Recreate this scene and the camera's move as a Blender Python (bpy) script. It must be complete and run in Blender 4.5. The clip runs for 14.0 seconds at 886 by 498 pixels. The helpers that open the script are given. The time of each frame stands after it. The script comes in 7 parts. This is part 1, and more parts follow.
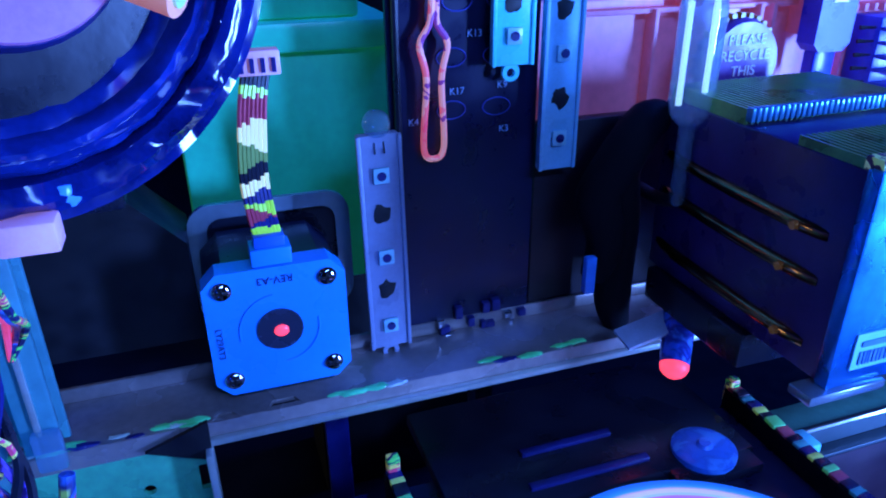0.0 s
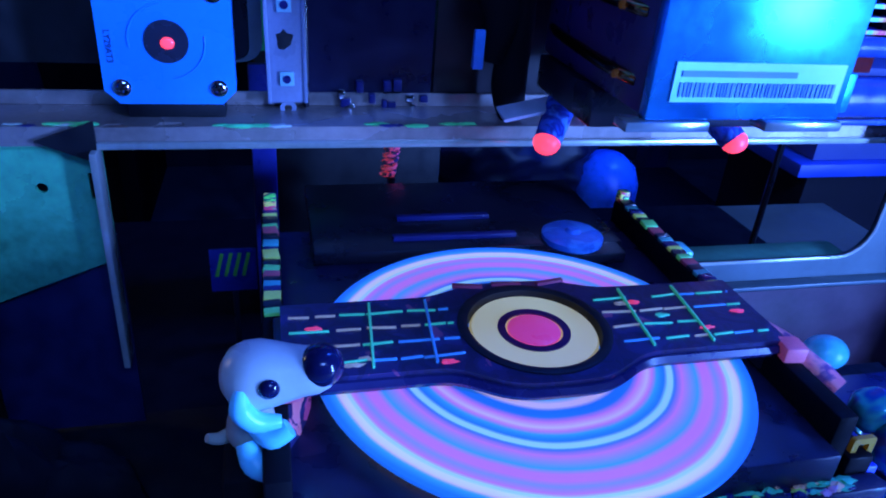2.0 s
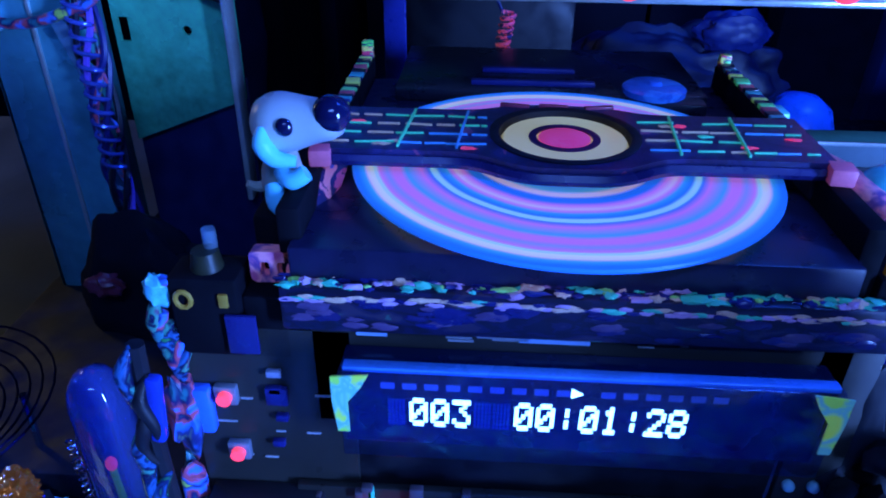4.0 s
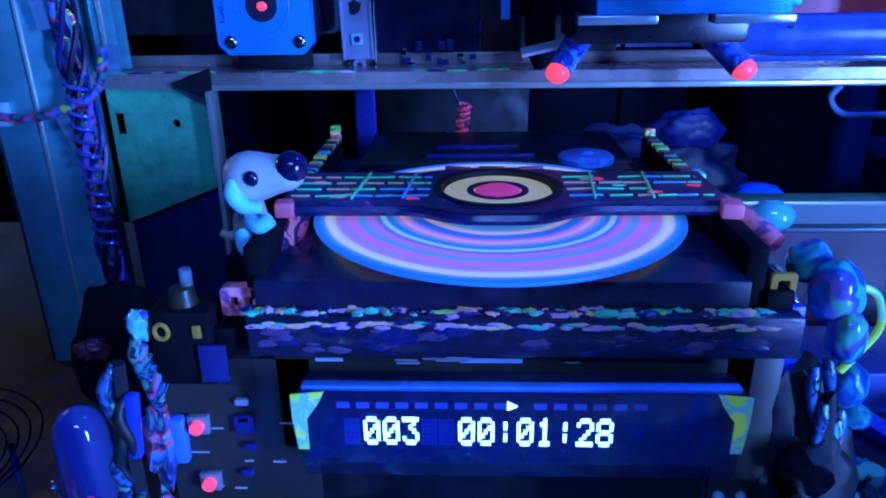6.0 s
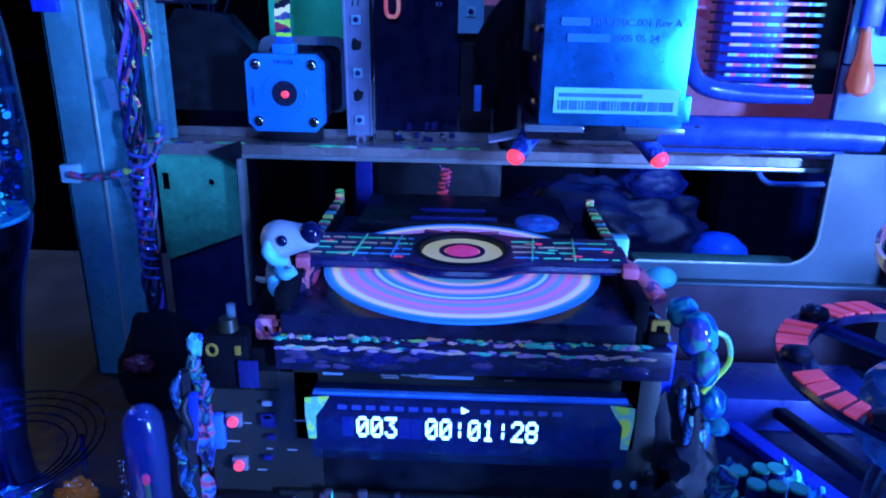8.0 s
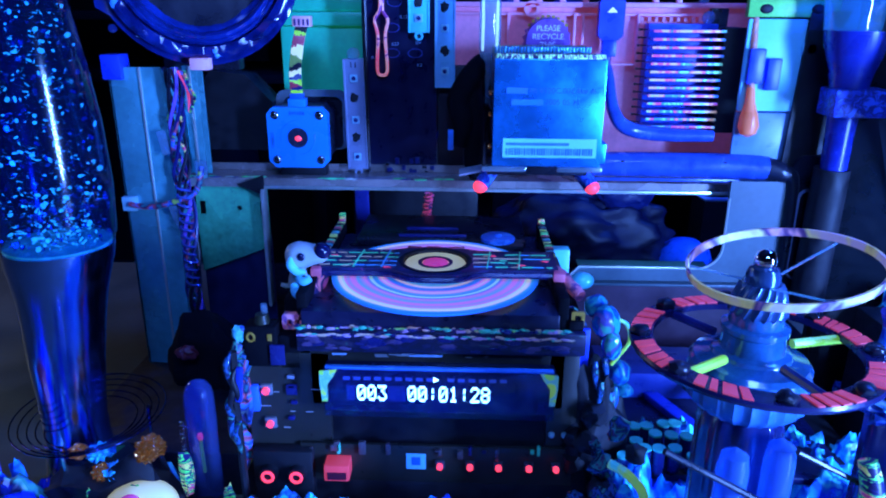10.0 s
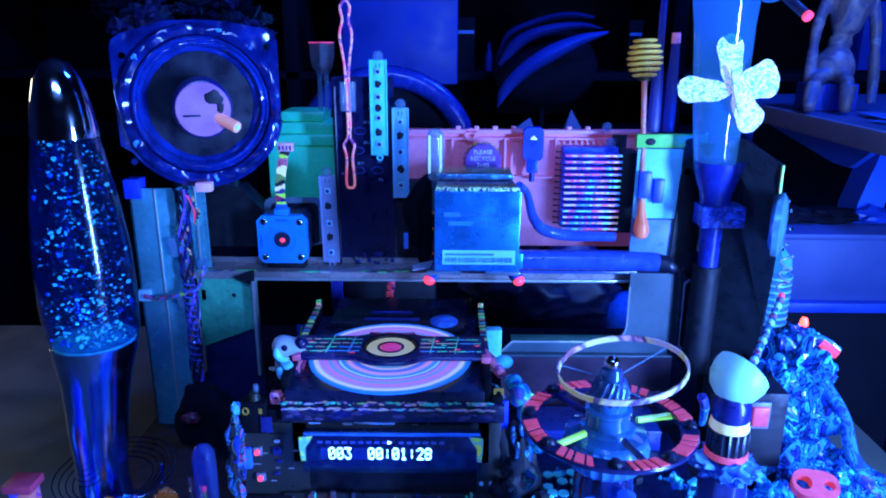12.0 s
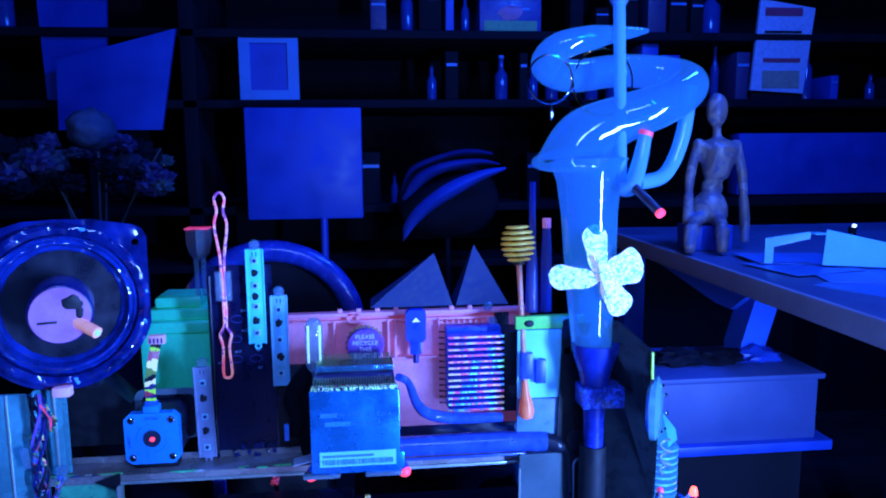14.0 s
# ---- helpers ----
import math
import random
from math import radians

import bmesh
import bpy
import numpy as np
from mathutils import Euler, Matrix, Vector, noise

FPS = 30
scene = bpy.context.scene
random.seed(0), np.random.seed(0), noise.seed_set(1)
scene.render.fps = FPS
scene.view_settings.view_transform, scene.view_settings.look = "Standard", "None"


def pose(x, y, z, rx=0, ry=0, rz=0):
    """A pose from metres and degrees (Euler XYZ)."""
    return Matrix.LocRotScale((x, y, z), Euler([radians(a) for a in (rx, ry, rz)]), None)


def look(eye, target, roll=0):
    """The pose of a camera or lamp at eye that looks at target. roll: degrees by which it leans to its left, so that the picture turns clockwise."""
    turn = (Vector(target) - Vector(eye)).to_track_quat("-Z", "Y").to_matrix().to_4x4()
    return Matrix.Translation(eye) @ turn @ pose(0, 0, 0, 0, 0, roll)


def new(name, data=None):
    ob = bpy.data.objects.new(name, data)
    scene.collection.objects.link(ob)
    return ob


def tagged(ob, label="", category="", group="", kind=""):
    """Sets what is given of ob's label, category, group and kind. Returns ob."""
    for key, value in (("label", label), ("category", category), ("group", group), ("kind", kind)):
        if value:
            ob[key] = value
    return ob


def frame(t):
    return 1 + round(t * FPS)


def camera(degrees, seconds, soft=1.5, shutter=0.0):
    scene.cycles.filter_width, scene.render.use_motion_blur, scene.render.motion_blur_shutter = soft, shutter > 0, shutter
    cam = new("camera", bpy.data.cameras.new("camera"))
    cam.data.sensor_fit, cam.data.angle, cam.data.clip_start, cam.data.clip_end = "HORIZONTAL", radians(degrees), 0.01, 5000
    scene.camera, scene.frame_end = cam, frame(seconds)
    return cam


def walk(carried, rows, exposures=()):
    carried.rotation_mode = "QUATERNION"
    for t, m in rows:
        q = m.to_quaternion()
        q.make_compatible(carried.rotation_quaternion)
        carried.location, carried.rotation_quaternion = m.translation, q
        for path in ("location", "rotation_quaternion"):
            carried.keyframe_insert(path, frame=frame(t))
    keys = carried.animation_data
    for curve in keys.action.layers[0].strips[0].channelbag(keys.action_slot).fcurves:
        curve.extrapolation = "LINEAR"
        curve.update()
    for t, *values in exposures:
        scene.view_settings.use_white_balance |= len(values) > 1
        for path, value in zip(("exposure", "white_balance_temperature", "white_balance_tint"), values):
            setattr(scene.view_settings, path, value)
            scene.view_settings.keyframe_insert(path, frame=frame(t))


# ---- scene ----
cam = camera(64.0, 14.0, soft=2.0)
PATH = [
    (0, (0.0028, 0.00775, 0.2797), (0.03195, 0.09325, 0.23685), -0.5),
    (0.5, (0.01475, -0.0052, 0.26845), (0.0438, 0.0801, 0.22505), -0.0),
    (1, (0.03, -0.0155, 0.2538), (0.05855, 0.06955, 0.20965), 0.4),
    (1.5, (0.04395, -0.03485, 0.2356), (0.06995, 0.05045, 0.19035), 2.4),
    (2, (0.0476, -0.0511, 0.2199), (0.07055, 0.03435, 0.17335), 4.7),
    (2.5, (0.06675, -0.06315, 0.2154), (0.07425, 0.023, 0.16525), 3.9),
    (3, (0.07645, -0.07145, 0.203), (0.0782, 0.01095, 0.14645), 4.6),
    (3.2, (0.07935, -0.0773, 0.19985), (0.07885, 0.00545, 0.14375), 3.9),
    (5.3, (0.10335, -0.10375, 0.17265), (0.0991, -0.01235, 0.1324), -1.1),
    (5.5, (0.1012, -0.10835, 0.1763), (0.0978, -0.0163, 0.1374), -0.7),
    (6, (0.10735, -0.1242, 0.17955), (0.10335, -0.03135, 0.14255), -0.9),
    (6.5, (0.11035, -0.1427, 0.19225), (0.1064, -0.0493, 0.1567), -0.3),
    (7, (0.1103, -0.16085, 0.19825), (0.10655, -0.06765, 0.16215), -0.6),
    (7.5, (0.1129, -0.1761, 0.2029), (0.1088, -0.083, 0.16665), -0.3),
    (8, (0.1163, -0.1946, 0.2148), (0.1135, -0.10025, 0.1818), 1.1),
    (8.5, (0.1203, -0.21325, 0.22595), (0.1177, -0.1183, 0.19465), 0.7),
    (10.8, (0.1451, -0.33355, 0.2773), (0.14195, -0.2392, 0.24425), 0.3),
    (11, (0.14875, -0.3443, 0.2856), (0.1462, -0.2498, 0.25295), 0.3),
    (11.5, (0.154, -0.36835, 0.3089), (0.1527, -0.27335, 0.27765), 0.3),
    (12, (0.15965, -0.38375, 0.3321), (0.15865, -0.28795, 0.30345), 0.2),
    (12.5, (0.16465, -0.3914, 0.34865), (0.16475, -0.29495, 0.32235), -0.1),
    (13, (0.1738, -0.38835, 0.3679), (0.17685, -0.2908, 0.3462), -0.4),
    (13.5, (0.1797, -0.38085, 0.38315), (0.1863, -0.2824, 0.36695), -0.4),
    (14, (0.1925, -0.36405, 0.39155), (0.2028, -0.2655, 0.37785), -0.5),
]
walk(cam, [(t, look(eye, target, roll)) for t, eye, target, roll in PATH], [(0, 0.05), (1, 0.2), (2, 0.0), (3, -0.25), (5.3, -0.2), (8.5, -0.1), (11, 0.0), (14, 0.05)])

# ---- light ----
world = bpy.data.worlds.new("night_room")
world.use_nodes = True
world.node_tree.nodes["Background"].inputs[0].default_value = (0.01, 0.03, 0.25, 1)
world.node_tree.nodes["Background"].inputs[1].default_value = 0.05
scene.world = world


def area(name, eye, target, power, colour, sx, sy):
    d = bpy.data.lights.new(name, "AREA")
    d.energy, d.color, d.shape, d.size, d.size_y = power, colour, "RECTANGLE", sx, sy
    ob = new(name, d)
    ob.matrix_world = look(eye, target)
    return ob


UV = (0.10, 0.26, 1.0)
area("black_light_tube", (0.74, -0.45, 0.17), (0.12, 0.16, 0.14), 31.0, UV, 0.08, 0.36)
# Fill light added above the front; no such lamp stands there
area("black_light_lamp", (0.25, -0.80, 0.95), (0.12, 0.12, 0.06), 10.0, UV, 0.50, 0.10)
# Unseen light added to lift the far side of the room
area("room_black_light", (1.0, 0.40, 1.40), (0.3, 1.6, 0.3), 32.0, (0.015, 0.10, 1.0), 0.5, 0.2)
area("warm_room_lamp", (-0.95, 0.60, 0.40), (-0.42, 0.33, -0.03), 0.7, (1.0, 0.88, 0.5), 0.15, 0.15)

# ---- materials ----
MATS = {}


def mat(name, base=(0.5, 0.5, 0.5), rough=0.5, metal=0.0, var=0.3, scale=90.0, bump=0.15, emit=None, power=0.0, coat=0.0, relief=0.0006):
    """Painted or bare surface with stains at one scale and grain at another."""
    if name in MATS:
        return MATS[name]
    m = bpy.data.materials.new(name)
    m.use_nodes = True
    nt = m.node_tree
    b = nt.nodes["Principled BSDF"]
    tc = nt.nodes.new("ShaderNodeTexCoord")
    n1, n2 = nt.nodes.new("ShaderNodeTexNoise"), nt.nodes.new("ShaderNodeTexNoise")
    n1.inputs["Scale"].default_value, n1.inputs["Detail"].default_value = scale, 5
    n2.inputs["Scale"].default_value, n2.inputs["Detail"].default_value = scale * 11, 3
    for n in (n1, n2):
        nt.links.new(tc.outputs["Object"], n.inputs["Vector"])
    add = nt.nodes.new("ShaderNodeMath")
    add.operation = "MULTIPLY_ADD"
    add.inputs[1].default_value = 0.35
    nt.links.new(n2.outputs["Fac"], add.inputs[0])
    nt.links.new(n1.outputs["Fac"], add.inputs[2])
    ramp = nt.nodes.new("ShaderNodeMapRange")
    ramp.inputs[1].default_value, ramp.inputs[2].default_value = 0.35, 1.0
    ramp.inputs[3].default_value, ramp.inputs[4].default_value = 1 - var, 1 + var * 0.6
    nt.links.new(add.outputs[0], ramp.inputs[0])
    mul = nt.nodes.new("ShaderNodeVectorMath")
    mul.operation = "SCALE"
    mul.inputs[0].default_value = base
    nt.links.new(ramp.outputs[0], mul.inputs["Scale"])
    nt.links.new(mul.outputs[0], b.inputs["Base Color"])
    rr = nt.nodes.new("ShaderNodeMapRange")
    rr.inputs[1].default_value, rr.inputs[2].default_value = 0.3, 0.75
    rr.inputs[3].default_value, rr.inputs[4].default_value = max(rough * 0.55, 0.02), min(rough * 1.15, 1)
    nt.links.new(n1.outputs["Fac"], rr.inputs[0])
    nt.links.new(rr.outputs[0], b.inputs["Roughness"])
    b.inputs["Metallic"].default_value = metal
    b.inputs["Coat Weight"].default_value = coat
    if bump:
        bp = nt.nodes.new("ShaderNodeBump")
        bp.inputs["Strength"].default_value, bp.inputs["Distance"].default_value = bump, relief
        nt.links.new(n1.outputs["Fac"] if relief > 0.002 else add.outputs[0], bp.inputs["Height"])
        nt.links.new(bp.outputs[0], b.inputs["Normal"])
    if relief > 0.002:
        n1.inputs["Detail"].default_value = 1.0
    if emit:
        b.inputs["Emission Color"].default_value = (*emit, 1)
        b.inputs["Emission Strength"].default_value = power
    MATS[name] = m
    return m


def daubs(name, colours, scale=160.0, rough=0.4, stretch=(1, 1, 1), glow=0.0, hard=True):
    """Brushed patches of fluorescent paint: each colour takes a band of a noise."""
    if name in MATS:
        return MATS[name]
    m = bpy.data.materials.new(name)
    m.use_nodes = True
    nt = m.node_tree
    b = nt.nodes["Principled BSDF"]
    tc = nt.nodes.new("ShaderNodeTexCoord")
    mp = nt.nodes.new("ShaderNodeMapping")
    mp.inputs["Scale"].default_value = stretch
    n = nt.nodes.new("ShaderNodeTexNoise")
    n.inputs["Scale"].default_value, n.inputs["Detail"].default_value, n.inputs["Distortion"].default_value = scale, 3, 0.6
    r = nt.nodes.new("ShaderNodeValToRGB")
    r.color_ramp.interpolation = "CONSTANT" if hard else "EASE"
    k = len(colours)
    while len(r.color_ramp.elements) < k:
        r.color_ramp.elements.new(0.5)
    for i, c in enumerate(colours):
        r.color_ramp.elements[i].position = 0.0 if i == 0 else 0.28 + 0.46 * i / k
        r.color_ramp.elements[i].color = (*c, 1)
    nt.links.new(tc.outputs["Object"], mp.inputs["Vector"])
    nt.links.new(mp.outputs[0], n.inputs["Vector"])
    nt.links.new(n.outputs["Fac"], r.inputs["Fac"])
    nt.links.new(r.outputs["Color"], b.inputs["Base Color"])
    if glow:
        nt.links.new(r.outputs["Color"], b.inputs["Emission Color"])
        b.inputs["Emission Strength"].default_value = glow
    bp = nt.nodes.new("ShaderNodeBump")
    bp.inputs["Strength"].default_value, bp.inputs["Distance"].default_value = 0.5, 0.0008
    nt.links.new(n.outputs["Fac"], bp.inputs["Height"])
    nt.links.new(bp.outputs[0], b.inputs["Normal"])
    b.inputs["Roughness"].default_value = rough
    MATS[name] = m
    return m


def glass(name, tint=(0.8, 0.9, 1.0), rough=0.03, gloss=1.0, body=0.0, glow=0.0):
    """Thin clear wall: it lets light pass, tinted, and mirrors at grazing angles; body adds a milky share."""
    if name in MATS:
        return MATS[name]
    m = bpy.data.materials.new(name)
    m.use_nodes = True
    nt = m.node_tree
    nt.nodes.remove(nt.nodes["Principled BSDF"])
    out = nt.nodes["Material Output"]
    t = nt.nodes.new("ShaderNodeBsdfTransparent")
    t.inputs[0].default_value = (*tint, 1)
    g = nt.nodes.new("ShaderNodeBsdfGlossy")
    g.inputs["Roughness"].default_value = rough
    d = nt.nodes.new("ShaderNodeBsdfTranslucent")
    d.inputs[0].default_value = (*tint, 1)
    d2 = nt.nodes.new("ShaderNodeBsdfDiffuse")
    d2.inputs[0].default_value = (*tint, 1)
    dd = nt.nodes.new("ShaderNodeMixShader")
    nt.links.new(d.outputs[0], dd.inputs[1])
    nt.links.new(d2.outputs[0], dd.inputs[2])
    milk = nt.nodes.new("ShaderNodeMixShader")
    milk.inputs[0].default_value = body
    nt.links.new(t.outputs[0], milk.inputs[1])
    nt.links.new(dd.outputs[0], milk.inputs[2])
    f = nt.nodes.new("ShaderNodeLayerWeight")
    f.inputs["Blend"].default_value = 0.5
    pw = nt.nodes.new("ShaderNodeMath")
    pw.operation = "POWER"
    pw.inputs[1].default_value = 3.5
    nt.links.new(f.outputs["Facing"], pw.inputs[0])
    mf = nt.nodes.new("ShaderNodeMath")
    mf.operation = "MULTIPLY_ADD"
    mf.inputs[1].default_value, mf.inputs[2].default_value = min(0.9 * gloss, 0.94), 0.05 * gloss
    nt.links.new(pw.outputs[0], mf.inputs[0])
    mix = nt.nodes.new("ShaderNodeMixShader")
    nt.links.new(mf.outputs[0], mix.inputs[0])
    nt.links.new(milk.outputs[0], mix.inputs[1])
    nt.links.new(g.outputs[0], mix.inputs[2])
    last = mix
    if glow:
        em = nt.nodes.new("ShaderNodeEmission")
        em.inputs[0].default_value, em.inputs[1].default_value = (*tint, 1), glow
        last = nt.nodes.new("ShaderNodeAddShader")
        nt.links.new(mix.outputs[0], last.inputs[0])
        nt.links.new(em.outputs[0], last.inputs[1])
    nt.links.new(last.outputs[0], out.inputs[0])
    MATS[name] = m
    return m


BLACK = mat("black_plastic", (0.012, 0.014, 0.03), 0.38, var=0.5, scale=50)
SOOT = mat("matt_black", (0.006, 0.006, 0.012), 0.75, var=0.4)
FELT = mat("black_felt", (0.006, 0.006, 0.010), 0.9, var=0.4)
FELT.node_tree.nodes["Principled BSDF"].inputs["Specular IOR Level"].default_value = 0.08
NAVY = mat("navy_plastic", (0.015, 0.02, 0.16), 0.4, var=0.5, scale=60)
STEEL = mat("zinc_sheet", (0.30, 0.40, 0.48), 0.3, 0.6, var=0.3, scale=30, bump=0.1)
DULL = mat("dull_zinc", (0.17, 0.13, 0.16), 0.36, 0.45, var=0.4, scale=35)
CHROME = mat("chrome", (0.6, 0.62, 0.7), 0.12, 1.0, var=0.1, bump=0.02)
# WHITE, PALE and BLUE carry the black light's blue in their base colours
WHITE = mat("white_plastic", (0.35, 0.72, 0.8), 0.4, var=0.12)
PALE = mat("pale_label", (0.25, 0.8, 0.95), 0.45, var=0.15, scale=30)
BLUE = mat("blue_lit_cover", (0.02, 0.31, 0.92), 0.38, var=0.15, scale=40, coat=0.3)
GREY = mat("grey_strip", (0.30, 0.34, 0.50), 0.4, var=0.25, scale=70)
CYAN = mat("cyan_strip", (0.12, 0.85, 0.95), 0.35, var=0.15, scale=70)
GREEN = mat("green_fluorescent_plastic", (0.04, 0.80, 0.42), 0.5, var=0.3, scale=25, emit=(0.01, 0.42, 0.22), power=0.10)
PINKP = mat("pink_fluorescent_plastic", (0.85, 0.30, 0.42), 0.5, var=0.35, scale=30, emit=(0.75, 0.18, 0.34), power=0.075)
PINK = mat("pink_fluorescent_paint", (1.0, 0.10, 0.20), 0.4, var=0.2, emit=(1.0, 0.06, 0.14), power=0.45)
HOT = mat("red_light", (1.0, 0.05, 0.1), 0.4, var=0.1, emit=(1.0, 0.06, 0.12), power=1.6)
ORANGE = mat("orange_paint", (1.0, 0.25, 0.1), 0.45, var=0.3, emit=(1.0, 0.16, 0.06), power=0.18)
LIME = mat("lime_paint", (0.55, 1.0, 0.08), 0.4, var=0.25, emit=(0.4, 1.0, 0.05), power=0.15)
CREAM = mat("cream_fluorescent_label", (0.95, 0.95, 0.45), 0.5, var=0.1, emit=(0.9, 0.8, 0.35), power=0.25)
CAMO = daubs("striped_fluorescent_paint", [(0.01, 0.01, 0.06), (0.02, 0.02, 0.12), (0.15, 0.9, 0.15), (0.02, 0.02, 0.08), (0.9, 0.9, 0.2), (0.9, 0.08, 0.2), (0.05, 0.6, 0.3)], 190, stretch=(0.5, 0.5, 1.6), glow=0.08)
GLUE = daubs("hot_glue", [(0.01, 0.02, 0.12), (0.03, 0.08, 0.5), (0.06, 0.3, 0.65), (0.02, 0.08, 0.45), (0.08, 0.5, 0.6), (0.15, 0.1, 0.5), (0.02, 0.05, 0.3)], 70, 0.06, hard=False)
DRIP = daubs("painted_drip", [(0.01, 0.015, 0.06), (0.03, 0.22, 0.08), (0.01, 0.02, 0.08), (0.03, 0.12, 0.3), (0.01, 0.01, 0.05), (0.06, 0.3, 0.22), (0.12, 0.05, 0.12)], 120, 0.12, hard=False)
ROCK = daubs("painted_rock", [(0.005, 0.01, 0.06), (0.015, 0.05, 0.4), (0.01, 0.015, 0.08), (0.04, 0.3, 0.8), (0.01, 0.03, 0.2), (0.1, 0.8, 0.85), (0.01, 0.03, 0.25)], 60, 0.15, stretch=(1.6, 1.6, 0.5), hard=False)
SPIRE = daubs("twisted_wire_paint", [(0.015, 0.02, 0.12), (0.03, 0.2, 0.25), (0.015, 0.02, 0.1), (0.5, 0.08, 0.12), (0.05, 0.2, 0.7), (0.02, 0.03, 0.15), (0.4, 0.6, 0.12)], 90, 0.3, glow=0.03, hard=False)
CLEAR = glass("clear_plastic", (0.6, 0.85, 1.0), gloss=1.3, body=0.25)
# the glow puts the inner LED's light into the glass walls
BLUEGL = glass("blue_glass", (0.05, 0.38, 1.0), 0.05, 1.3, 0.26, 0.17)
LAMPGL = glass("lamp_glass", (0.55, 0.75, 1.0), 0.12, 0.8)

# ---- building helpers, in millimetres ----
S = 0.001
ORIGIN = {}


def thing(name, at, label, category, group="", kind=""):
    ob = new(name)
    ob.empty_display_size = 0.005
    ob.location = Vector(at) * S
    ORIGIN[ob.name] = Vector(at) * S
    return tagged(ob, label, category, group, kind)


def mesh_of(name, bm, material, origin):
    bm.transform(Matrix.Translation(-origin) @ Matrix.Scale(S, 4))
    bmesh.ops.recalc_face_normals(bm, faces=bm.faces)
    me = bpy.data.meshes.new(name)
    bm.to_mesh(me)
    bm.free()
    for m in (material if isinstance(material, (list, tuple)) else [material]):
        me.materials.append(m)
    return me


def smooth(ob, angle=40):
    me = ob.data
    me.polygons.foreach_set("use_smooth", [True] * len(me.polygons))
    me.set_sharp_from_angle(angle=radians(angle))
    return ob


def part(name, bm, material, parent, label=""):
    org = ORIGIN[parent.name]
    ob = smooth(new(name, mesh_of(name, bm, material, org)))
    ob.parent = parent
    ORIGIN[ob.name] = org
    return tagged(ob, label)


def solo(name, bm, material, label, category, group="", kind=""):
    lo = [min(v.co[i] for v in bm.verts) for i in range(3)]
    hi = [max(v.co[i] for v in bm.verts) for i in range(3)]
    org = Vector(((lo[0] + hi[0]) / 2, (lo[1] + hi[1]) / 2, lo[2])) * S
    ob = smooth(new(name, mesh_of(name, bm, material, org)))
    ob.location = org
    ORIGIN[ob.name] = org
    return tagged(ob, label, category, group, kind)


def B():
    return bmesh.new()


def bx(bm, x0, x1, y0, y1, z0, z1, bev=0.0, turn=None, mi=0):
    r = bmesh.ops.create_cube(bm, size=1.0)
    vs = r["verts"]
    m = Matrix.Translation(((x0 + x1) / 2, (y0 + y1) / 2, (z0 + z1) / 2))
    if turn:
        m = m @ Euler([radians(a) for a in turn]).to_matrix().to_4x4()
    m = m @ Matrix.Diagonal((x1 - x0, y1 - y0, z1 - z0, 1))
    bmesh.ops.transform(bm, matrix=m, verts=vs)
    fs = {f for v in vs for f in v.link_faces}
    for f in fs:
        f.material_index = mi
    if bev:
        es = list({e for v in vs for e in v.link_edges})
        bmesh.ops.bevel(bm, geom=es, offset=bev, segments=2, affect="EDGES", profile=0.5, material=-1)
    return bm


def frame_of(d):
    d = Vector(d).normalized()
    up = Vector((0, 0, 1)) if abs(d.z) < 0.95 else Vector((0, 1, 0))
    s = d.cross(up).normalized()
    return s, s.cross(d).normalized()


def ring(bm, c, s, u, r, n):
    return [bm.verts.new(Vector(c) + s * (r * math.cos(2 * math.pi * i / n)) + u * (r * math.sin(2 * math.pi * i / n))) for i in range(n)]


def skin(bm, rings, closed=False, mi=0):
    n = len(rings[0])
    pairs = list(zip(rings, rings[1:])) + ([(rings[-1], rings[0])] if closed else [])
    for a, b in pairs:
        for i in range(n):
            f = bm.faces.new((a[i], a[(i + 1) % n], b[(i + 1) % n], b[i]))
            f.material_index = mi


def cap(bm, rg, mi=0):
    f = bm.faces.new(rg)
    f.material_index = mi


def cy(bm, p0, p1, r0, r1=None, n=24, mi=0):
    r1 = r0 if r1 is None else r1
    s, u = frame_of(Vector(p1) - Vector(p0))
    a, b = ring(bm, p0, s, u, r0, n), ring(bm, p1, s, u, r1, n)
    skin(bm, [a, b], mi=mi)
    cap(bm, a, mi), cap(bm, b, mi)
    return bm


def lathe(bm, base, axis, profile, n=32, closed=False, mi=0):
    """profile: pairs of radius and distance along axis from base."""
    d = Vector(axis).normalized()
    s, u = frame_of(d)
    rings = [ring(bm, Vector(base) + d * h, s, u, max(r, 0.02), n) for r, h in profile]
    skin(bm, rings, closed, mi)
    if not closed:
        cap(bm, rings[0], mi), cap(bm, rings[-1], mi)
    return bm


def spline(pts, k=8, loop=False):
    """Smooth line through points."""
    p = [Vector(q) for q in pts]
    out = []
    n = len(p)
    for i in range(n if loop else n - 1):
        a, b, c, d = (p[(i - 1) % n], p[i], p[(i + 1) % n], p[(i + 2) % n]) if loop else (p[max(i - 1, 0)], p[i], p[i + 1], p[min(i + 2, n - 1)])
        for j in range(k):
            t = j / k
            out.append(0.5 * ((2 * b) + (c - a) * t + (2 * a - 5 * b + 4 * c - d) * t * t + (3 * b - a - 3 * c + d) * t ** 3))
    return out if loop else out + [p[-1]]


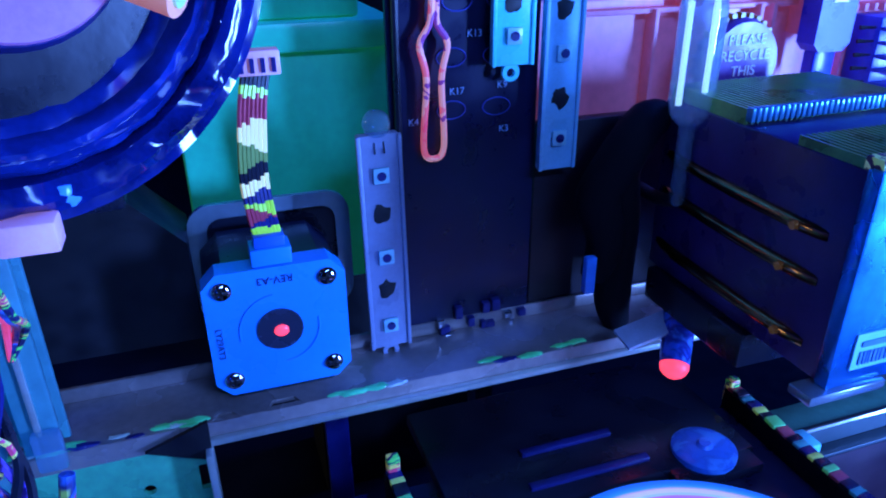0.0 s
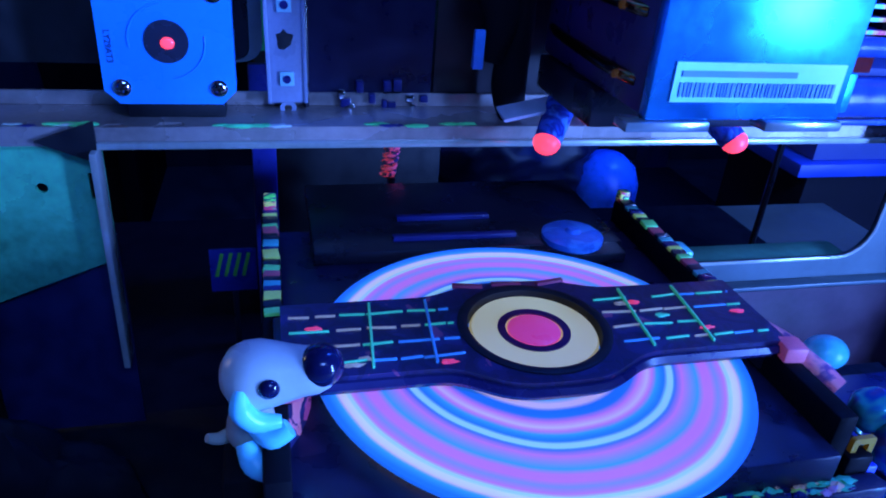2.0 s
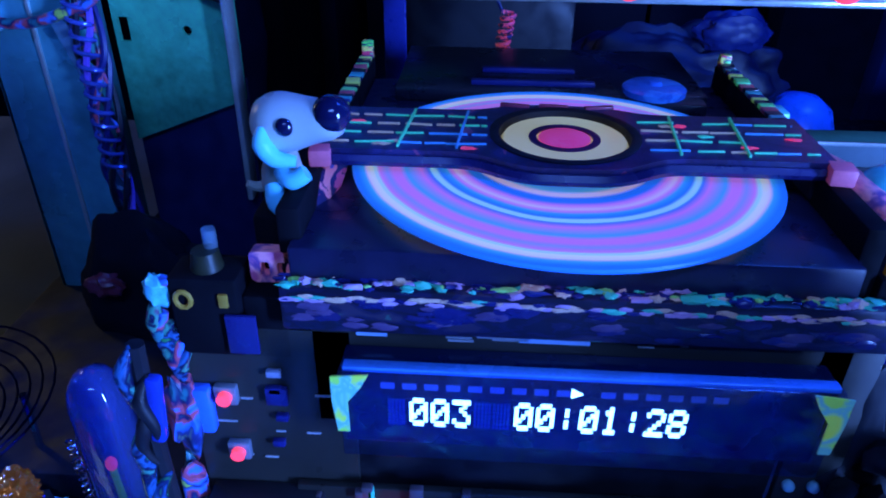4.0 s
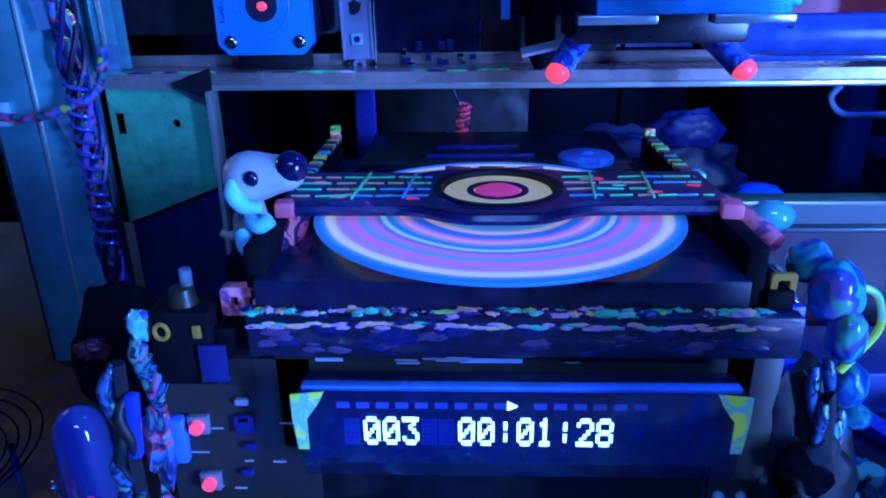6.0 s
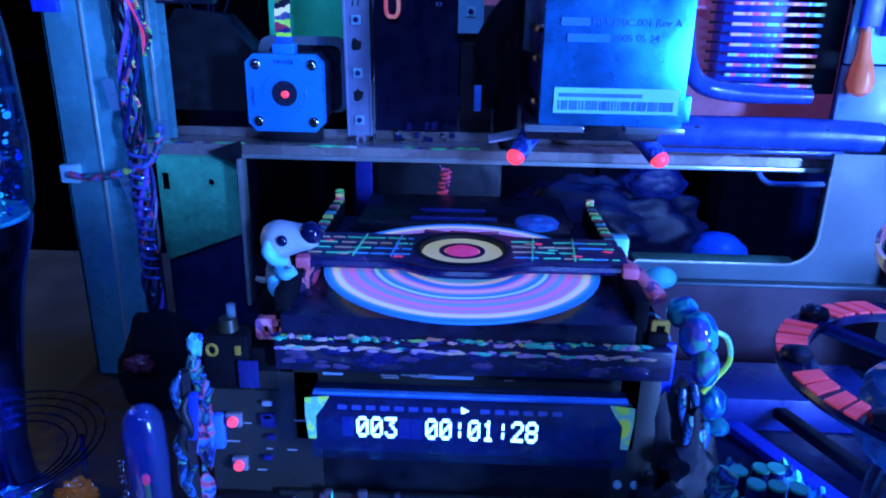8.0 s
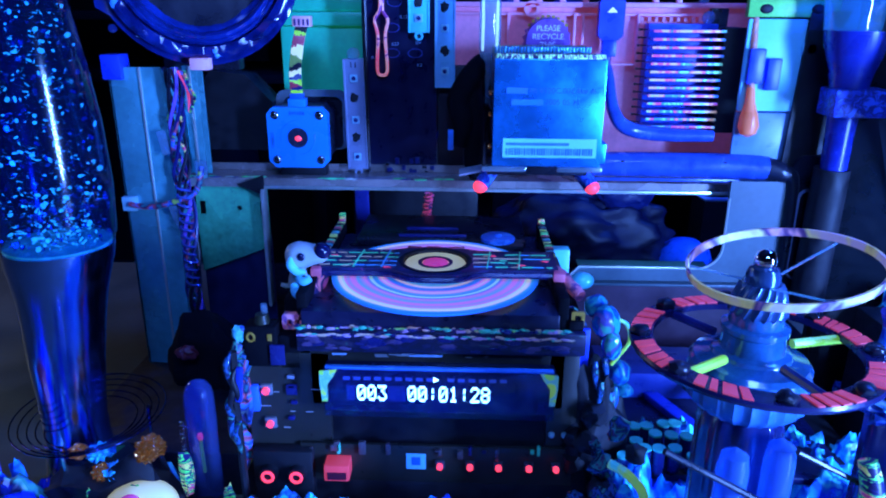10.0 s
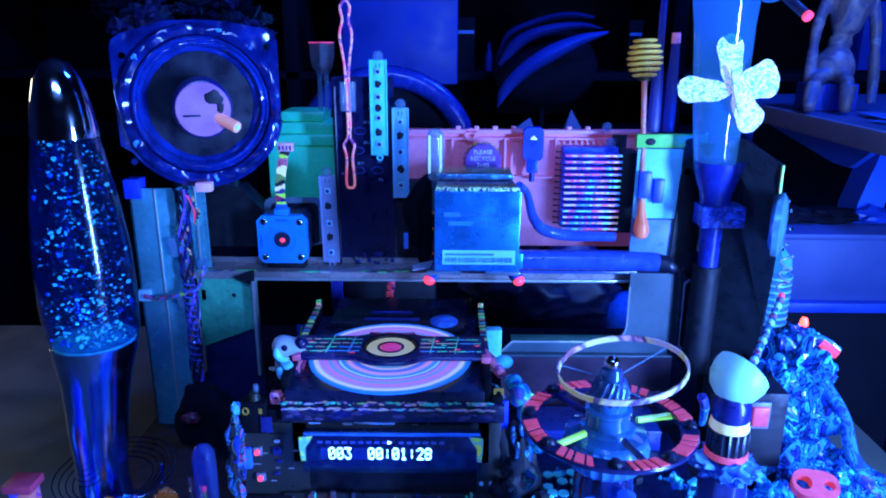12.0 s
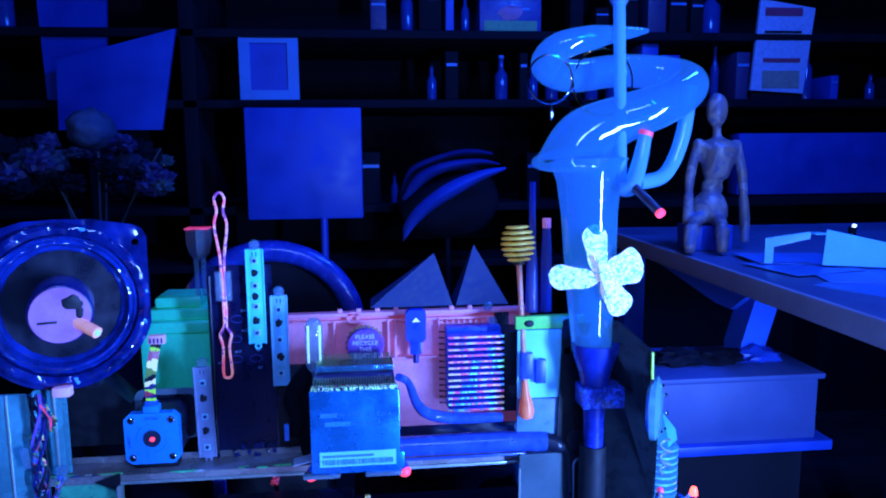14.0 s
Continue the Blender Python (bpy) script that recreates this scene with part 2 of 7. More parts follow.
def tube(bm, pts, r, n=8, loop=False, mi=0):
    pts = [Vector(p) for p in pts]
    m = len(pts)
    rad = r if isinstance(r, (list, tuple)) else [r] * m
    if len(rad) != m:
        rad = [rad[0] + (rad[-1] - rad[0]) * i / (m - 1) for i in range(m)] if len(rad) == 2 else [float(np.interp(i / (m - 1), np.linspace(0, 1, len(rad)), rad)) for i in range(m)]
    rings, s = [], None
    for i, p in enumerate(pts):
        d = (pts[(i + 1) % m] - pts[i - 1]) if loop else (pts[min(i + 1, m - 1)] - pts[max(i - 1, 0)])
        d.normalize()
        if s is None:
            s, u = frame_of(d)
        else:
            s = (s - d * s.dot(d)).normalized()
            u = s.cross(d).normalized()
        rings.append(ring(bm, p, s, u, rad[i], n))
    skin(bm, rings, loop, mi)
    if not loop:
        cap(bm, rings[0], mi), cap(bm, rings[-1], mi)
    return bm


def ball(bm, c, r, scale=(1, 1, 1), n=18, turn=(0, 0, 0), mi=0):
    q = bmesh.ops.create_uvsphere(bm, u_segments=n, v_segments=max(6, n * 2 // 3), radius=r)
    m = Matrix.Translation(c) @ Euler([radians(a) for a in turn]).to_matrix().to_4x4() @ Matrix.Diagonal((*scale, 1))
    bmesh.ops.transform(bm, matrix=m, verts=q["verts"])
    for f in {f for v in q["verts"] for f in v.link_faces}:
        f.material_index = mi
    return bm


def lump(bm, c, r, scale=(1, 1, 1), rough=0.35, freq=1.0, seed=0, sub=3, mi=0):
    """An uneven blob."""
    q = bmesh.ops.create_icosphere(bm, subdivisions=sub, radius=1.0)
    for v in q["verts"]:
        k = 1 + rough * noise.noise(v.co * 1.6 * freq + Vector((seed * 7.1, seed * 3.3, 1.7))) + rough * 0.5 * noise.noise(v.co * 4 * freq + Vector((seed, 5, 2)))
        v.co = Vector(c) + Vector((v.co.x * r * scale[0], v.co.y * r * scale[1], v.co.z * r * scale[2])) * k
    for f in {f for v in q["verts"] for f in v.link_faces}:
        f.material_index = mi
    return bm


def rounded(w0, w1, h0, h1, r, k=5):
    """Outline of a rounded rectangle, counter-clockwise."""
    out = []
    for cx, cz, a in ((w1 - r, h1 - r, 0), (w0 + r, h1 - r, 90), (w0 + r, h0 + r, 180), (w1 - r, h0 + r, 270)):
        for i in range(k + 1):
            t = radians(a + 90 * i / k)
            out.append((cx + r * math.cos(t), cz + r * math.sin(t)))
    return out


def circle(cx, cz, r, n=20):
    return [(cx + r * math.cos(2 * math.pi * i / n), cz + r * math.sin(2 * math.pi * i / n)) for i in range(n)]


def sheet(bm, outline, y0, y1, holes=(), axis="y", mi=0):
    """A flat plate with holes; outline in x and z (axis y) or in x and y (axis z)."""
    put = (lambda a, b, d: (a, d, b)) if axis == "y" else ((lambda a, b, d: (a, b, d)) if axis == "z" else (lambda a, b, d: (d, a, b)))
    edges = []
    for loop in (outline, *holes):
        vs = [bm.verts.new(put(a, b, y0)) for a, b in loop]
        edges += [bm.edges.new((vs[i], vs[(i + 1) % len(vs)])) for i in range(len(vs))]
    r = bmesh.ops.triangle_fill(bm, use_beauty=True, use_dissolve=False, edges=edges)
    faces = [g for g in r["geom"] if isinstance(g, bmesh.types.BMFace)]
    ex = bmesh.ops.extrude_face_region(bm, geom=faces)
    vs = [g for g in ex["geom"] if isinstance(g, bmesh.types.BMVert)]
    bmesh.ops.translate(bm, vec=Vector(put(0, 0, y1)) - Vector(put(0, 0, y0)), verts=vs)
    for f in {f for v in vs for f in v.link_faces} | set(faces):
        if f.is_valid:
            f.material_index = mi
    return bm


def words(name, text, size, at, material, parent, rx=90, rz=0, ry=0, depth=0.15, centred=True):
    """Lettering in the built-in font; size is the height of a line in millimetres."""
    cu = bpy.data.curves.new(name, "FONT")
    cu.body, cu.size, cu.extrude = text, size * S, depth * S
    cu.align_x = "CENTER" if centred else "LEFT"
    cu.align_y = "CENTER"
    tmp = bpy.data.objects.new("tmp", cu)
    me = bpy.data.meshes.new_from_object(tmp)
    bpy.data.objects.remove(tmp)
    me.name = name
    org = ORIGIN[parent.name]
    me.transform(Matrix.Translation(Vector(at) * S - org) @ Euler((radians(rx), radians(ry), radians(rz))).to_matrix().to_4x4())
    me.materials.append(material)
    ob = new(name, me)
    ob.parent = parent
    ORIGIN[ob.name] = org
    return ob

# ---- room ----
WALL = mat("dark_wall", (0.05, 0.055, 0.09), 0.8, var=0.4, scale=6)
bm = bx(B(), -2700, 2700, -2000, 2700, -760, -720)
solo("floor", bm, mat("dark_floor", (0.03, 0.03, 0.04), 0.6, var=0.4, scale=8), "dark floor of a night-lit room", "floor", kind="structure")
solo("ceiling", bx(B(), -2700, 2700, -2000, 2700, 1700, 1740), WALL, "dark ceiling", "ceiling", kind="structure")
solo("wall_north", bx(B(), -2660, 2660, 2620, 2660, -720, 1700), WALL, "dark back wall behind shelves", "wall", kind="structure")
solo("wall_south", bx(B(), -2700, 2700, -2040, -2000, -720, 1700), WALL, "dark wall", "wall", kind="structure")
solo("wall_west", bx(B(), -2700, -2660, -2000, 2660, -720, 1700), WALL, "dark wall", "wall", kind="structure")
solo("wall_east", bx(B(), 2660, 2700, -2000, 2660, -720, 1700), WALL, "dark wall", "wall", kind="structure")

OLIVE = mat("khaki_tabletop", (0.16, 0.15, 0.09), 0.6, var=0.25, scale=20)
tb = thing("table", (100, 150, -720), "wide khaki table that carries the whole assembly", "table")
part("tabletop", bx(B(), -750, 560, -450, 470, -55, -30, 3), OLIVE, tb)
for x, y in ((-720, -420), (530, -420), (-720, 440), (530, 440)):
    part("leg", bx(B(), x - 22, x + 22, y - 22, y + 22, -720, -55, 2), BLACK, tb)

# ---- chassis at the back of the assembly ----
ch = thing("metal_chassis", (120, 195, 0), "bent zinc sheet frame with a wide rounded window opening", "chassis")
ZINC = mat("rail_zinc", (0.42, 0.34, 0.33), 0.34, 0.3, var=0.45, scale=30)
GZINC = mat("greenish_zinc", (0.11, 0.68, 0.36), 0.3, 0.2, var=0.75, scale=22)
slots = [[(-60, 108), (-55.5, 108), (-55.5, 118), (-60, 118)], [(-15.5, 108.5), (-11.5, 108.5), (-11.5, 118.5), (-15.5, 118.5)], circle(-31, 113, 2.0, 12)]
# side panel stops at the shadow line; the navy sheet below is painted shade
part("side_panel", sheet(B(), [(-62, 64), (-10, 84), (-10, 134), (-62, 134)], 201.8, 203.8, slots), GZINC, ch, "greenish zinc panel with square slots")
part("lower_panel", sheet(B(), [(-62, 2), (-10, 2), (-10, 92), (-62, 92)], 205, 207), mat("shadow_navy", (0.008, 0.012, 0.07), 0.5, var=0.4), ch, "lower panel coloured dark navy for the cast shadow")
part("rail_face", sheet(B(), [(-73, 129.5), (350, 129.5), (350, 136), (-73, 136)], 199, 201.4), ZINC, ch, "rail with a bright folded lower edge")
part("rail_shelf", sheet(B(), [(-73, 199.2), (-9, 199.2), (-6.5, 202.5), (-2.5, 202.5), (0, 199.2), (8, 199.2), (10.5, 204), (17.5, 204), (20, 199.2), (350, 199.2), (350, 226), (-73, 226)], 134.6, 136.2, axis="z"), ZINC, ch)
part("rail_lip", bx(B(), -73, 350, 224.4, 226.2, 136.2, 141.5, 0.5), ZINC, ch)
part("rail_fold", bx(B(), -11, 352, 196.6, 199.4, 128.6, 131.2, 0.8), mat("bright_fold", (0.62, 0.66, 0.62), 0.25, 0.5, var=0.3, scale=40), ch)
random.seed(77)
for i in range(26):
    x = random.uniform(-70, -2) if i < 17 else random.uniform(20, 122)
    part("paint_flake", lump(B(), (x, random.uniform(199, 202), 136.4), random.uniform(1.0, 2.2), (2.4, 0.8, 0.3), 0.6, 1.6, i + 200, 2), random.choice((mat("flake_green", (0.1, 0.75, 0.3), 0.4, emit=(0.03, 0.4, 0.12), power=0.12), mat("flake_green"), mat("flake_pale", (0.6, 0.7, 0.6), 0.5), NAVY)), ch)
# matt black triangle drawn in place of the dark gap at the rail end
part("gusset", sheet(B(), [(-29, 132), (-10, 124), (-10, 139)], 196, 197.5), SOOT, ch)
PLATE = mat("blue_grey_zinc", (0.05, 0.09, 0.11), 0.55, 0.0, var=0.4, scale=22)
part("sill", bx(B(), 214, 306, 186.6, 201.6, 76.5, 78.2, 0.6), mat("green_sill", (0.10, 0.34, 0.26), 0.6, 0.1, var=0.5, scale=25), ch)
arc_ = [(296 + 16 * math.sin(radians(a)), 95 - 16 * math.cos(radians(a))) for a in range(0, 91, 15)]
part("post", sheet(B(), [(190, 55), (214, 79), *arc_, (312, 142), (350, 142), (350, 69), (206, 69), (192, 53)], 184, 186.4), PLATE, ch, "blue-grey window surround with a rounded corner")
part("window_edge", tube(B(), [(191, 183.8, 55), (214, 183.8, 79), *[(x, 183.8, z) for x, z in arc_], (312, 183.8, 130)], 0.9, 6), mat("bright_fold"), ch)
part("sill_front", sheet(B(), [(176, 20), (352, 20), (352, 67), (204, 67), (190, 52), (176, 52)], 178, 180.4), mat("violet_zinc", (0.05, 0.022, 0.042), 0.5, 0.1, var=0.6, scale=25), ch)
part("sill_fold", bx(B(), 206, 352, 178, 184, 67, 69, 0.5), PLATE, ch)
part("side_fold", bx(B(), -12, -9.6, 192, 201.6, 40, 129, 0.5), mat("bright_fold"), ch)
part("window_trim", tube(B(), [(x, 182, z) for x, z in rounded(357, 381, 74, 137, 6)], 1.1, 6, True), GREY, ch)
part("side_plate", sheet(B(), rounded(351.5, 392, 62, 160, 8), 184, 187), BLACK, ch)

# rolled top edge of the chassis, modelled as a round navy bar
pipe = thing("plastic_hose", (280, 185, 80), "dark blue glossy rolled plastic edge above the window", "edging")
EDGE_NAVY = mat("glossy_navy", (0.03, 0.09, 0.42), 0.28, var=0.5)
part("hose", tube(B(), spline([(212, 192, 151), (250, 192, 151), (300, 192, 151), (336, 191, 150)]), [8.2, 8.6, 8.6, 8.2], 18), EDGE_NAVY, pipe)
part("elbow", tube(B(), spline([(335, 191, 150), (346, 188, 147), (353, 185, 138), (354, 183, 76)]), [8, 7, 4.5, 3.5], 14), BLACK, pipe)
part("lower_fold", bx(B(), 214, 318, 186, 188, 140.5, 143, 0.8), EDGE_NAVY, pipe)
for x in (238, 306):
    part("dimple", ball(B(), (x, 185, 154), 1.7, (1.6, 0.6, 0.7), 10), SOOT, pipe)

# ---- board with light strips ----
bd = thing("circuit_board", (84, 226, 131), "tall dark blue circuit board with printed keys standing behind the rail", "circuit board")
part("board", sheet(B(), rounded(59, 111, 131, 300, 2), 225, 227), mat("navy_board", (0.004, 0.006, 0.045), 0.4, var=0.4), bd)
PRINT = mat("white_print", (0.3, 0.5, 0.8), 0.6, var=0.1)
for txt, x, z in (("K14", 88, 262), ("K13", 88, 245), ("K17", 82, 227), ("K9", 98, 228), ("K4", 67, 218), ("K3", 99, 213)):
    words("print", txt, 3.2, (x, 224.7, z), PRINT, bd)
for x, z in ((80, 238), (96, 238), (80, 221), (96, 221), (82, 255), (97, 255)):
    part("key_pad", tube(B(), [(x + 5 * math.cos(a * 0.4), 224.6, z + 3 * math.sin(a * 0.4)) for a in range(16)], 0.25, 4, True), mat("faint_print", (0.05, 0.08, 0.4), 0.5), bd)
random.seed(3)
for i in range(12):
    x, z = random.uniform(63, 108), random.uniform(134, 144)
    part("component", bx(B(), x, x + random.uniform(2, 4), 222, 225, z, z + random.uniform(2, 5), 0.4), CHROME if i % 3 == 0 else NAVY, bd)
part("rib", tube(B(), [(61.5, 223.5, 134), (61.5, 223.5, 292)], 1.2, 8), BLACK, bd)


def light_strip(at, h, w, material, leds, marks, lean=0.0, dome=True, tab=True):
    x, y, z = at
    t = thing("light_strip", (x, y, z), "slim plastic light strip with square diodes and an eyelet", "light strip", "light strips on the board")
    rot = Matrix.Translation((x, y, z)) @ Matrix.Rotation(radians(lean), 4, "Y") @ Matrix.Translation((-x, -y, -z))

    def fixed(bm):
        bmesh.ops.transform(bm, matrix=rot, verts=bm.verts)
        return bm
    part("body", fixed(bx(B(), x - w / 2, x + w / 2, y - 3, y + 1, z, z + h, 0.7)), material, t)
    part("edge_rail", fixed(bx(B(), x - w / 2 - 0.6, x - w / 2 + 0.8, y - 3.8, y - 2.5, z, z + h, 0.4)), material, t)
    part("edge_rail", fixed(bx(B(), x + w / 2 - 0.8, x + w / 2 + 0.6, y - 3.8, y - 2.5, z, z + h, 0.4)), material, t)
    if tab:
        bm = sheet(B(), circle(x, z - 2.2, 3.0, 18), y - 2, y - 0.5, [circle(x, z - 2.4, 1.5, 12)])
        part("eyelet", fixed(bm), material, t)
    for f in leds:
        c = z + h * f
        bm = bx(B(), x - 2.6, x + 2.6, y - 4.4, y - 3, c - 2.6, c + 2.6, 0.3)
        part("diode", fixed(bm), WHITE, t)
        part("lens", fixed(cy(B(), (x, y - 4.8, c), (x, y - 4.3, c), 1.5, n=12)), NAVY, t)
    for k, f in enumerate(marks):
        c = z + h * f
        part("scorch", fixed(lump(B(), (x - 0.5, y - 3.1, c), 2.6, (1.1, 0.12, 1.2), 0.7, 1.3, k + h, 2)), SOOT, t, "dark burnt blotch")
    if dome:
        part("dome", fixed(ball(B(), (x, y - 1, z + h + 3), 4.6, n=16)), CLEAR, t)
        part("pin", fixed(cy(B(), (x - 1.5, y - 3.4, z + h - 6), (x - 1.5, y - 2, z + h), 0.5, n=6)), CHROME, t)
        part("pin", fixed(cy(B(), (x + 1.5, y - 3.4, z + h - 6), (x + 1.5, y - 2, z + h), 0.5, n=6)), CHROME, t)
    return t


light_strip((54.5, 220, 139.5), 78, 13.5, GREY, (0.12, 0.46, 0.83), (0.3, 0.66), -1.0)
light_strip((99, 222, 235), 79, 13.5, CYAN, (0.12, 0.4, 0.62, 0.88), (0.25, 0.5, 0.75), 0.0)
light_strip((117, 222, 198), 77, 13.0, mat("blue_strip", (0.25, 0.62, 0.85), 0.4, var=0.25), (0.15, 0.52, 0.85), (0.33, 0.7), 0.0, True, False)

# painted wire clip hung on the board
wc = thing("hair_clip", (73, 222, 206), "pink painted wire clip bent into two long loops", "wire clip")
pts = [(73, 222, 206), (69.5, 222, 210), (70.5, 221, 232), (68.5, 221, 243), (72, 221, 250), (72.5, 221, 262), (72, 221, 290), (71, 222, 310), (68, 222, 333), (70.5, 222, 345), (69, 222, 355), (73, 222, 360), (77, 222, 355), (75.5, 222, 345), (78, 222, 333), (75, 222, 310), (74, 221, 290), (74.5, 221, 262), (74, 221, 250), (77.5, 221, 243), (75.5, 221, 232), (76.5, 222, 210)]
part("wire", tube(B(), spline(pts, 6, True), 1.1, 8, True), daubs("pink_wire_paint", [(1.0, 0.1, 0.2), (1.0, 0.18, 0.25), (0.9, 0.4, 0.4), (0.25, 0.05, 0.3), (1.0, 0.15, 0.2)], 90, glow=0.35), wc)
part("sleeve", cy(B(), (69.5, 221, 272), (69.5, 221, 296), 3.2, n=14), CLEAR, wc, "clear plastic sleeve")
part("sleeve", cy(B(), (76.5, 221, 272), (76.5, 221, 296), 3.2, n=14), CLEAR, wc, "clear plastic sleeve")

# ---- stepper motor ----
mo = thing("stepper_motor", (15.5, 218, 136.2), "square stepper motor with a blue-lit end cover resting on the rail", "motor")
cut = lambda a0, a1, b0, b1, c: [(a0 + c, b0), (a1 - c, b0), (a1, b0 + c), (a1, b1 - c), (a1 - c, b1), (a0 + c, b1), (a0, b1 - c), (a0, b0 + c)]
part("end_cover", sheet(B(), cut(-5.6, 36.6, 144, 186, 4.5), 200, 208), BLUE, mo)
part("stator", sheet(B(), cut(-5, 36, 144.6, 185.4, 6), 208, 226), BLACK, mo)
part("front_cover", sheet(B(), cut(-5, 36, 144.6, 185.4, 6), 226, 234), BLACK, mo)
part("foot_pad", bx(B(), -1, 32, 210, 222, 136, 145, 0.5), SOOT, mo)
for x in (0, 31):
    for z in (149.5, 180.5):
        s = part("screw", lathe(B(), (x, 200.2, z), (0, -1, 0), [(3.0, 0), (3.0, 0.6), (2.4, 1.3), (1.0, 1.7)], 16), CHROME, mo)
        part("slot", bx(B(), x - 1.9, x + 1.9, 198.1, 198.7, z - 0.35, z + 0.35), SOOT, s)
        part("slot", bx(B(), x - 0.35, x + 0.35, 198.1, 198.7, z - 1.9, z + 1.9), SOOT, s)
part("bearing_plate", cy(B(), (15.5, 199.6, 165), (15.5, 200.4, 165), 7.0, n=32), mat("dark_ring", (0.05, 0.06, 0.12), 0.35, 0.5), mo)
part("shaft_mark", ball(B(), (15.8, 199.4, 164.6), 2.3, (1, 0.4, 0.85), 14), HOT, mo, "pink glowing dab")
part("wave", tube(B(), [(15.5 + 12 * math.cos(a / 6), 199.9, 165 + 12 * math.sin(a / 6)) for a in range(-9, 2)], 0.35, 5), BLUE, mo)
part("wave", tube(B(), [(15.5 + 12 * math.cos(a / 6), 199.9, 165 + 12 * math.sin(a / 6)) for a in range(10, 21)], 0.35, 5), BLUE, mo)
part("socket", bx(B(), 9.5, 21.5, 201, 210, 186, 191.5, 0.6), BLUE, mo)
part("socket_top", bx(B(), 11, 20, 202, 208, 191.5, 195, 0.4), mat("deep_blue", (0.02, 0.15, 0.7), 0.4), mo)
words("stamp", "REV-A3", 3.4, (15.5, 199.9, 182), NAVY, mo, ry=180)
words("stamp", "LY29AT3", 2.8, (-2.6, 199.9, 163), NAVY, mo, ry=90)
br = thing("motor_bracket", (26, 224, 150), "rounded zinc bracket plate behind the motor", "bracket")
part("plate", sheet(B(), rounded(-8, 46, 150, 194, 8), 236, 238, [rounded(-2, 41, 150.8, 189, 5)]), STEEL, br)
part("back", sheet(B(), rounded(-4, 44, 150.5, 191, 6), 239, 241), BLACK, br)

rb = thing("ribbon_cable", (8, 214, 190), "hand-painted striped ribbon cable rising from the motor to a white plug", "cable")
COL = [LIME, NAVY, mat("red_band", (0.7, 0.06, 0.1), 0.5), LIME, NAVY, CREAM, BLACK, mat("olive_band", (0.3, 0.4, 0.08), 0.5), CREAM, mat("red_band", (0.7, 0.06, 0.1), 0.5), LIME, BLACK]
random.seed(5)
rp = spline([(15.5, 205, 194), (14.5, 207, 201), (14, 210, 210), (15, 213, 221), (16.5, 216, 231), (18.5, 218, 239)], 26)
cut_a = [0] * 7
k = 0
while min(cut_a) < len(rp) - 1:
    step = random.choice((6, 9, 12, 16))
    skew = random.uniform(-1.4, 1.4)
    cut_b = [min(len(rp) - 1, max(a + 2, cut_a[3] + step + round(skew * (s - 3)) + random.choice((-2, -1, 0, 0, 1, 2)))) for s, a in enumerate(cut_a)]
    if min(cut_b) > len(rp) - 8:
        cut_b = [len(rp) - 1] * 7
    bm = B()
    for s in range(7):
        if cut_b[s] > cut_a[s]:
            tube(bm, [rp[n] + Vector(((s - 3) * 1.15, 0, 0)) for n in range(cut_a[s], cut_b[s] + 1)], 0.95 - 0.06 * abs(s - 3), 6)
    part("band", bm, COL[k % len(COL)], rb)
    cut_a, k = cut_b, k + 1
pl = part("plug", bx(B(), 12.5, 25.5, 215, 221, 238.5, 245.5, 0.6), mat("pink_plug", (1.0, 0.55, 0.65), 0.5, emit=(1, 0.4, 0.5), power=0.12), rb)
for x in (14.5, 17.5, 20.5, 23.5):
    part("slit", bx(B(), x - 0.6, x + 0.6, 214.3, 215.2, 239.5, 243.5), NAVY, pl)

# ---- green box ----
gb = thing("green_box", (36, 276, 150), "green fluorescent plastic housing with a stepped lid", "plastic housing")
part("body", bx(B(), -6, 68, 254, 310, 150, 238, 2), GREEN, gb)
part("rim", bx(B(), -9, 70, 250, 313, 238, 248, 2), GREEN, gb)
part("step", bx(B(), 2, 58, 256, 306, 248, 258, 1.5), GREEN, gb)
part("cap", bx(B(), 6, 46, 260, 300, 258, 268, 3), GREEN, gb)
bk = thing("black_block", (-30, 235, 151), "black faceted plastic block behind the motor", "block")
part("body", sheet(B(), [(-64, 151), (-8, 151), (-8, 186), (-26, 205), (-52, 208), (-64, 190)], 226, 252), SOOT, bk)

# clear square lens on a stalk
ln = thing("clear_lens", (45, 266, 268), "clear square plastic lens on a short stalk", "lens")
part("head", lathe(B(), (45, 266, 300), (0, 0, 1), [(5, 0), (9, 6), (11, 16), (11, 27)], 4), glass("dim_glass", (0.35, 0.5, 0.6), 0.05, 1.0, 0.25), ln)
part("lip", bx(B(), 35, 55, 258, 274, 326.5, 327.6), PINK, ln, "red edge")
part("stalk", cy(B(), (42, 266, 268), (42, 266, 301), 2.2, n=10), CLEAR, ln)
part("stalk", cy(B(), (48, 266, 268), (48, 266, 301), 2.2, n=10), CLEAR, ln)

# ---- pink panel with small fittings ----
pp = thing("moulded_backplate", (220, 240, 150), "pink fluorescent moulded plastic back panel with ribs", "panel")
part("panel", sheet(B(), [(112, 150), (332, 150), (332, 252), (112, 252)], 238, 241), PINKP, pp)
part("top_rib", bx(B(), 122, 332, 232, 241, 252, 255.5, 0.8), PINKP, pp)
part("top_rib", bx(B(), 124, 300, 234, 241, 246.5, 248.5, 0.5), PINKP, pp)
for x in (160, 206, 212, 250):
    part("rib", bx(B(), x, x + 1.8, 232, 238, 214, 248, 0.4), PINKP, pp)
part("shelf_rib", bx(B(), 212, 252, 232, 238, 213, 215, 0.4), PINKP, pp)
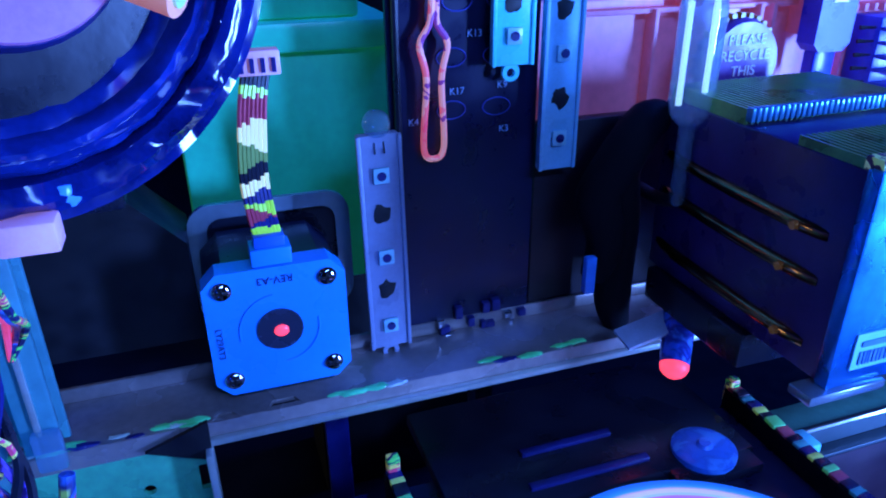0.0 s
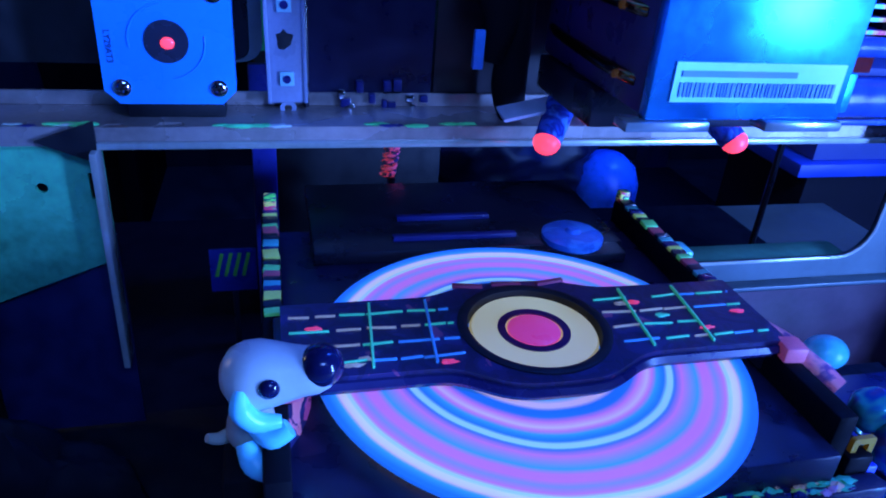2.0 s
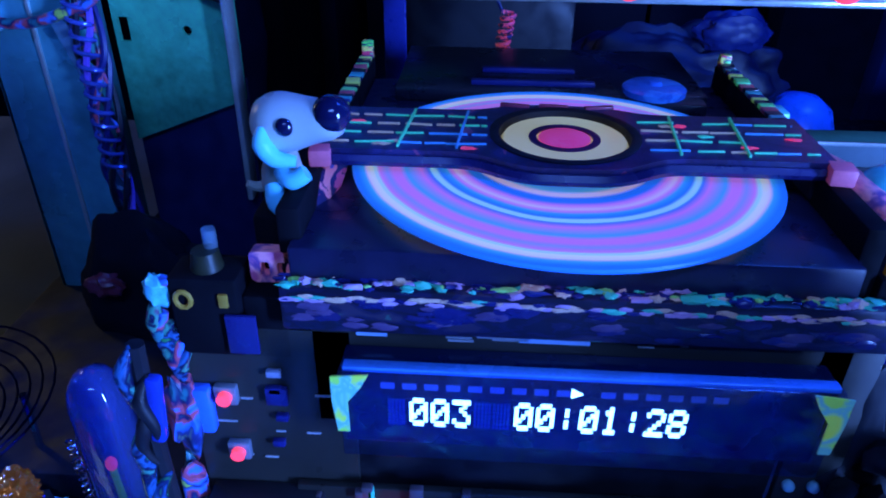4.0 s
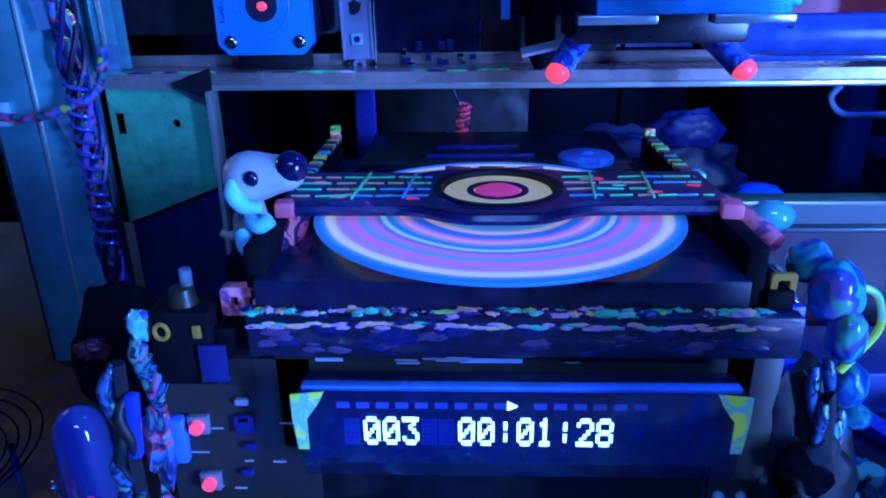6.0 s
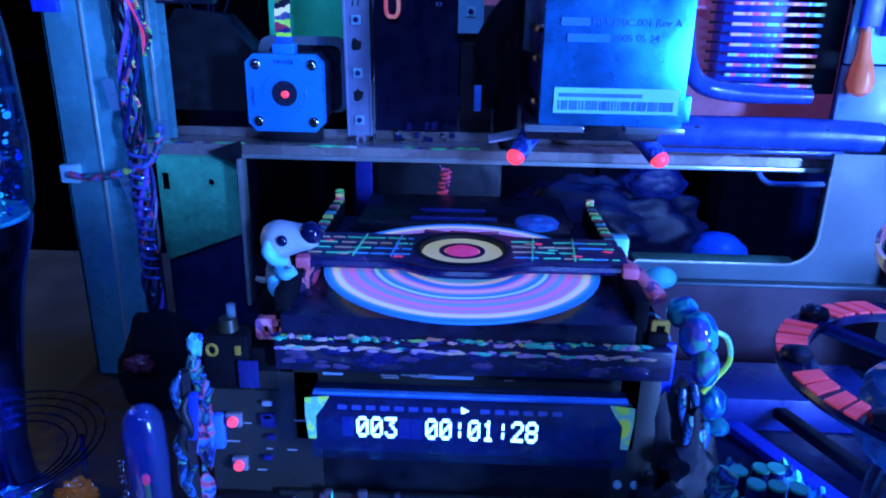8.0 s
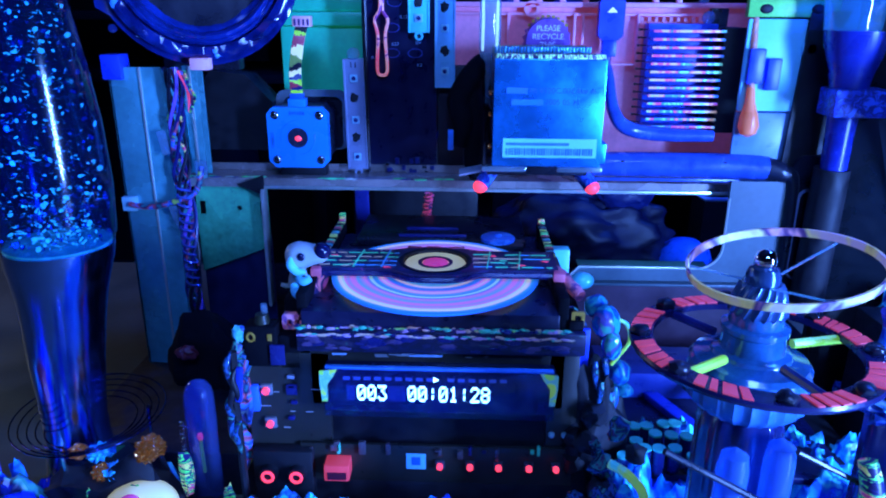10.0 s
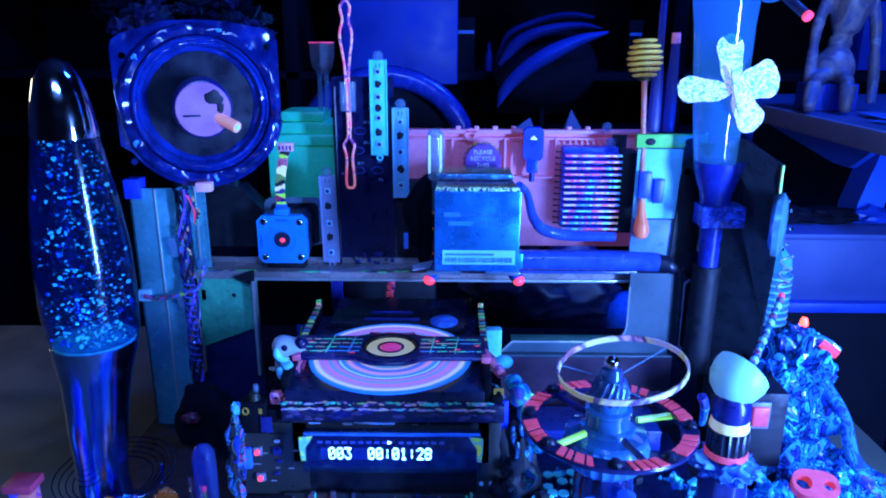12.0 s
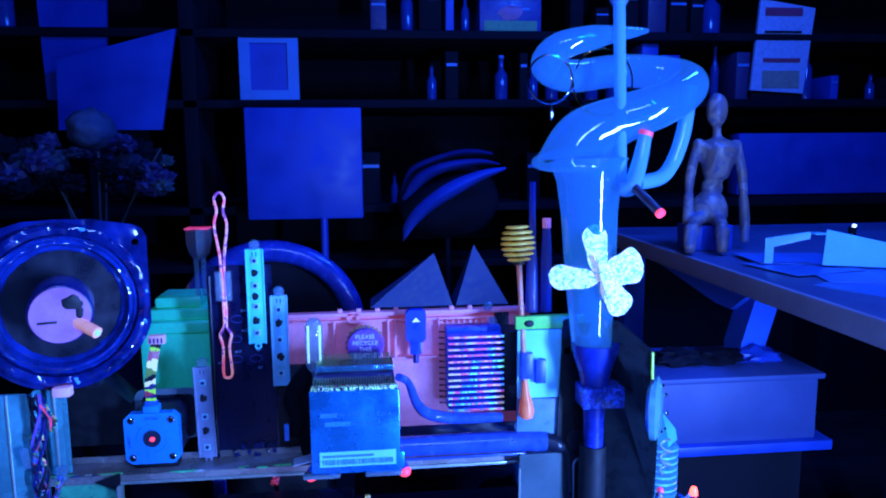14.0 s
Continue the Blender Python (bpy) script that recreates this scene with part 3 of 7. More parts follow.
part("boss", lathe(B(), (177, 238, 251), (0, -1, 0), [(5.5, 0), (5.5, 6), (3, 6), (3, 2)], 18), PINKP, pp)
for x in (164, 180, 196, 212, 260, 276):
    part("hook", bx(B(), x, x + 4, 233, 237, 255.5, 258.5, 0.5), PINKP, pp)
for i in range(10):
    part("tooth", bx(B(), 252 + i * 5, 254 + i * 5, 232, 238, 243, 246, 0.3), PINKP, pp)
part("tan_strip", bx(B(), 300, 312, 232, 238, 165, 252, 0.5), BLACK, pp)

cp = thing("crown_cork", (187, 221, 215), "purple crimped bottle cap with white lettering on the panel", "bottle cap")
bm = B()
n = 42
rings = []
for r, y, wv in ((14.6, 215.2, 0), (15.0, 216.2, 0.0), (15.4, 219, 0.5), (16.2, 222.5, 0.9)):
    rings.append([bm.verts.new((187 + (r + wv * math.cos(21 * 2 * math.pi * i / n)) * math.cos(2 * math.pi * i / n), y, 230 + (r + wv * math.cos(21 * 2 * math.pi * i / n)) * math.sin(2 * math.pi * i / n))) for i in range(n)])
skin(bm, rings)
cap(bm, rings[0]), cap(bm, rings[-1])
part("shell", bm, mat("purple_cap", (0.22, 0.08, 0.42), 0.4, var=0.25), cp)
for i, txt in enumerate(("PLEASE", "RECYCLE", "THIS", "BOTTLE")):
    words("lettering", txt, 5.2, (187, 214.9, 238.5 - i * 5.4), mat("cap_print", (0.6, 0.75, 1.0), 0.5, emit=(0.4, 0.5, 0.9), power=0.15), cp)
bm = B()
for i in range(9):
    a = radians(40 + 12.5 * i)
    bx(bm, 187 + 16.4 * math.cos(a) - 0.9, 187 + 16.4 * math.cos(a) + 0.9, 219, 222, 230 + 16.4 * math.sin(a) - 0.9, 230 + 16.4 * math.sin(a) + 0.9)
part("gold_edge", bm, mat("gold_paint", (0.40, 0.25, 0.04), 0.4, emit=(0.8, 0.4, 0.0), power=0.03), cp)
part("mount", cy(B(), (187, 222, 230), (187, 238.5, 230), 8, n=16), PINKP, cp)

us = thing("usb_dongle", (230, 226, 216), "blue adapter with a white arrow plugged downwards", "adapter")
part("body", sheet(B(), cut(221.5, 238.5, 231, 259, 3), 219, 228), mat("royal_blue", (0.02, 0.06, 0.75), 0.4), us)
part("plug", bx(B(), 225, 235, 221, 227, 220, 231, 0.8), mat("royal_blue", (0.02, 0.06, 0.75), 0.4), us)
part("cable_end", cy(B(), (230, 225, 212), (230, 225, 220), 2.5, n=10), NAVY, us)
part("arrow", sheet(B(), [(226.5, 249), (233.5, 249), (230, 252.5)], 218.6, 219.2), mat("white_mark", (0.8, 0.9, 1), 0.5, emit=(0.7, 0.85, 1), power=0.5), us)
part("mount", bx(B(), 225, 235, 228, 238.5, 236, 252), PINKP, us)

gt = thing("glow_capsule", (147, 190, 214), "clear glass capsule with two glowing strips for its lit edges", "glass capsule")
part("glass", lathe(B(), (147, 190, 218), (0, 0, 1), [(0.5, 0), (4, 1), (6.2, 4), (7, 8), (7, 36), (6.2, 40), (4, 43), (0.5, 44)], 20), CLEAR, gt)
# glowing strips drawn for the light along the capsule's edges
for x in (142.4, 151.6):
    part("strip", bx(B(), x - 0.9, x + 0.9, 189.4, 190.6, 225, 256, 0.3), mat("edge_light", (0.8, 0.9, 1), 0.4, emit=(0.6, 0.8, 1), power=1.3), gt)
part("tail", cy(B(), (147, 190, 192), (147, 190, 219), 2.6, n=12), CLEAR, gt)
part("bracket", tube(B(), spline([(147, 190, 193), (147, 200, 190), (147, 215, 190), (147, 233, 190)], 5), 2.4, 10), SOOT, gt)

# ---- finned heat sink on the panel ----
fn = thing("finned_heat_sink", (279, 215, 172), "blue heat sink with bright painted fin edges", "heat sink")
part("base", bx(B(), 256, 303, 222, 236, 172, 242, 0.8), mat("sink_blue", (0.04, 0.12, 0.7), 0.4), fn)
FINM = daubs("fin_edge_paint", [(0.1, 0.7, 0.8), (0.3, 0.95, 0.5), (0.05, 0.3, 0.9), (1.0, 0.1, 0.35), (0.9, 0.6, 0.3), (0.2, 0.8, 0.9)], 110, stretch=(1, 0.3, 0.3), glow=0.22, hard=False)
for i in range(13):
    z = 174 + i * 5.25
    part("fin", bx(B(), 256, 302.5, 206, 222, z, z + 1.3, 0.3), mat("sink_blue", (0.04, 0.12, 0.7), 0.4), fn)
    part("fin_edge", bx(B(), 255.5, 303, 204.6, 206, z - 0.2, z + 1.5, 0.3), FINM, fn)
    part("pin", cy(B(), (250, 226, z + 1), (256, 224, z + 1), 0.9, 0.4, 6), SOOT, fn)
part("side", bx(B(), 303, 318, 210, 236, 170, 240, 1), SOOT, fn)
part("dome", ball(B(), (296, 224, 246), 4.4, n=14), CLEAR, fn)
part("dome", ball(B(), (293, 228, 259), 4.0, n=14), CLEAR, fn)

# ---- heat-pipe cooler with label ----
PIPES = ((141, 204), (143, 191), (140, 172))
hs = thing("cpu_cooler", (177, 165, 161), "box-shaped cooler with dark fins, copper pipes and a pale label plate", "cooler")
part("core", bx(B(), 149, 209, 125, 204, 164, 224, 1), mat("cooler_dark", (0.035, 0.02, 0.15), 0.4, 0.0, var=0.4), hs)
part("front_plate", bx(B(), 148, 211, 120.5, 125, 164, 225, 0.8), mat("front_plate_blue", (0.03, 0.38, 1.0), 0.33, 0.75, var=0.65, scale=34), hs)
for k in range(30):
    x = 149.6 + k * 2.0
    part("fin", bx(B(), x, x + 0.8, 168, 203, 223, 228.5, 0), mat("fin_green", (0.25, 0.55, 0.15), 0.4, 0.3, var=0.5), hs)
    part("fin", bx(B(), x, x + 0.8, 127, 148, 223, 226.5, 0), mat("fin_green"), hs)
    part("fin_tip", bx(B(), x - 0.3, x + 1.0, 165.5, 168.2, 225, 229.2, 0.3), mat("tip_cyan", (0.12, 0.5, 0.8), 0.25, 0.5), hs)
part("comb", bx(B(), 149, 210, 121.5, 127, 224, 227.5, 0.5), daubs("green_comb", [(0.02, 0.02, 0.06), (0.5, 0.95, 0.35), (0.03, 0.03, 0.1), (0.6, 1.0, 0.5), (0.02, 0.05, 0.1)], 320, stretch=(1, 0.3, 0.3), glow=0.1), hs)
for y, z in PIPES:
    part("copper_pipe", tube(B(), spline([(150.5, 200, z + 2), (149, 190, z + 1), (148.8, 160, z), (149, 140, z), (150.5, 132, z)], 5), 2.0, 14), mat("copper", (0.30, 0.15, 0.06), 0.16, 1.0, var=0.3), hs)
    # faint emission paints a warm glint onto the pipe ends
    part("pipe_end", cy(B(), (146.0, y, z), (148, y, z), 1.2, 1.4, 16), mat("brass_glint", (0.6, 0.3, 0.1), 0.2, 0.9, emit=(0.9, 0.45, 0.15), power=0.03), hs)
lb = part("label", bx(B(), 154, 208, 119.9, 120.6, 169.5, 180.5), PALE, hs, "pale sticker with a bar code")
random.seed(9)
x = 156
while x < 205:
    w = random.choice((0.4, 0.6, 0.9))
    part("bar", bx(B(), x, x + w, 119.5, 119.95, 171, 175), mat("label_ink", (0.05, 0.25, 0.55), 0.6), lb)
    x += w + random.choice((0.5, 0.8))
part("text_line", bx(B(), 156, 192, 119.5, 119.95, 176.6, 178.2), mat("label_ink", (0.05, 0.25, 0.55), 0.6), lb)
INK = mat("stamp_ink", (0.015, 0.19, 0.72), 0.85)
part("brand_bar", bx(B(), 155, 167, 119.9, 120.6, 206, 209.4), INK, hs)
words("stamp", "HI V120C.001 Rev A", 4.4, (168, 120.3, 207.6), INK, hs, centred=False)
part("brand_bar", bx(B(), 158, 176, 119.9, 120.6, 199.5, 202.9), INK, hs)
words("stamp", "2005 05 24", 4.4, (177, 120.3, 201.2), INK, hs, centred=False)
part("foot", bx(B(), 142, 168, 119, 127, 161, 164, 0.6), STEEL, hs)
part("foot", bx(B(), 186, 212, 119, 127, 161, 164, 0.6), STEEL, hs)
part("latch", bx(B(), 205, 214, 121, 133, 166, 178, 1), mat("front_plate_blue"), hs)
part("shroud", tube(B(), spline([(212, 150, 224), (220, 165, 214), (228, 182, 190), (240, 195, 176), (262, 198, 171), (300, 198, 170)], 8), [3, 3, 4, 5, 5, 4], 12), mat("glossy_navy"), hs, "blue curved plastic duct")
part("bridge", bx(B(), 146, 209, 150, 200, 152, 164, 1), BLACK, hs)

# clip lamps under the cooler
for x, y, z, s in ((143, 174, 139, -1), (216, 171, 140, 1)):
    cl = thing("clip_lamp", (x, y + 4, z), "dark blue tubular clip with a pink glowing end", "indicator lamp", "clip lamps under the cooler")
    tip = Vector((x, y, z))
    back = tip + Vector((-s * 12, 16, 15)) if s > 0 else tip + Vector((12, 16, 15))
    part("sleeve", cy(B(), tuple(tip), tuple(back), 5.0, 6.0, 14), daubs("blue_foil", [(0.02, 0.05, 0.4), (0.04, 0.15, 0.8), (0.02, 0.04, 0.3), (0.1, 0.3, 0.9)], 120, 0.2, hard=False), cl)
    d = (tip - back).normalized()
    part("lit_end", ball(B(), tuple(tip + d * 0.5), 5.0, (1, 1, 0.9), 16), HOT, cl)
pk = thing("paper_tag", (160, 180, 141), "folded pale paper strip under the cooler", "paper strip")
part("strip", bx(B(), 128, 150, 180, 190, 147, 148.2, 0, (10, -12, 0)), mat("paper", (0.5, 0.55, 0.7), 0.7), pk)
bb = thing("black_bundle", (132, 205, 150), "black bundle of taped leads beside the cooler", "cable bundle")
part("tape", tube(B(), spline([(128, 206, 160), (131, 205, 175), (127, 206, 190), (134, 205, 205), (143, 206, 216), (152, 208, 216)], 6), [5, 7, 8, 8, 7, 5], 14), FELT, bb)
part("tape", tube(B(), spline([(140, 207, 216), (136, 208, 200), (139, 208, 180), (138, 208, 150), (141, 208, 137)], 6), [6, 7, 6, 7, 5], 14), FELT, bb)
part("chip", bx(B(), 120, 124, 198, 201, 158, 172, 0.5), mat("blue_chip", (0.05, 0.3, 0.95), 0.4), bb)
# dark sheet takes the place of the cooler's shadow on the pink panel
part("backing", bx(B(), 112, 176, 226, 231.5, 134, 213, 1), mat("shade_brown", (0.022, 0.013, 0.022), 0.6, var=0.5), bb)

# ---- honey dipper ----
hd = thing("honey_dipper", (316, 185, 172), "painted wooden honey dipper standing head up", "honey dipper")
prof = [(1.0, 172), (5.0, 174), (6.6, 179), (5.5, 186), (3.2, 194), (2.4, 204)]
b0, b1 = Vector((318, 184, 172)), Vector((312, 199, 330))
ax = b1 - b0
bm = lathe(B(), tuple(b0), tuple(ax), [(r, z - 172) for r, z in prof], 16)
part("knob", bm, ORANGE, hd, "orange fluorescent knob")
part("stick", lathe(B(), tuple(b0 + ax.normalized() * 30), tuple(ax), [(2.3, 0), (2.0, 60), (2.4, 104)], 12), daubs("copper_stick", [(0.5, 0.12, 0.08), (0.7, 0.2, 0.12), (0.45, 0.2, 0.2), (0.8, 0.3, 0.2)], 120, glow=0.1, hard=False), hd)
GOLD = mat("gold_wood", (0.75, 0.55, 0.10), 0.4, var=0.3, emit=(0.7, 0.45, 0.05), power=0.12)
for i, r in enumerate((9.5, 12.5, 13.8, 14.2, 13.6, 12.2, 9.5)):
    part("disc", lathe(B(), tuple(b0 + ax.normalized() * (131 + i * 4.4)), tuple(ax), [(r - 1.5, 0), (r, 0.8), (r, 1.6), (r - 1.5, 2.4)], 24), GOLD, hd)
part("core", lathe(B(), tuple(b0 + ax.normalized() * 128), tuple(ax), [(4.5, 0), (6, 4), (6, 28), (4, 32)], 12), mat("dark_wood", (0.12, 0.08, 0.02), 0.6), hd)

# ---- pale card with green strip ----
cd = thing("adapter_card", (338, 192, 150), "pale cyan card with blue chips under a green contact strip", "circuit card")
part("card", bx(B(), 311, 366, 190, 193, 188, 246, 0.8), PALE, cd)
part("contact_strip", bx(B(), 309, 366, 188, 194, 247, 258, 0.8), mat("green_strip", (0.2, 0.75, 0.12), 0.45, var=0.35), cd)
for x in (320, 352):
    part("hole", ball(B(), (x, 188, 252), 4.2, (1, 0.35, 0.7), 12), SOOT, cd)
part("chip", bx(B(), 313, 323, 185, 190, 206, 228, 0.8), mat("royal_blue"), cd)
part("chip", bx(B(), 325, 334, 185, 190, 202, 222, 0.8), mat("royal_blue"), cd)
part("lower_plate", bx(B(), 311, 360, 191, 194, 150, 187, 0.5), mat("slate_blue", (0.12, 0.25, 0.45), 0.4), cd)
part("stud", lathe(B(), (352, 190, 228), (0, -1, 0), [(6, 0), (6, 1), (3, 2.5)], 16), PALE, cd)

# tall clear needles behind the dipper
nd = thing("needle_rack", (322, 205, 258), "two slim clear needles standing behind the dipper", "needle rack")
part("needle", lathe(B(), (326, 205, 258), (0, 0, 1), [(6, 0), (5, 40), (3.2, 60), (2.6, 108)], 12), glass("violet_glass", (0.3, 0.3, 0.75), 0.05, 1.0, 0.35), nd)
part("needle", lathe(B(), (338, 205, 258), (0, 0, 1), [(5, 0), (5, 40), (3.5, 70), (3.5, 74)], 12), glass("violet_glass"), nd)
part("tip", cy(B(), (338, 205, 328), (338, 205, 336), 3.6, n=10), mat("pink_tip", (0.9, 0.4, 0.6), 0.5, emit=(0.9, 0.3, 0.5), power=0.2), nd)

# ---- disc player ----
dp = thing("disc_tray", (114, 126, 0), "black optical drive tray with stripe-painted side rails", "disc drive")
TRAY = mat("tray_blue_black", (0.016, 0.017, 0.06), 0.4, var=0.45, scale=120)
part("bed", bx(B(), 46, 184, 54, 190, 84, 99, 1.2), TRAY, dp)
part("front_lip", bx(B(), 44, 198, 50, 56, 77, 90, 1.0), daubs("lip_paint", [(0.01, 0.01, 0.035), (0.012, 0.012, 0.05), (0.01, 0.01, 0.03), (0.014, 0.014, 0.06), (0.04, 0.03, 0.07), (0.04, 0.12, 0.12)], 130, stretch=(0.5, 1, 1.5)), dp, "front lip with brushed paint")
random.seed(11)
DAB = [mat("teal_dab", (0.06, 0.6, 0.4), 0.5, emit=(0.02, 0.3, 0.2), power=0.1), mat("tan_dab", (0.75, 0.5, 0.35), 0.5, emit=(0.5, 0.3, 0.2), power=0.05), mat("mauve_dab", (0.55, 0.35, 0.6), 0.5, emit=(0.4, 0.2, 0.4), power=0.05), NAVY, mat("lime_dab", (0.35, 0.75, 0.2), 0.5, emit=(0.15, 0.5, 0.08), power=0.1)]
for i in range(150):
    x = 44 + i * 0.97 + random.uniform(-1, 1)
    part("paint_dab", lump(B(), (x, 51 + random.uniform(-0.6, 4), 90.0 + random.uniform(-0.2, 0.7)), random.uniform(0.6, 1.5), (random.uniform(1.0, 2.4), random.uniform(0.5, 1.1), random.uniform(0.4, 0.8)), 0.8, 1.6, i, 2), DAB[random.choice((0, 0, 1, 2, 3, 3, 4))], dp)
for i in range(80):
    x = 45 + i * 1.82 + random.uniform(-1, 1)
    w = random.uniform(1.2, 4.2)
    part("paint_streak", lump(B(), (x, 49.9, 87.2 + random.uniform(-0.9, 0.7)), 0.5 + 0.12 * w, (2.6, 0.4, 0.7), 0.7, 1.5, i + 300, 2), DAB[random.choice((1, 1, 2, 2, 3, 0))], dp)
for i in range(40):
    x = 46 + random.uniform(0, 140)
    part("paint_streak", lump(B(), (x, 49.9, random.uniform(79, 86)), random.uniform(0.8, 1.8), (2.6, 0.25, 0.8), 0.7, 1.5, i + 400, 2), random.choice((NAVY, mat("bridge_edge", (0.02, 0.02, 0.12), 0.35), mat("dim_mauve", (0.10, 0.06, 0.16), 0.5))), dp)
part("rear_deck", bx(B(), 60, 174, 162, 222, 99, 104, 1.0), BLACK, dp)
part("ridge", bx(B(), 88, 134, 168, 171, 104, 106, 0.5), NAVY, dp)
part("ridge", bx(B(), 92, 128, 184, 187, 104, 106, 0.5), NAVY, dp)
part("pocket", bx(B(), 138, 172, 154, 196, 99, 103.5, 1), BLACK, dp)
part("idler", lathe(B(), (155, 166, 103), (0, 0, 1), [(11.5, 0), (11.5, 2.6), (10, 3.6), (3, 3.8), (2, 5)], 32), daubs("blue_puck", [(0.03, 0.15, 0.7), (0.05, 0.25, 0.9), (0.04, 0.2, 0.8), (0.1, 0.4, 1.0)], 150, 0.3, hard=False), dp, "blue round idler")
for x0, x1 in ((43, 49), (183, 189)):
    part("side_rail", bx(B(), x0, x1, 58, 191, 88, 107.5, 1), FELT, dp)
STRIPE = [mat("rail_green", (0.12, 0.75, 0.25), 0.45, emit=(0.1, 0.6, 0.15), power=0.12), BLACK, mat("rail_lime", (0.6, 0.85, 0.2), 0.45, emit=(0.4, 0.7, 0.1), power=0.1), NAVY, mat("rail_teal", (0.1, 0.6, 0.55), 0.45), BLACK, mat("rail_red", (0.8, 0.12, 0.15), 0.5)]
for x0, x1, s in ((43.4, 48.6, 0), (183.4, 188.6, 2)):
    y = 120
    k = s
    while y < 189:
        w = random.uniform(2.5, 6)
        part("paint_stripe", bx(B(), x0 + 0.2, x1, y, min(y + w, 190), 107.4, 108.6 + random.uniform(0, 0.6), 0.3, (0, 0, random.uniform(-9, 9))), STRIPE[k % len(STRIPE)], dp)
        y, k = y + w, k + 1
part("paint_stick", bx(B(), 44, 48.5, 188, 192, 100, 114, 0.8), CAMO, dp)
part("paint_stick", bx(B(), 184, 188.5, 188, 192, 100, 112, 0.8), CAMO, dp)
part("bracket", bx(B(), 189, 197, 56, 96, 78, 95, 1), FELT, dp)
for x in (70, 160):
    part("support", bx(B(), x - 8, x + 8, 60, 185, -30, 84, 1), SOOT, dp)

# bridge: an outline that swells round the hub
LIFT = len(scene.objects)
bg = thing("disc_bridge", (114, 112, 104), "dark bridge plate with glowing painted grid lines across the disc", "bridge plate")
top, low = [], []
for i in range(61):
    x = 46 + 138 * i / 60
    sw = math.exp(-((x - 114) / 21.0) ** 4)
    top.append((x, 130 + 6 * sw))
    low.append((x, 97 - 9 * sw))
bm = B()
sheet(bm, low + top[::-1], 106.4, 109.2, [circle(114, 112, 21.0, 36)], axis="z")
part("plate", bm, daubs("bridge_paint", [(0.015, 0.015, 0.08), (0.02, 0.02, 0.1), (0.015, 0.015, 0.07), (0.02, 0.02, 0.1), (0.03, 0.03, 0.15), (0.35, 0.08, 0.2)], 100, 0.4), bg)
part("front_wall", tube(B(), [(x, y, 106.2) for x, y in low], 1.8, 6), mat("bridge_edge", (0.02, 0.02, 0.12), 0.35), bg)
part("rear_wall", tube(B(), [(x, y, 106.6) for x, y in top], 1.6, 6), mat("bridge_edge"), bg)
random.seed(21)
LINE = [mat("grid_green", (0.1, 0.8, 0.45), 0.5, emit=(0.05, 0.6, 0.3), power=0.2), mat("grid_tan", (0.75, 0.6, 0.4), 0.5, emit=(0.5, 0.35, 0.2), power=0.12), mat("grid_blue", (0.1, 0.45, 0.9), 0.5, emit=(0.05, 0.3, 0.8), power=0.1)]
for y in (102, 109, 116, 123):
    for a, b in ((48, 92), (136, 181)):
        x = a
        while x < b:
            w = random.uniform(5, 11)
            if random.random() < 0.85:
                part("grid_line", bx(B(), x, min(x + w, b), y - 0.3, y + 0.35, 109.1, 109.7, 0.12, (0, 0, random.uniform(-5, 5))), random.choice(LINE), bg)
            x += w + random.uniform(0, 2)
for x, m in ((69, 0), (85, 2), (145, 0), (163, 0)):
    part("grid_line", bx(B(), x - 0.35, x + 0.35, 99, 128, 109.1, 110, 0.15, (0, 0, -5)), LINE[m], bg)
for i in range(9):
    x, y = random.choice((random.uniform(50, 92), random.uniform(136, 180))), random.uniform(98, 129)
    part("paint_dab", lump(B(), (x, y, 109.3), 1.4, (1.5, 0.7, 0.25), 0.8, 1.5, i, 2), random.choice(LINE + [PINK]), bg)
for x in (96, 108, 122):
    part("red_dash", bx(B(), x, x + 9, 133.5, 135.2, 108.8, 110, 0.2, (0, 0, random.uniform(-12, 12))), mat("dull_red", (0.5, 0.06, 0.12), 0.5), bg)
part("hub_ring", lathe(B(), (114, 112, 105), (0, 0, 1), [(18.6, 0), (21.4, 0), (21.4, 4.6), (20, 5.0), (18.6, 4.4)], 48, True), SOOT, bg)
part("end_pad", bx(B(), 44, 50, 94, 100, 104.5, 109.4, 0.8, (0, 0, 6)), mat("salmon_pad", (0.85, 0.2, 0.3), 0.5, emit=(0.7, 0.1, 0.2), power=0.1), bg)
part("end_pad", bx(B(), 181, 187.5, 92, 99, 104.5, 109.4, 0.8, (0, 0, -8)), mat("salmon_pad"), bg)
part("end_post", bx(B(), 44, 50, 100, 128, 97, 107, 0.6), BLACK, bg)
part("end_post", bx(B(), 180, 187, 100, 128, 97, 107, 0.6), BLACK, bg)

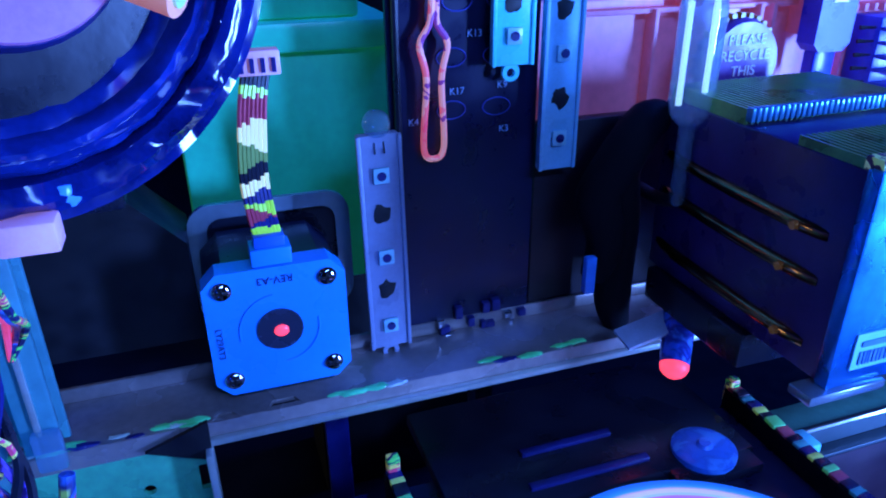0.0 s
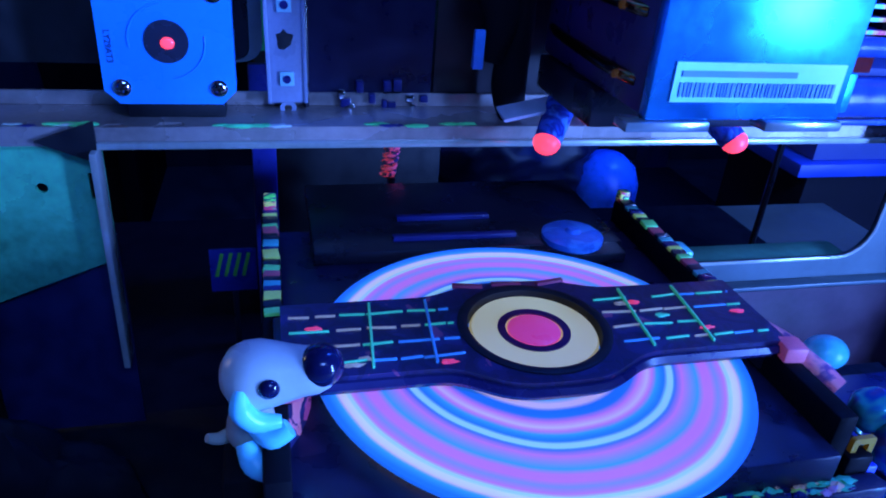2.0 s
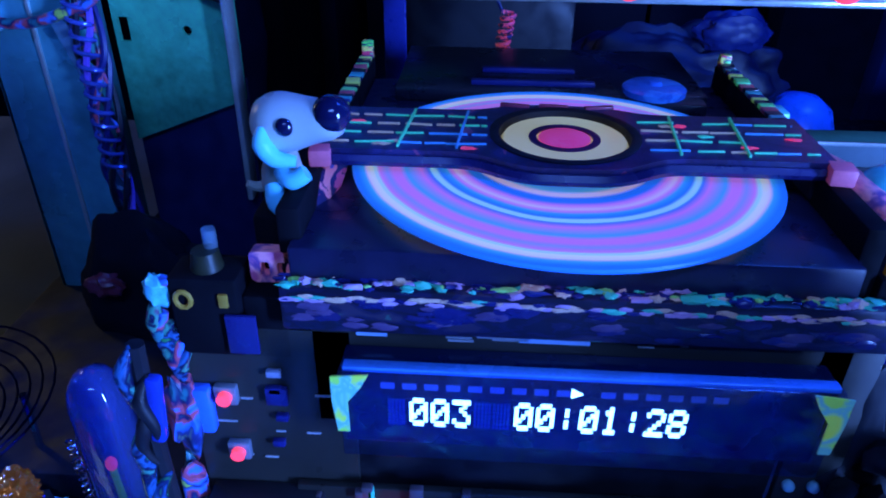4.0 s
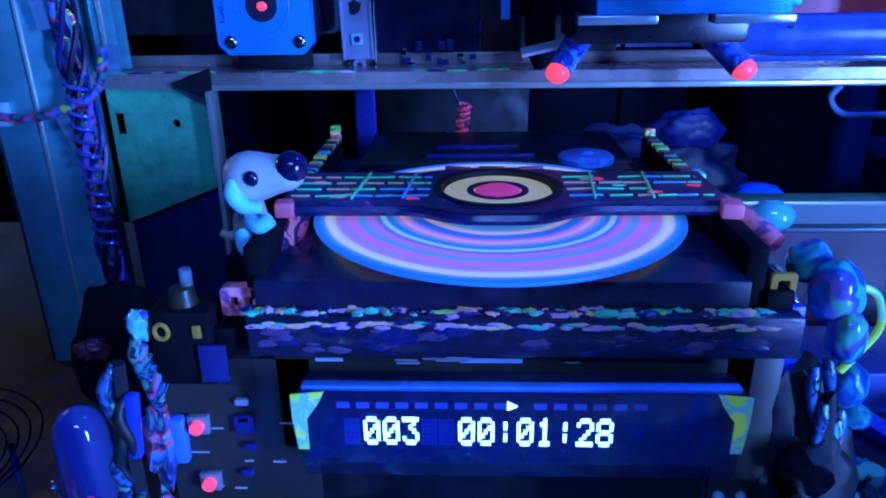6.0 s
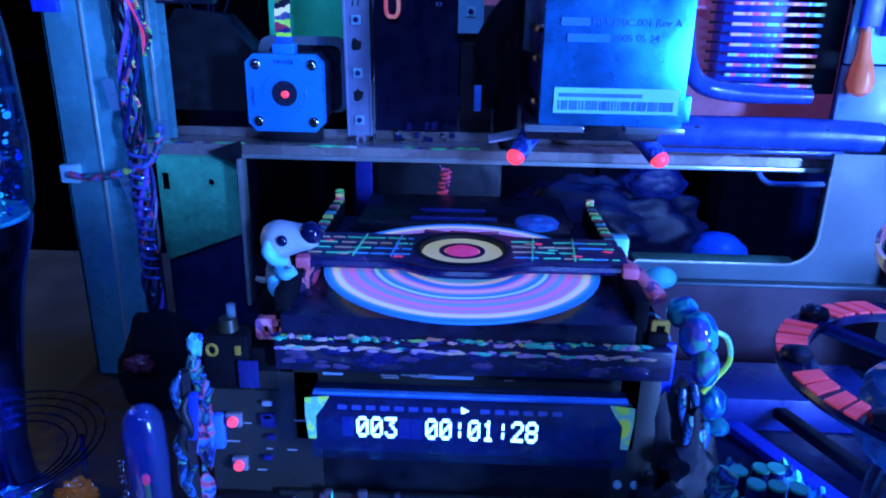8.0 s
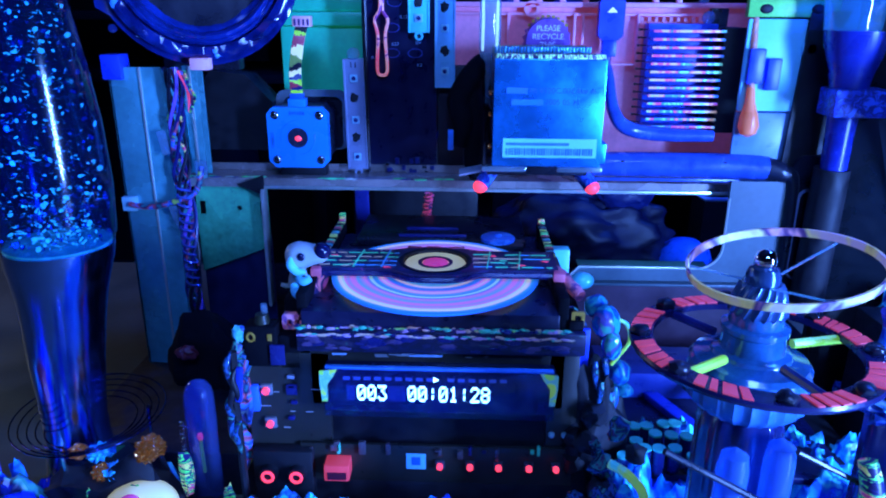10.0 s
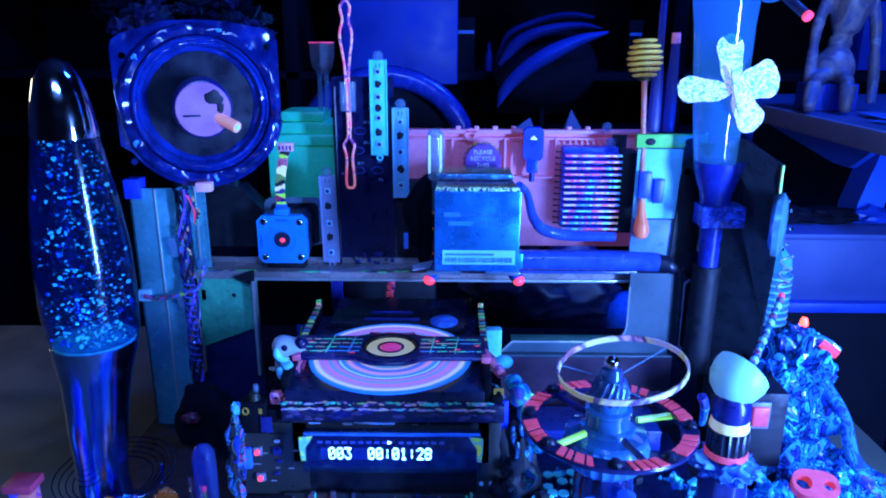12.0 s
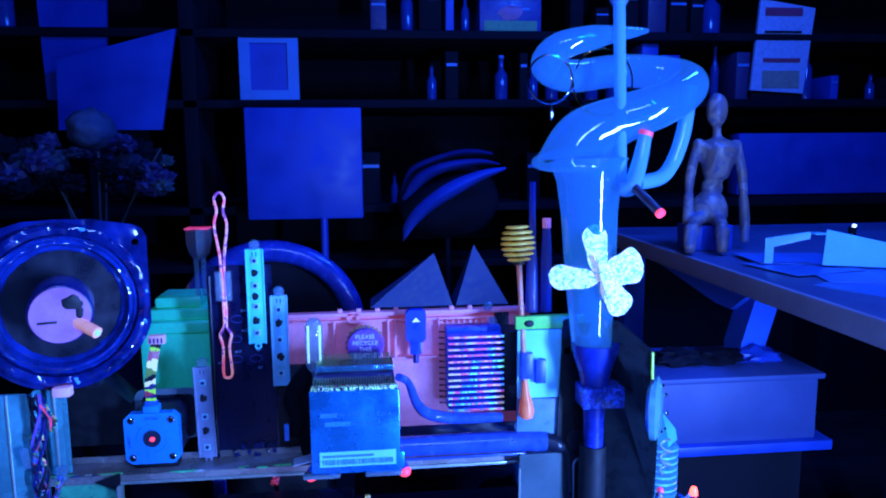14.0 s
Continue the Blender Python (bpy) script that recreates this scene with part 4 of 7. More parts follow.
# disc with painted rings
def ring_paint():
    m = bpy.data.materials.new("ringed_fluorescent_disc")
    m.use_nodes = True
    nt = m.node_tree
    b = nt.nodes["Principled BSDF"]
    tc = nt.nodes.new("ShaderNodeTexCoord")
    sep = nt.nodes.new("ShaderNodeVectorMath")
    sep.operation = "LENGTH"
    flat = nt.nodes.new("ShaderNodeVectorMath")
    flat.operation = "MULTIPLY"
    flat.inputs[1].default_value = (1, 1, 0)
    nt.links.new(tc.outputs["Object"], flat.inputs[0])
    nt.links.new(flat.outputs[0], sep.inputs[0])
    r = nt.nodes.new("ShaderNodeMapRange")
    r.inputs[1].default_value, r.inputs[2].default_value = 0.020, 0.060
    wob = nt.nodes.new("ShaderNodeTexNoise")
    wob.inputs["Scale"].default_value = 30
    nt.links.new(tc.outputs["Object"], wob.inputs["Vector"])
    wm = nt.nodes.new("ShaderNodeMath")
    wm.operation = "MULTIPLY_ADD"
    wm.inputs[1].default_value = 0.0022
    nt.links.new(wob.outputs["Fac"], wm.inputs[0])
    nt.links.new(sep.outputs["Value"], wm.inputs[2])
    nt.links.new(wm.outputs[0], r.inputs[0])
    ramp = nt.nodes.new("ShaderNodeValToRGB")
    C = {"b": (0.02, 0.22, 1.0), "s": (0.05, 0.42, 1.0), "p": (0.66, 0.24, 0.88), "v": (0.25, 0.35, 0.97), "w": (0.72, 0.58, 0.95), "c": (0.40, 0.82, 0.95), "y": (0.80, 0.85, 0.75)}
    seq = [(0, "b"), (0.08, "s"), (0.12, "w"), (0.15, "w"), (0.18, "b"), (0.24, "b"), (0.28, "p"), (0.33, "w"), (0.36, "p"), (0.39, "s"), (0.44, "b"), (0.47, "c"), (0.49, "c"), (0.51, "b"), (0.56, "p"), (0.62, "v"), (0.66, "s"), (0.70, "p"), (0.75, "p"), (0.79, "v"), (0.84, "p"), (0.87, "c"), (0.90, "y"), (0.93, "w"), (0.95, "s"), (1.0, "b")]
    while len(ramp.color_ramp.elements) < len(seq):
        ramp.color_ramp.elements.new(0.5)
    for e, (p, c) in zip(ramp.color_ramp.elements, seq):
        e.position, e.color = p, (*C[c], 1)
    nt.links.new(r.outputs[0], ramp.inputs[0])
    nt.links.new(ramp.outputs[0], b.inputs["Base Color"])
    nt.links.new(ramp.outputs[0], b.inputs["Emission Color"])
    b.inputs["Emission Strength"].default_value = 0.5
    b.inputs["Roughness"].default_value = 0.35
    return m


ds = thing("disc", (114, 112, 99), "spinning-paint disc with pink, violet and cyan fluorescent rings", "disc")
part("disc_body", lathe(B(), (114, 112, 100.6), (0, 0, 1), [(7.5, 0), (60, 0), (60.3, 0.6), (60, 1.2), (7.5, 1.2)], 96, True), ring_paint(), ds)
part("spindle", cy(B(), (114, 112, 97), (114, 112, 104), 7.4, n=24), NAVY, ds)
part("hub_label", lathe(B(), (114, 112, 104), (0, 0, 1), [(18, 0), (18, 3), (17.4, 4.0), (8.5, 4.0), (8.2, 3.4)], 48), CREAM, ds, "cream fluorescent hub label")
# shade round the raised centre, built as a dark ring
part("hub_shade", lathe(B(), (114, 112, 107.8), (0, 0, 1), [(8.0, 0), (10.2, 0), (10.2, 0.5), (8.0, 0.5)], 36, True), mat("hub_shadow_ring", (0.06, 0.01, 0.10), 0.5, var=0.6, scale=60), ds)
part("hub_centre", lathe(B(), (114, 112, 107.4), (0, 0, 1), [(7.4, 0), (7.4, 0.8), (5.5, 1.6), (1, 1.8)], 32), mat("magenta_hub", (0.95, 0.08, 0.35), 0.4, emit=(0.95, 0.08, 0.3), power=0.35), ds)

for ob in list(scene.objects)[LIFT:]:
    if ob.parent is None:
        ob.location += Vector((0.002, -0.012, 0.0030))
# toy dog: one plain mesh, an egg-shaped head with a snout that swells to the nose
bm = B()
hx = Vector((0.93, -0.20, 0.16)).normalized()
lathe(bm, tuple(Vector((34.5, 76, 121.5)) - hx * 3), tuple(hx), [(0.5, 0), (4.5, 0.8), (7.4, 3), (8.8, 6.5), (8.9, 10), (8.0, 14), (6.9, 18), (6.3, 21), (6.0, 24), (4.6, 27), (1.5, 28.6), (0.3, 28.8)], 28)
nose = Vector((34.5, 76, 121.5)) + hx * 22.5 + Vector((-0.6, -0.6, 1.8))
ball(bm, tuple(nose), 5.7, (1.0, 1.0, 0.95), 20, mi=1)
ball(bm, (43.0, 66.6, 124.2), 2.7, (1, 0.75, 1), 16, mi=1)
tube(bm, spline([(36.5, 68.0, 123.5), (36.3, 66.2, 119), (39.5, 66.0, 115), (45.5, 66.6, 114.0)], 6), [1.6, 3.0, 2.8, 1.6], 14, mi=2)
lathe(bm, (37.5, 77, 98), (0.06, -0.02, 1), [(0.5, 0), (4.6, 1), (6.4, 4), (6.2, 9), (5.0, 14), (4.2, 18)], 20, mi=3)
tube(bm, spline([(39, 71.5, 109), (43, 68.5, 107), (47.5, 69, 109.5)], 5), [2.4, 2.9, 2.6], 12, mi=2)
tube(bm, spline([(36.5, 71, 104), (38.5, 67.5, 100), (43.5, 66.5, 97.5), (45, 67, 96.2)], 5), [2.6, 3.4, 3.2, 2.0], 12, mi=2)
tube(bm, spline([(33.5, 79, 101), (29.5, 78, 100), (26.5, 77, 101.5)], 4), [2.2, 1.2], 8, mi=3)
bmesh.ops.transform(bm, matrix=Matrix.Translation((58, 71, 127)) @ Matrix.Scale(0.86, 4) @ Matrix.Translation((-58, -71, -127)), verts=bm.verts)
# ear and paws are coloured as blue-lit, body and tail as shaded
solo("toy_dog", bm, [mat("dog_white", (0.50, 0.56, 0.55), 0.42, var=0.08), mat("dog_nose", (0.006, 0.008, 0.05), 0.16), mat("dog_blue_lit", (0.18, 0.78, 0.98), 0.4, var=0.1), mat("dog_shade", (0.45, 0.46, 0.38), 0.5, var=0.15)], "small white toy dog with a big dark nose", "toy dog")
pd = thing("perch", (40, 78, 0), "dark stack of glued parts carrying the toy dog", "stack of parts")
part("column", bx(B(), 34, 46, 66, 90, -30, 101, 2), FELT, pd)
random.seed(4)
part("connector", bx(B(), 15, 33, 52, 64, 66, 90, 1.2), FELT, pd)
part("connector", bx(B(), 33, 45, 54, 66, 64, 84, 1.0), FELT, pd)
part("olive_cap", cy(B(), (24, 58, 90), (24, 58, 95), 4.2, 3.4, 16), mat("olive_dark", (0.025, 0.025, 0.012), 0.5, var=0.5), pd)
part("clear_tip", cy(B(), (25, 60, 95), (25, 60, 100), 1.8, n=12), CLEAR, pd)
part("gilt_ring", tube(B(), [(19 + 2.0 * math.cos(a * 0.628), 51.6, 84 + 2.4 * math.sin(a * 0.628)) for a in range(10)], 0.7, 6, True), mat("gold_paint", (0.40, 0.25, 0.04), 0.4, emit=(0.8, 0.4, 0.0), power=0.03), pd)
part("gilt_tab", bx(B(), 28, 30.4, 51.2, 52.4, 82, 86, 0.3), mat("gold_paint"), pd)
part("blue_side", bx(B(), 29, 37, 50.6, 52, 68, 80, 0.4), mat("dim_blue", (0.02, 0.025, 0.16), 0.35), pd)
part("glue_scrap", lump(B(), (11.5, 54, 85), 4.2, (0.8, 0.7, 1.2), 0.35, 1.0, 4, 3), mat("cyan_scrap", (0.12, 0.6, 0.7), 0.2, var=0.6, scale=120), pd)
part("glue_scrap", lump(B(), (14, 53.4, 88), 2.2, (1.2, 0.6, 0.8), 0.4, 1.0, 7, 3), SPIRE, pd)
for k in range(6):
    part("drip", tube(B(), spline([(11 + k * 1.1, 53, 82 - 3 * k), (10 + k * 0.8, 52, 76 - 3 * k), (12 + k * 0.5, 52.5, 70 - 3 * k)], 5), [1.6, 2.3, 1.0], 10), (DRIP, SPIRE, DRIP)[k % 3], pd)
part("arm", tube(B(), spline([(52, 99, 108), (50, 88, 102), (46, 76, 97), (46, 62, 92), (48, 54, 84)], 6), [3.5, 4.5, 3.5, 3, 2], 8), daubs("salmon_and_black", [(0.02, 0.02, 0.1), (0.7, 0.1, 0.25), (0.02, 0.02, 0.1), (0.9, 0.25, 0.3), (0.1, 0.1, 0.4)], 110, glow=0.08), pd)
part("red_clip", sheet(B(), rounded(35, 47, 86, 95, 1.5), 58, 62, [rounded(37.5, 40, 87.5, 92, 0.6), rounded(42, 44.5, 87.5, 92, 0.6)]), daubs("worn_salmon", [(0.8, 0.14, 0.25), (0.85, 0.22, 0.32), (0.15, 0.06, 0.25), (0.85, 0.3, 0.38), (0.6, 0.12, 0.3)], 120, 0.45, glow=0.06, hard=False), pd, "salmon clip with two slots")

# glue and scraps on the other side of the tray
gl = thing("glue_pillar", (205, 60, 0), "shiny cyan hot-glue blobs on a dark pillar beside the tray", "glue pillar")
part("pillar", lump(B(), (206, 60, 24), 18, (0.9, 0.7, 2.6), 0.35, 1.2, 6, 4), SOOT, gl)
SALM = daubs("worn_salmon", [(0.8, 0.14, 0.25), (0.85, 0.22, 0.32), (0.15, 0.06, 0.25), (0.85, 0.3, 0.38), (0.6, 0.12, 0.3)], 120, 0.45, glow=0.06, hard=False)
part("arm", tube(B(), spline([(184, 103, 108), (189, 92, 107), (193, 82, 105), (197, 74, 102)], 6), [2.6, 3.6, 4.2, 3.4], 12), SALM, gl, "salmon painted arm")
TEALG = daubs("clear_teal_glue", [(0.005, 0.03, 0.16), (0.015, 0.18, 0.42), (0.01, 0.08, 0.35), (0.04, 0.42, 0.42), (0.01, 0.10, 0.40), (0.12, 0.08, 0.30), (0.05, 0.34, 0.22)], 60, 0.06, hard=False)
ball(bm := B(), (199, 84, 107.5), 6.2, (1.1, 0.9, 0.8), 22)
part("dome", bm, mat("mint_dome", (0.12, 0.72, 0.75), 0.12, var=0.4, scale=60, coat=0.6), gl, "shiny mint dome")
for c, r, sc, s_ in (((205, 68, 99), 6.5, (1, 0.9, 1), 2), ((209, 60, 93), 8.2, (0.9, 0.9, 1.2), 3), ((212, 55, 82), 6.0, (0.85, 0.85, 1.4), 4), ((219, 62, 62), 6.4, (1, 0.9, 1.15), 5), ((223, 60, 52), 4.5, (1, 0.9, 0.9), 6)):
    part("blob", lump(B(), c, r, sc, 0.14, 0.8, s_, 4), TEALG, gl)
for k in range(7):
    x, y, z = 204 + random.uniform(0, 16), 50 + random.uniform(0, 10), random.uniform(48, 84)
    part("drip", tube(B(), spline([(x, y, z), (x + random.uniform(-1, 2), y - 1, z - 8), (x + random.uniform(-2, 3), y - 1, z - random.uniform(16, 26))], 5), [1.2, 2.0, 1.4, 0.6], 10), random.choice((TEALG, DRIP)), gl)
part("buckle", sheet(B(), rounded(190.5, 197.5, 91, 99.5, 1), 58, 59.4, [rounded(192.3, 195.7, 93, 97.5, 0.5)]), mat("gold_paint"), gl, "small gilt buckle")
part("strap", tube(B(), spline([(188, 62, 101), (193, 60, 100), (199, 60, 90), (196, 58, 88)], 5), 0.7, 6), DRIP, gl)
part("loop", tube(B(), spline([(214, 58, 96), (220, 58, 93), (222, 57, 84), (217, 56, 76), (213, 56, 70)], 6), 1.1, 8), daubs("lime_wire", [(0.1, 0.7, 0.2), (0.5, 0.95, 0.1), (0.1, 0.8, 0.7)], 60, glow=0.12, hard=False), gl)
part("blue_leg", bx(B(), 194, 201, 57, 60, 66, 90, 0.8), mat("royal_blue"), gl)
random.seed(8)
for i in range(12):
    part("scrap", lump(B(), (random.uniform(190, 222), random.uniform(20, 52), random.uniform(4, 58)), random.uniform(3, 8), (1, 1, 1.2), 0.6, 1, i, 2), random.choice((SOOT, SOOT, BLACK, DRIP)), gl)
part("loop", tube(B(), spline([(206, 10, 40), (214, 4, 38), (222, 2, 28), (220, 4, 14), (210, 6, 8)], 6), 2.4, 8), daubs("lime_wire", [(0.1, 0.7, 0.2), (0.5, 0.95, 0.1), (0.1, 0.8, 0.7)], 60, glow=0.12), gl)

ed = thing("edge_drips", (14, 28, 0), "pale green and pink hardened drips down the board edge", "paint drips")
random.seed(33)
for k in range(6):
    z = 80 - k * 8
    x = 13.5 + 2.5 * math.sin(k * 1.4)
    part("drip", tube(B(), spline([(x + 2, 30, z + 6), (x + random.uniform(-2, 1), 28, z), (x + random.uniform(-2, 2), 28, z - 8), (x + 1, 29, z - 14)], 5), [0.8, 2.0, 1.5, 0.5], 10), random.choice((DRIP, DRIP, SOOT)), ed)
part("blue_clip", bx(B(), 16.5, 20, 28, 31, 58, 78, 0.8, (0, 6, 0)), mat("clip_blue", (0.02, 0.06, 0.5), 0.2, var=0.4), ed)
part("spine", tube(B(), [(16, 31, 86), (15, 31, 60), (16, 31, -13)], 2.2, 8), SOOT, ed)

# ---- display module ----
vf = thing("display_module", (104, 30, 0), "player front board with a lit dot-matrix display and red buttons", "display module")
PCB = mat("brown_board", (0.032, 0.030, 0.026), 0.45, var=0.25, scale=40)
part("left_board", sheet(B(), [(14, 30), (60, 30), (60, 91), (30, 91), (14, 84)], 33, 35.5), PCB, vf)
part("top_board", bx(B(), 50, 188, 33, 35.5, 60, 93, 0.3), PCB, vf)
part("right_board", bx(B(), 180, 196, 33, 35.5, 12, 93, 0.3), PCB, vf)
part("lower_board", bx(B(), 42, 196, 30, 32.5, 12, 36, 0.3), PCB, vf)
part("socket_block", bx(B(), 16, 50, 24, 33, -13, 34, 1.5), SOOT, vf)
# matt black box put in so the opening reads as deep shade
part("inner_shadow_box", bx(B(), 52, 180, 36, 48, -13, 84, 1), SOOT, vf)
part("base", bx(B(), 14, 196, 30, 36, -13, 12, 0.5), SOOT, vf)
di = part("display_back", bx(B(), 59, 182, 25, 33, 60.5, 87.5, 0.8), mat("display_navy", (0.003, 0.006, 0.05), 0.3, var=0.4, emit=(0.0, 0.008, 0.10), power=0.12), vf)
part("glass", bx(B(), 59, 182, 20.4, 24.6, 60, 88.5, 0.6), glass("display_glass", (0.6, 0.7, 1.0), 0.06, 0.8, 0.012), vf)
part("glass_edge", bx(B(), 60, 181, 21.6, 25, 87.6, 89.2, 0.5), mat("glass_edge_blue", (0.08, 0.35, 0.95), 0.3), vf)
for x, s in ((60, 1), (180.5, -1)):
    part("corner_tape", sheet(B(), [(x - 2.5 * s, 88), (x + 7 * s, 89), (x + 5 * s, 85), (x + 1.5 * s, 80), (x + 1.5 * s, 70), (x - 1.5 * s, 70), (x - 2.5 * s, 80)], 19.0, 19.5), daubs("lime_tape", [(0.2, 0.8, 0.15), (0.6, 1.0, 0.1), (0.15, 0.6, 0.5), (0.4, 0.9, 0.1)], 90, glow=0.12, hard=False), vf)
DOTS = {"0": ("01110", "10001", "10011", "10101", "11001", "10001", "01110"), "1": ("00100", "01100", "00100", "00100", "00100", "00100", "01110"), "2": ("01110", "10001", "00001", "00010", "00100", "01000", "11111"), "3": ("11111", "00010", "00100", "00010", "00001", "10001", "01110"), "8": ("01110", "10001", "10001", "01110", "10001", "10001", "01110"), ":": ("0", "1", "1", "0", "1", "1", "0"), "#": ("11111",) * 7}
VFD = mat("display_glow", (0.5, 1.0, 0.85), 0.4, var=0.05, emit=(0.50, 1.0, 0.78), power=6.0)
OFF = mat("unlit_dots", (0.06, 0.09, 0.32), 0.4, var=0.05)


def dots(x, z, ch, material, name):
    bm = B()
    for r, row in enumerate(DOTS[ch]):
        for c, v in enumerate(row):
            if v == "1":
                bx(bm, x + c * 0.93, x + c * 0.93 + (1.02 if material is VFD else 0.7), 24.7, 25.1, z - r * 1.32, z - r * 1.32 + (1.45 if material is VFD else 1.0))
    part(name, bm, material, di)


for ch, x in zip("003", (76.3, 81.9, 87.5)):
    dots(x, 75.5, ch, VFD, "digit")
for ch, x in zip("00", (103.6, 109.2)):
    dots(x, 75.5, ch, VFD, "digit")
dots(116.6, 75.5, ":", VFD, "colon")
for ch, x in zip("01", (120.4, 126.0)):
    dots(x, 75.5, ch, VFD, "digit")
dots(133.6, 75.5, ":", VFD, "colon")
for ch, x in zip("28", (137.4, 143.0)):
    dots(x, 75.5, ch, VFD, "digit")
for x in (70.7, 93.1, 98.0):
    dots(x, 75.5, "#", OFF, "unlit_digit")
for i in range(16):
    x = 69 + i * 5.6
    if i != 9:
        part("unlit_symbol", bx(B(), x, x + 3.6, 24.7, 25.1, 80, 81.9), mat("symbol_grey", (0.25, 0.36, 0.6), 0.5, emit=(0.1, 0.2, 0.4), power=0.12), di)
part("play_symbol", sheet(B(), [(117.5, 79.6), (120.5, 81), (117.5, 82.6)], 24.6, 25.0), VFD, di)
for x, y, z in ((25, 33, 69), (26, 33, 48)):
    b = part("button", bx(B(), x - 3.2, x + 3.2, 30.5, 33, z - 3.2, z + 3.2, 0.5), mat("button_body", (0.3, 0.32, 0.4), 0.4, 0.4), vf)
    part("plunger", cy(B(), (x, 28.6, z), (x, 30.6, z), 2.0, n=14), HOT, b)
for x in (121, 138, 154, 171, 186):
    b = part("button", bx(B(), x - 2.6, x + 2.6, 27.5, 30, 22.5, 27.5, 0.5), mat("button_dark", (0.1, 0.1, 0.15), 0.4, 0.3), vf)
    part("plunger", cy(B(), (x, 25.6, 25), (x, 27.7, 25), 1.8, n=14), HOT, b)
for x in (25.5, 41.5):
    s = part("phono_socket", cy(B(), (x, 19, 21), (x, 25, 21), 5, n=20), SOOT, vf)
    part("socket_ring", tube(B(), [(x + 3.0 * math.cos(a * math.pi / 12), 18.6, 21 + 3.0 * math.sin(a * math.pi / 12)) for a in range(24)], 0.85, 8, True), HOT, s)
random.seed(71)
SILK = mat("silk_print", (0.4, 0.42, 0.45), 0.6)
for i in range(16):
    x, z = random.choice(((random.uniform(18, 50), random.uniform(38, 84)), (random.uniform(64, 176), random.uniform(89.8, 92))))
    part("board_print", bx(B(), x, x + random.uniform(2, 7), 32.6, 33.0, z, z + 0.5), SILK, vf)
for x, z in ((37, 70), (38, 60), (36, 50)):
    part("component", bx(B(), x, x + 3.5, 31, 33, z, z + 2.2, 0.3), NAVY, vf)
rp_ = part("red_port", bx(B(), 57, 71, 19, 30, 19, 29, 0.8), mat("red_port", (0.95, 0.08, 0.1), 0.45, emit=(0.9, 0.06, 0.1), power=0.35), vf)
part("port_mouth", bx(B(), 59, 69.5, 18.4, 19.2, 20.5, 25), mat("dark_red", (0.12, 0.01, 0.03), 0.6), rp_)
part("sticker", bx(B(), 102, 113, 29.4, 30, 21, 31), PALE, vf)
part("sticker_mark", bx(B(), 105, 110, 29.0, 29.5, 24, 29), INK, vf)
random.seed(14)
for i in range(14):
    x = random.uniform(46, 190)
    part("component", bx(B(), x, x + random.uniform(1.5, 4), 27.5, 30, 31 + random.uniform(-3, 4), 36 + random.uniform(-2, 3), 0.4), random.choice((NAVY, DULL, mat("teal_dab"))), vf)
for x in (183, 190):
    part("white_dot", ball(B(), (x, 32, 44), 1.9, n=10), WHITE, vf)
part("chip", bx(B(), 36, 42, 31, 33, 66, 72, 0.3), NAVY, vf)
part("chip", bx(B(), 37, 41, 31, 33, 76, 78, 0.3), GREY, vf)
part("board_print", bx(B(), 62, 70, 32.6, 33, 90.6, 91.6), PRINT, vf)
part("board_print", bx(B(), 104, 122, 32.6, 33, 90.4, 91.8), PRINT, vf)
part("clear_bracket", lump(B(), (13, 30, 62), 8, (0.5, 0.6, 1.9), 0.5, 1, 3, 3), SPIRE, vf, "painted glue edge")
part("clear_bracket", bx(B(), 14, 21, 29, 33, 56, 72, 1), mat("blue_acrylic", (0.05, 0.2, 0.95), 0.15), vf)
part("clear_bracket", lump(B(), (11, 30, 32), 7, (0.5, 0.6, 1.9), 0.5, 1, 9, 3), SPIRE, vf, "painted glue edge")
part("disc_motor", lathe(B(), (114, 50, 90), (0, 1, 0), [(9, 0), (9, 30)], 20), CHROME, vf)

vf.location += Vector((0, 0.021, -0.017))

# ---- speaker ----
sp = thing("loudspeaker", (-28, 160, 215), "round loudspeaker driver in a blue-lit square frame with a pink centre", "loudspeaker")
SB = mat("wet_blue", (0.004, 0.015, 0.14), 0.14, var=0.8, scale=75, bump=0.9, coat=0.5, relief=0.004)
DARKB = mat("speaker_cone", (0.008, 0.035, 0.28), 0.16, var=0.8, scale=34, bump=1.0, coat=1.0, relief=0.005)
sq = [(-88, 252), (-88, 322), (-86, 327), (-80, 331), (-50, 340), (-28, 341), (-6, 340), (22, 335), (28, 332), (31, 326), (31, 262)] + [(-28 + 62 * math.cos(radians(a)), 280 + 62 * math.sin(radians(a))) for a in range(-22, -150, -6)]
tilt = Matrix.Translation((-28, 152, 280)) @ Matrix.Rotation(radians(20), 4, "Z") @ Matrix.Translation((28, -152, -280))


def tilted(bm):
    bmesh.ops.transform(bm, matrix=tilt, verts=bm.verts)
    return bm


part("frame", tilted(sheet(B(), sq, 152, 157, [circle(-28, 280, 50, 48), circle(-80, 316, 2.5, 12), circle(23, 322, 2.5, 12), circle(-80, 240, 2.5, 12)])), SB, sp)


def wrapped(bm):
    """Uneven wrapping: the ring swells and sinks a little along its round."""
    for vv in bm.verts:
        a, r = math.atan2(vv.co.z - 280, vv.co.x + 28), math.hypot(vv.co.z - 280, vv.co.x + 28)
        vv.co.y += 1.5 * noise.noise(Vector((9 * math.cos(a), 9 * math.sin(a), r * 0.3))) + 0.5 * noise.noise(Vector((25 * math.cos(a), 25 * math.sin(a), r)))
    return tilted(bm)


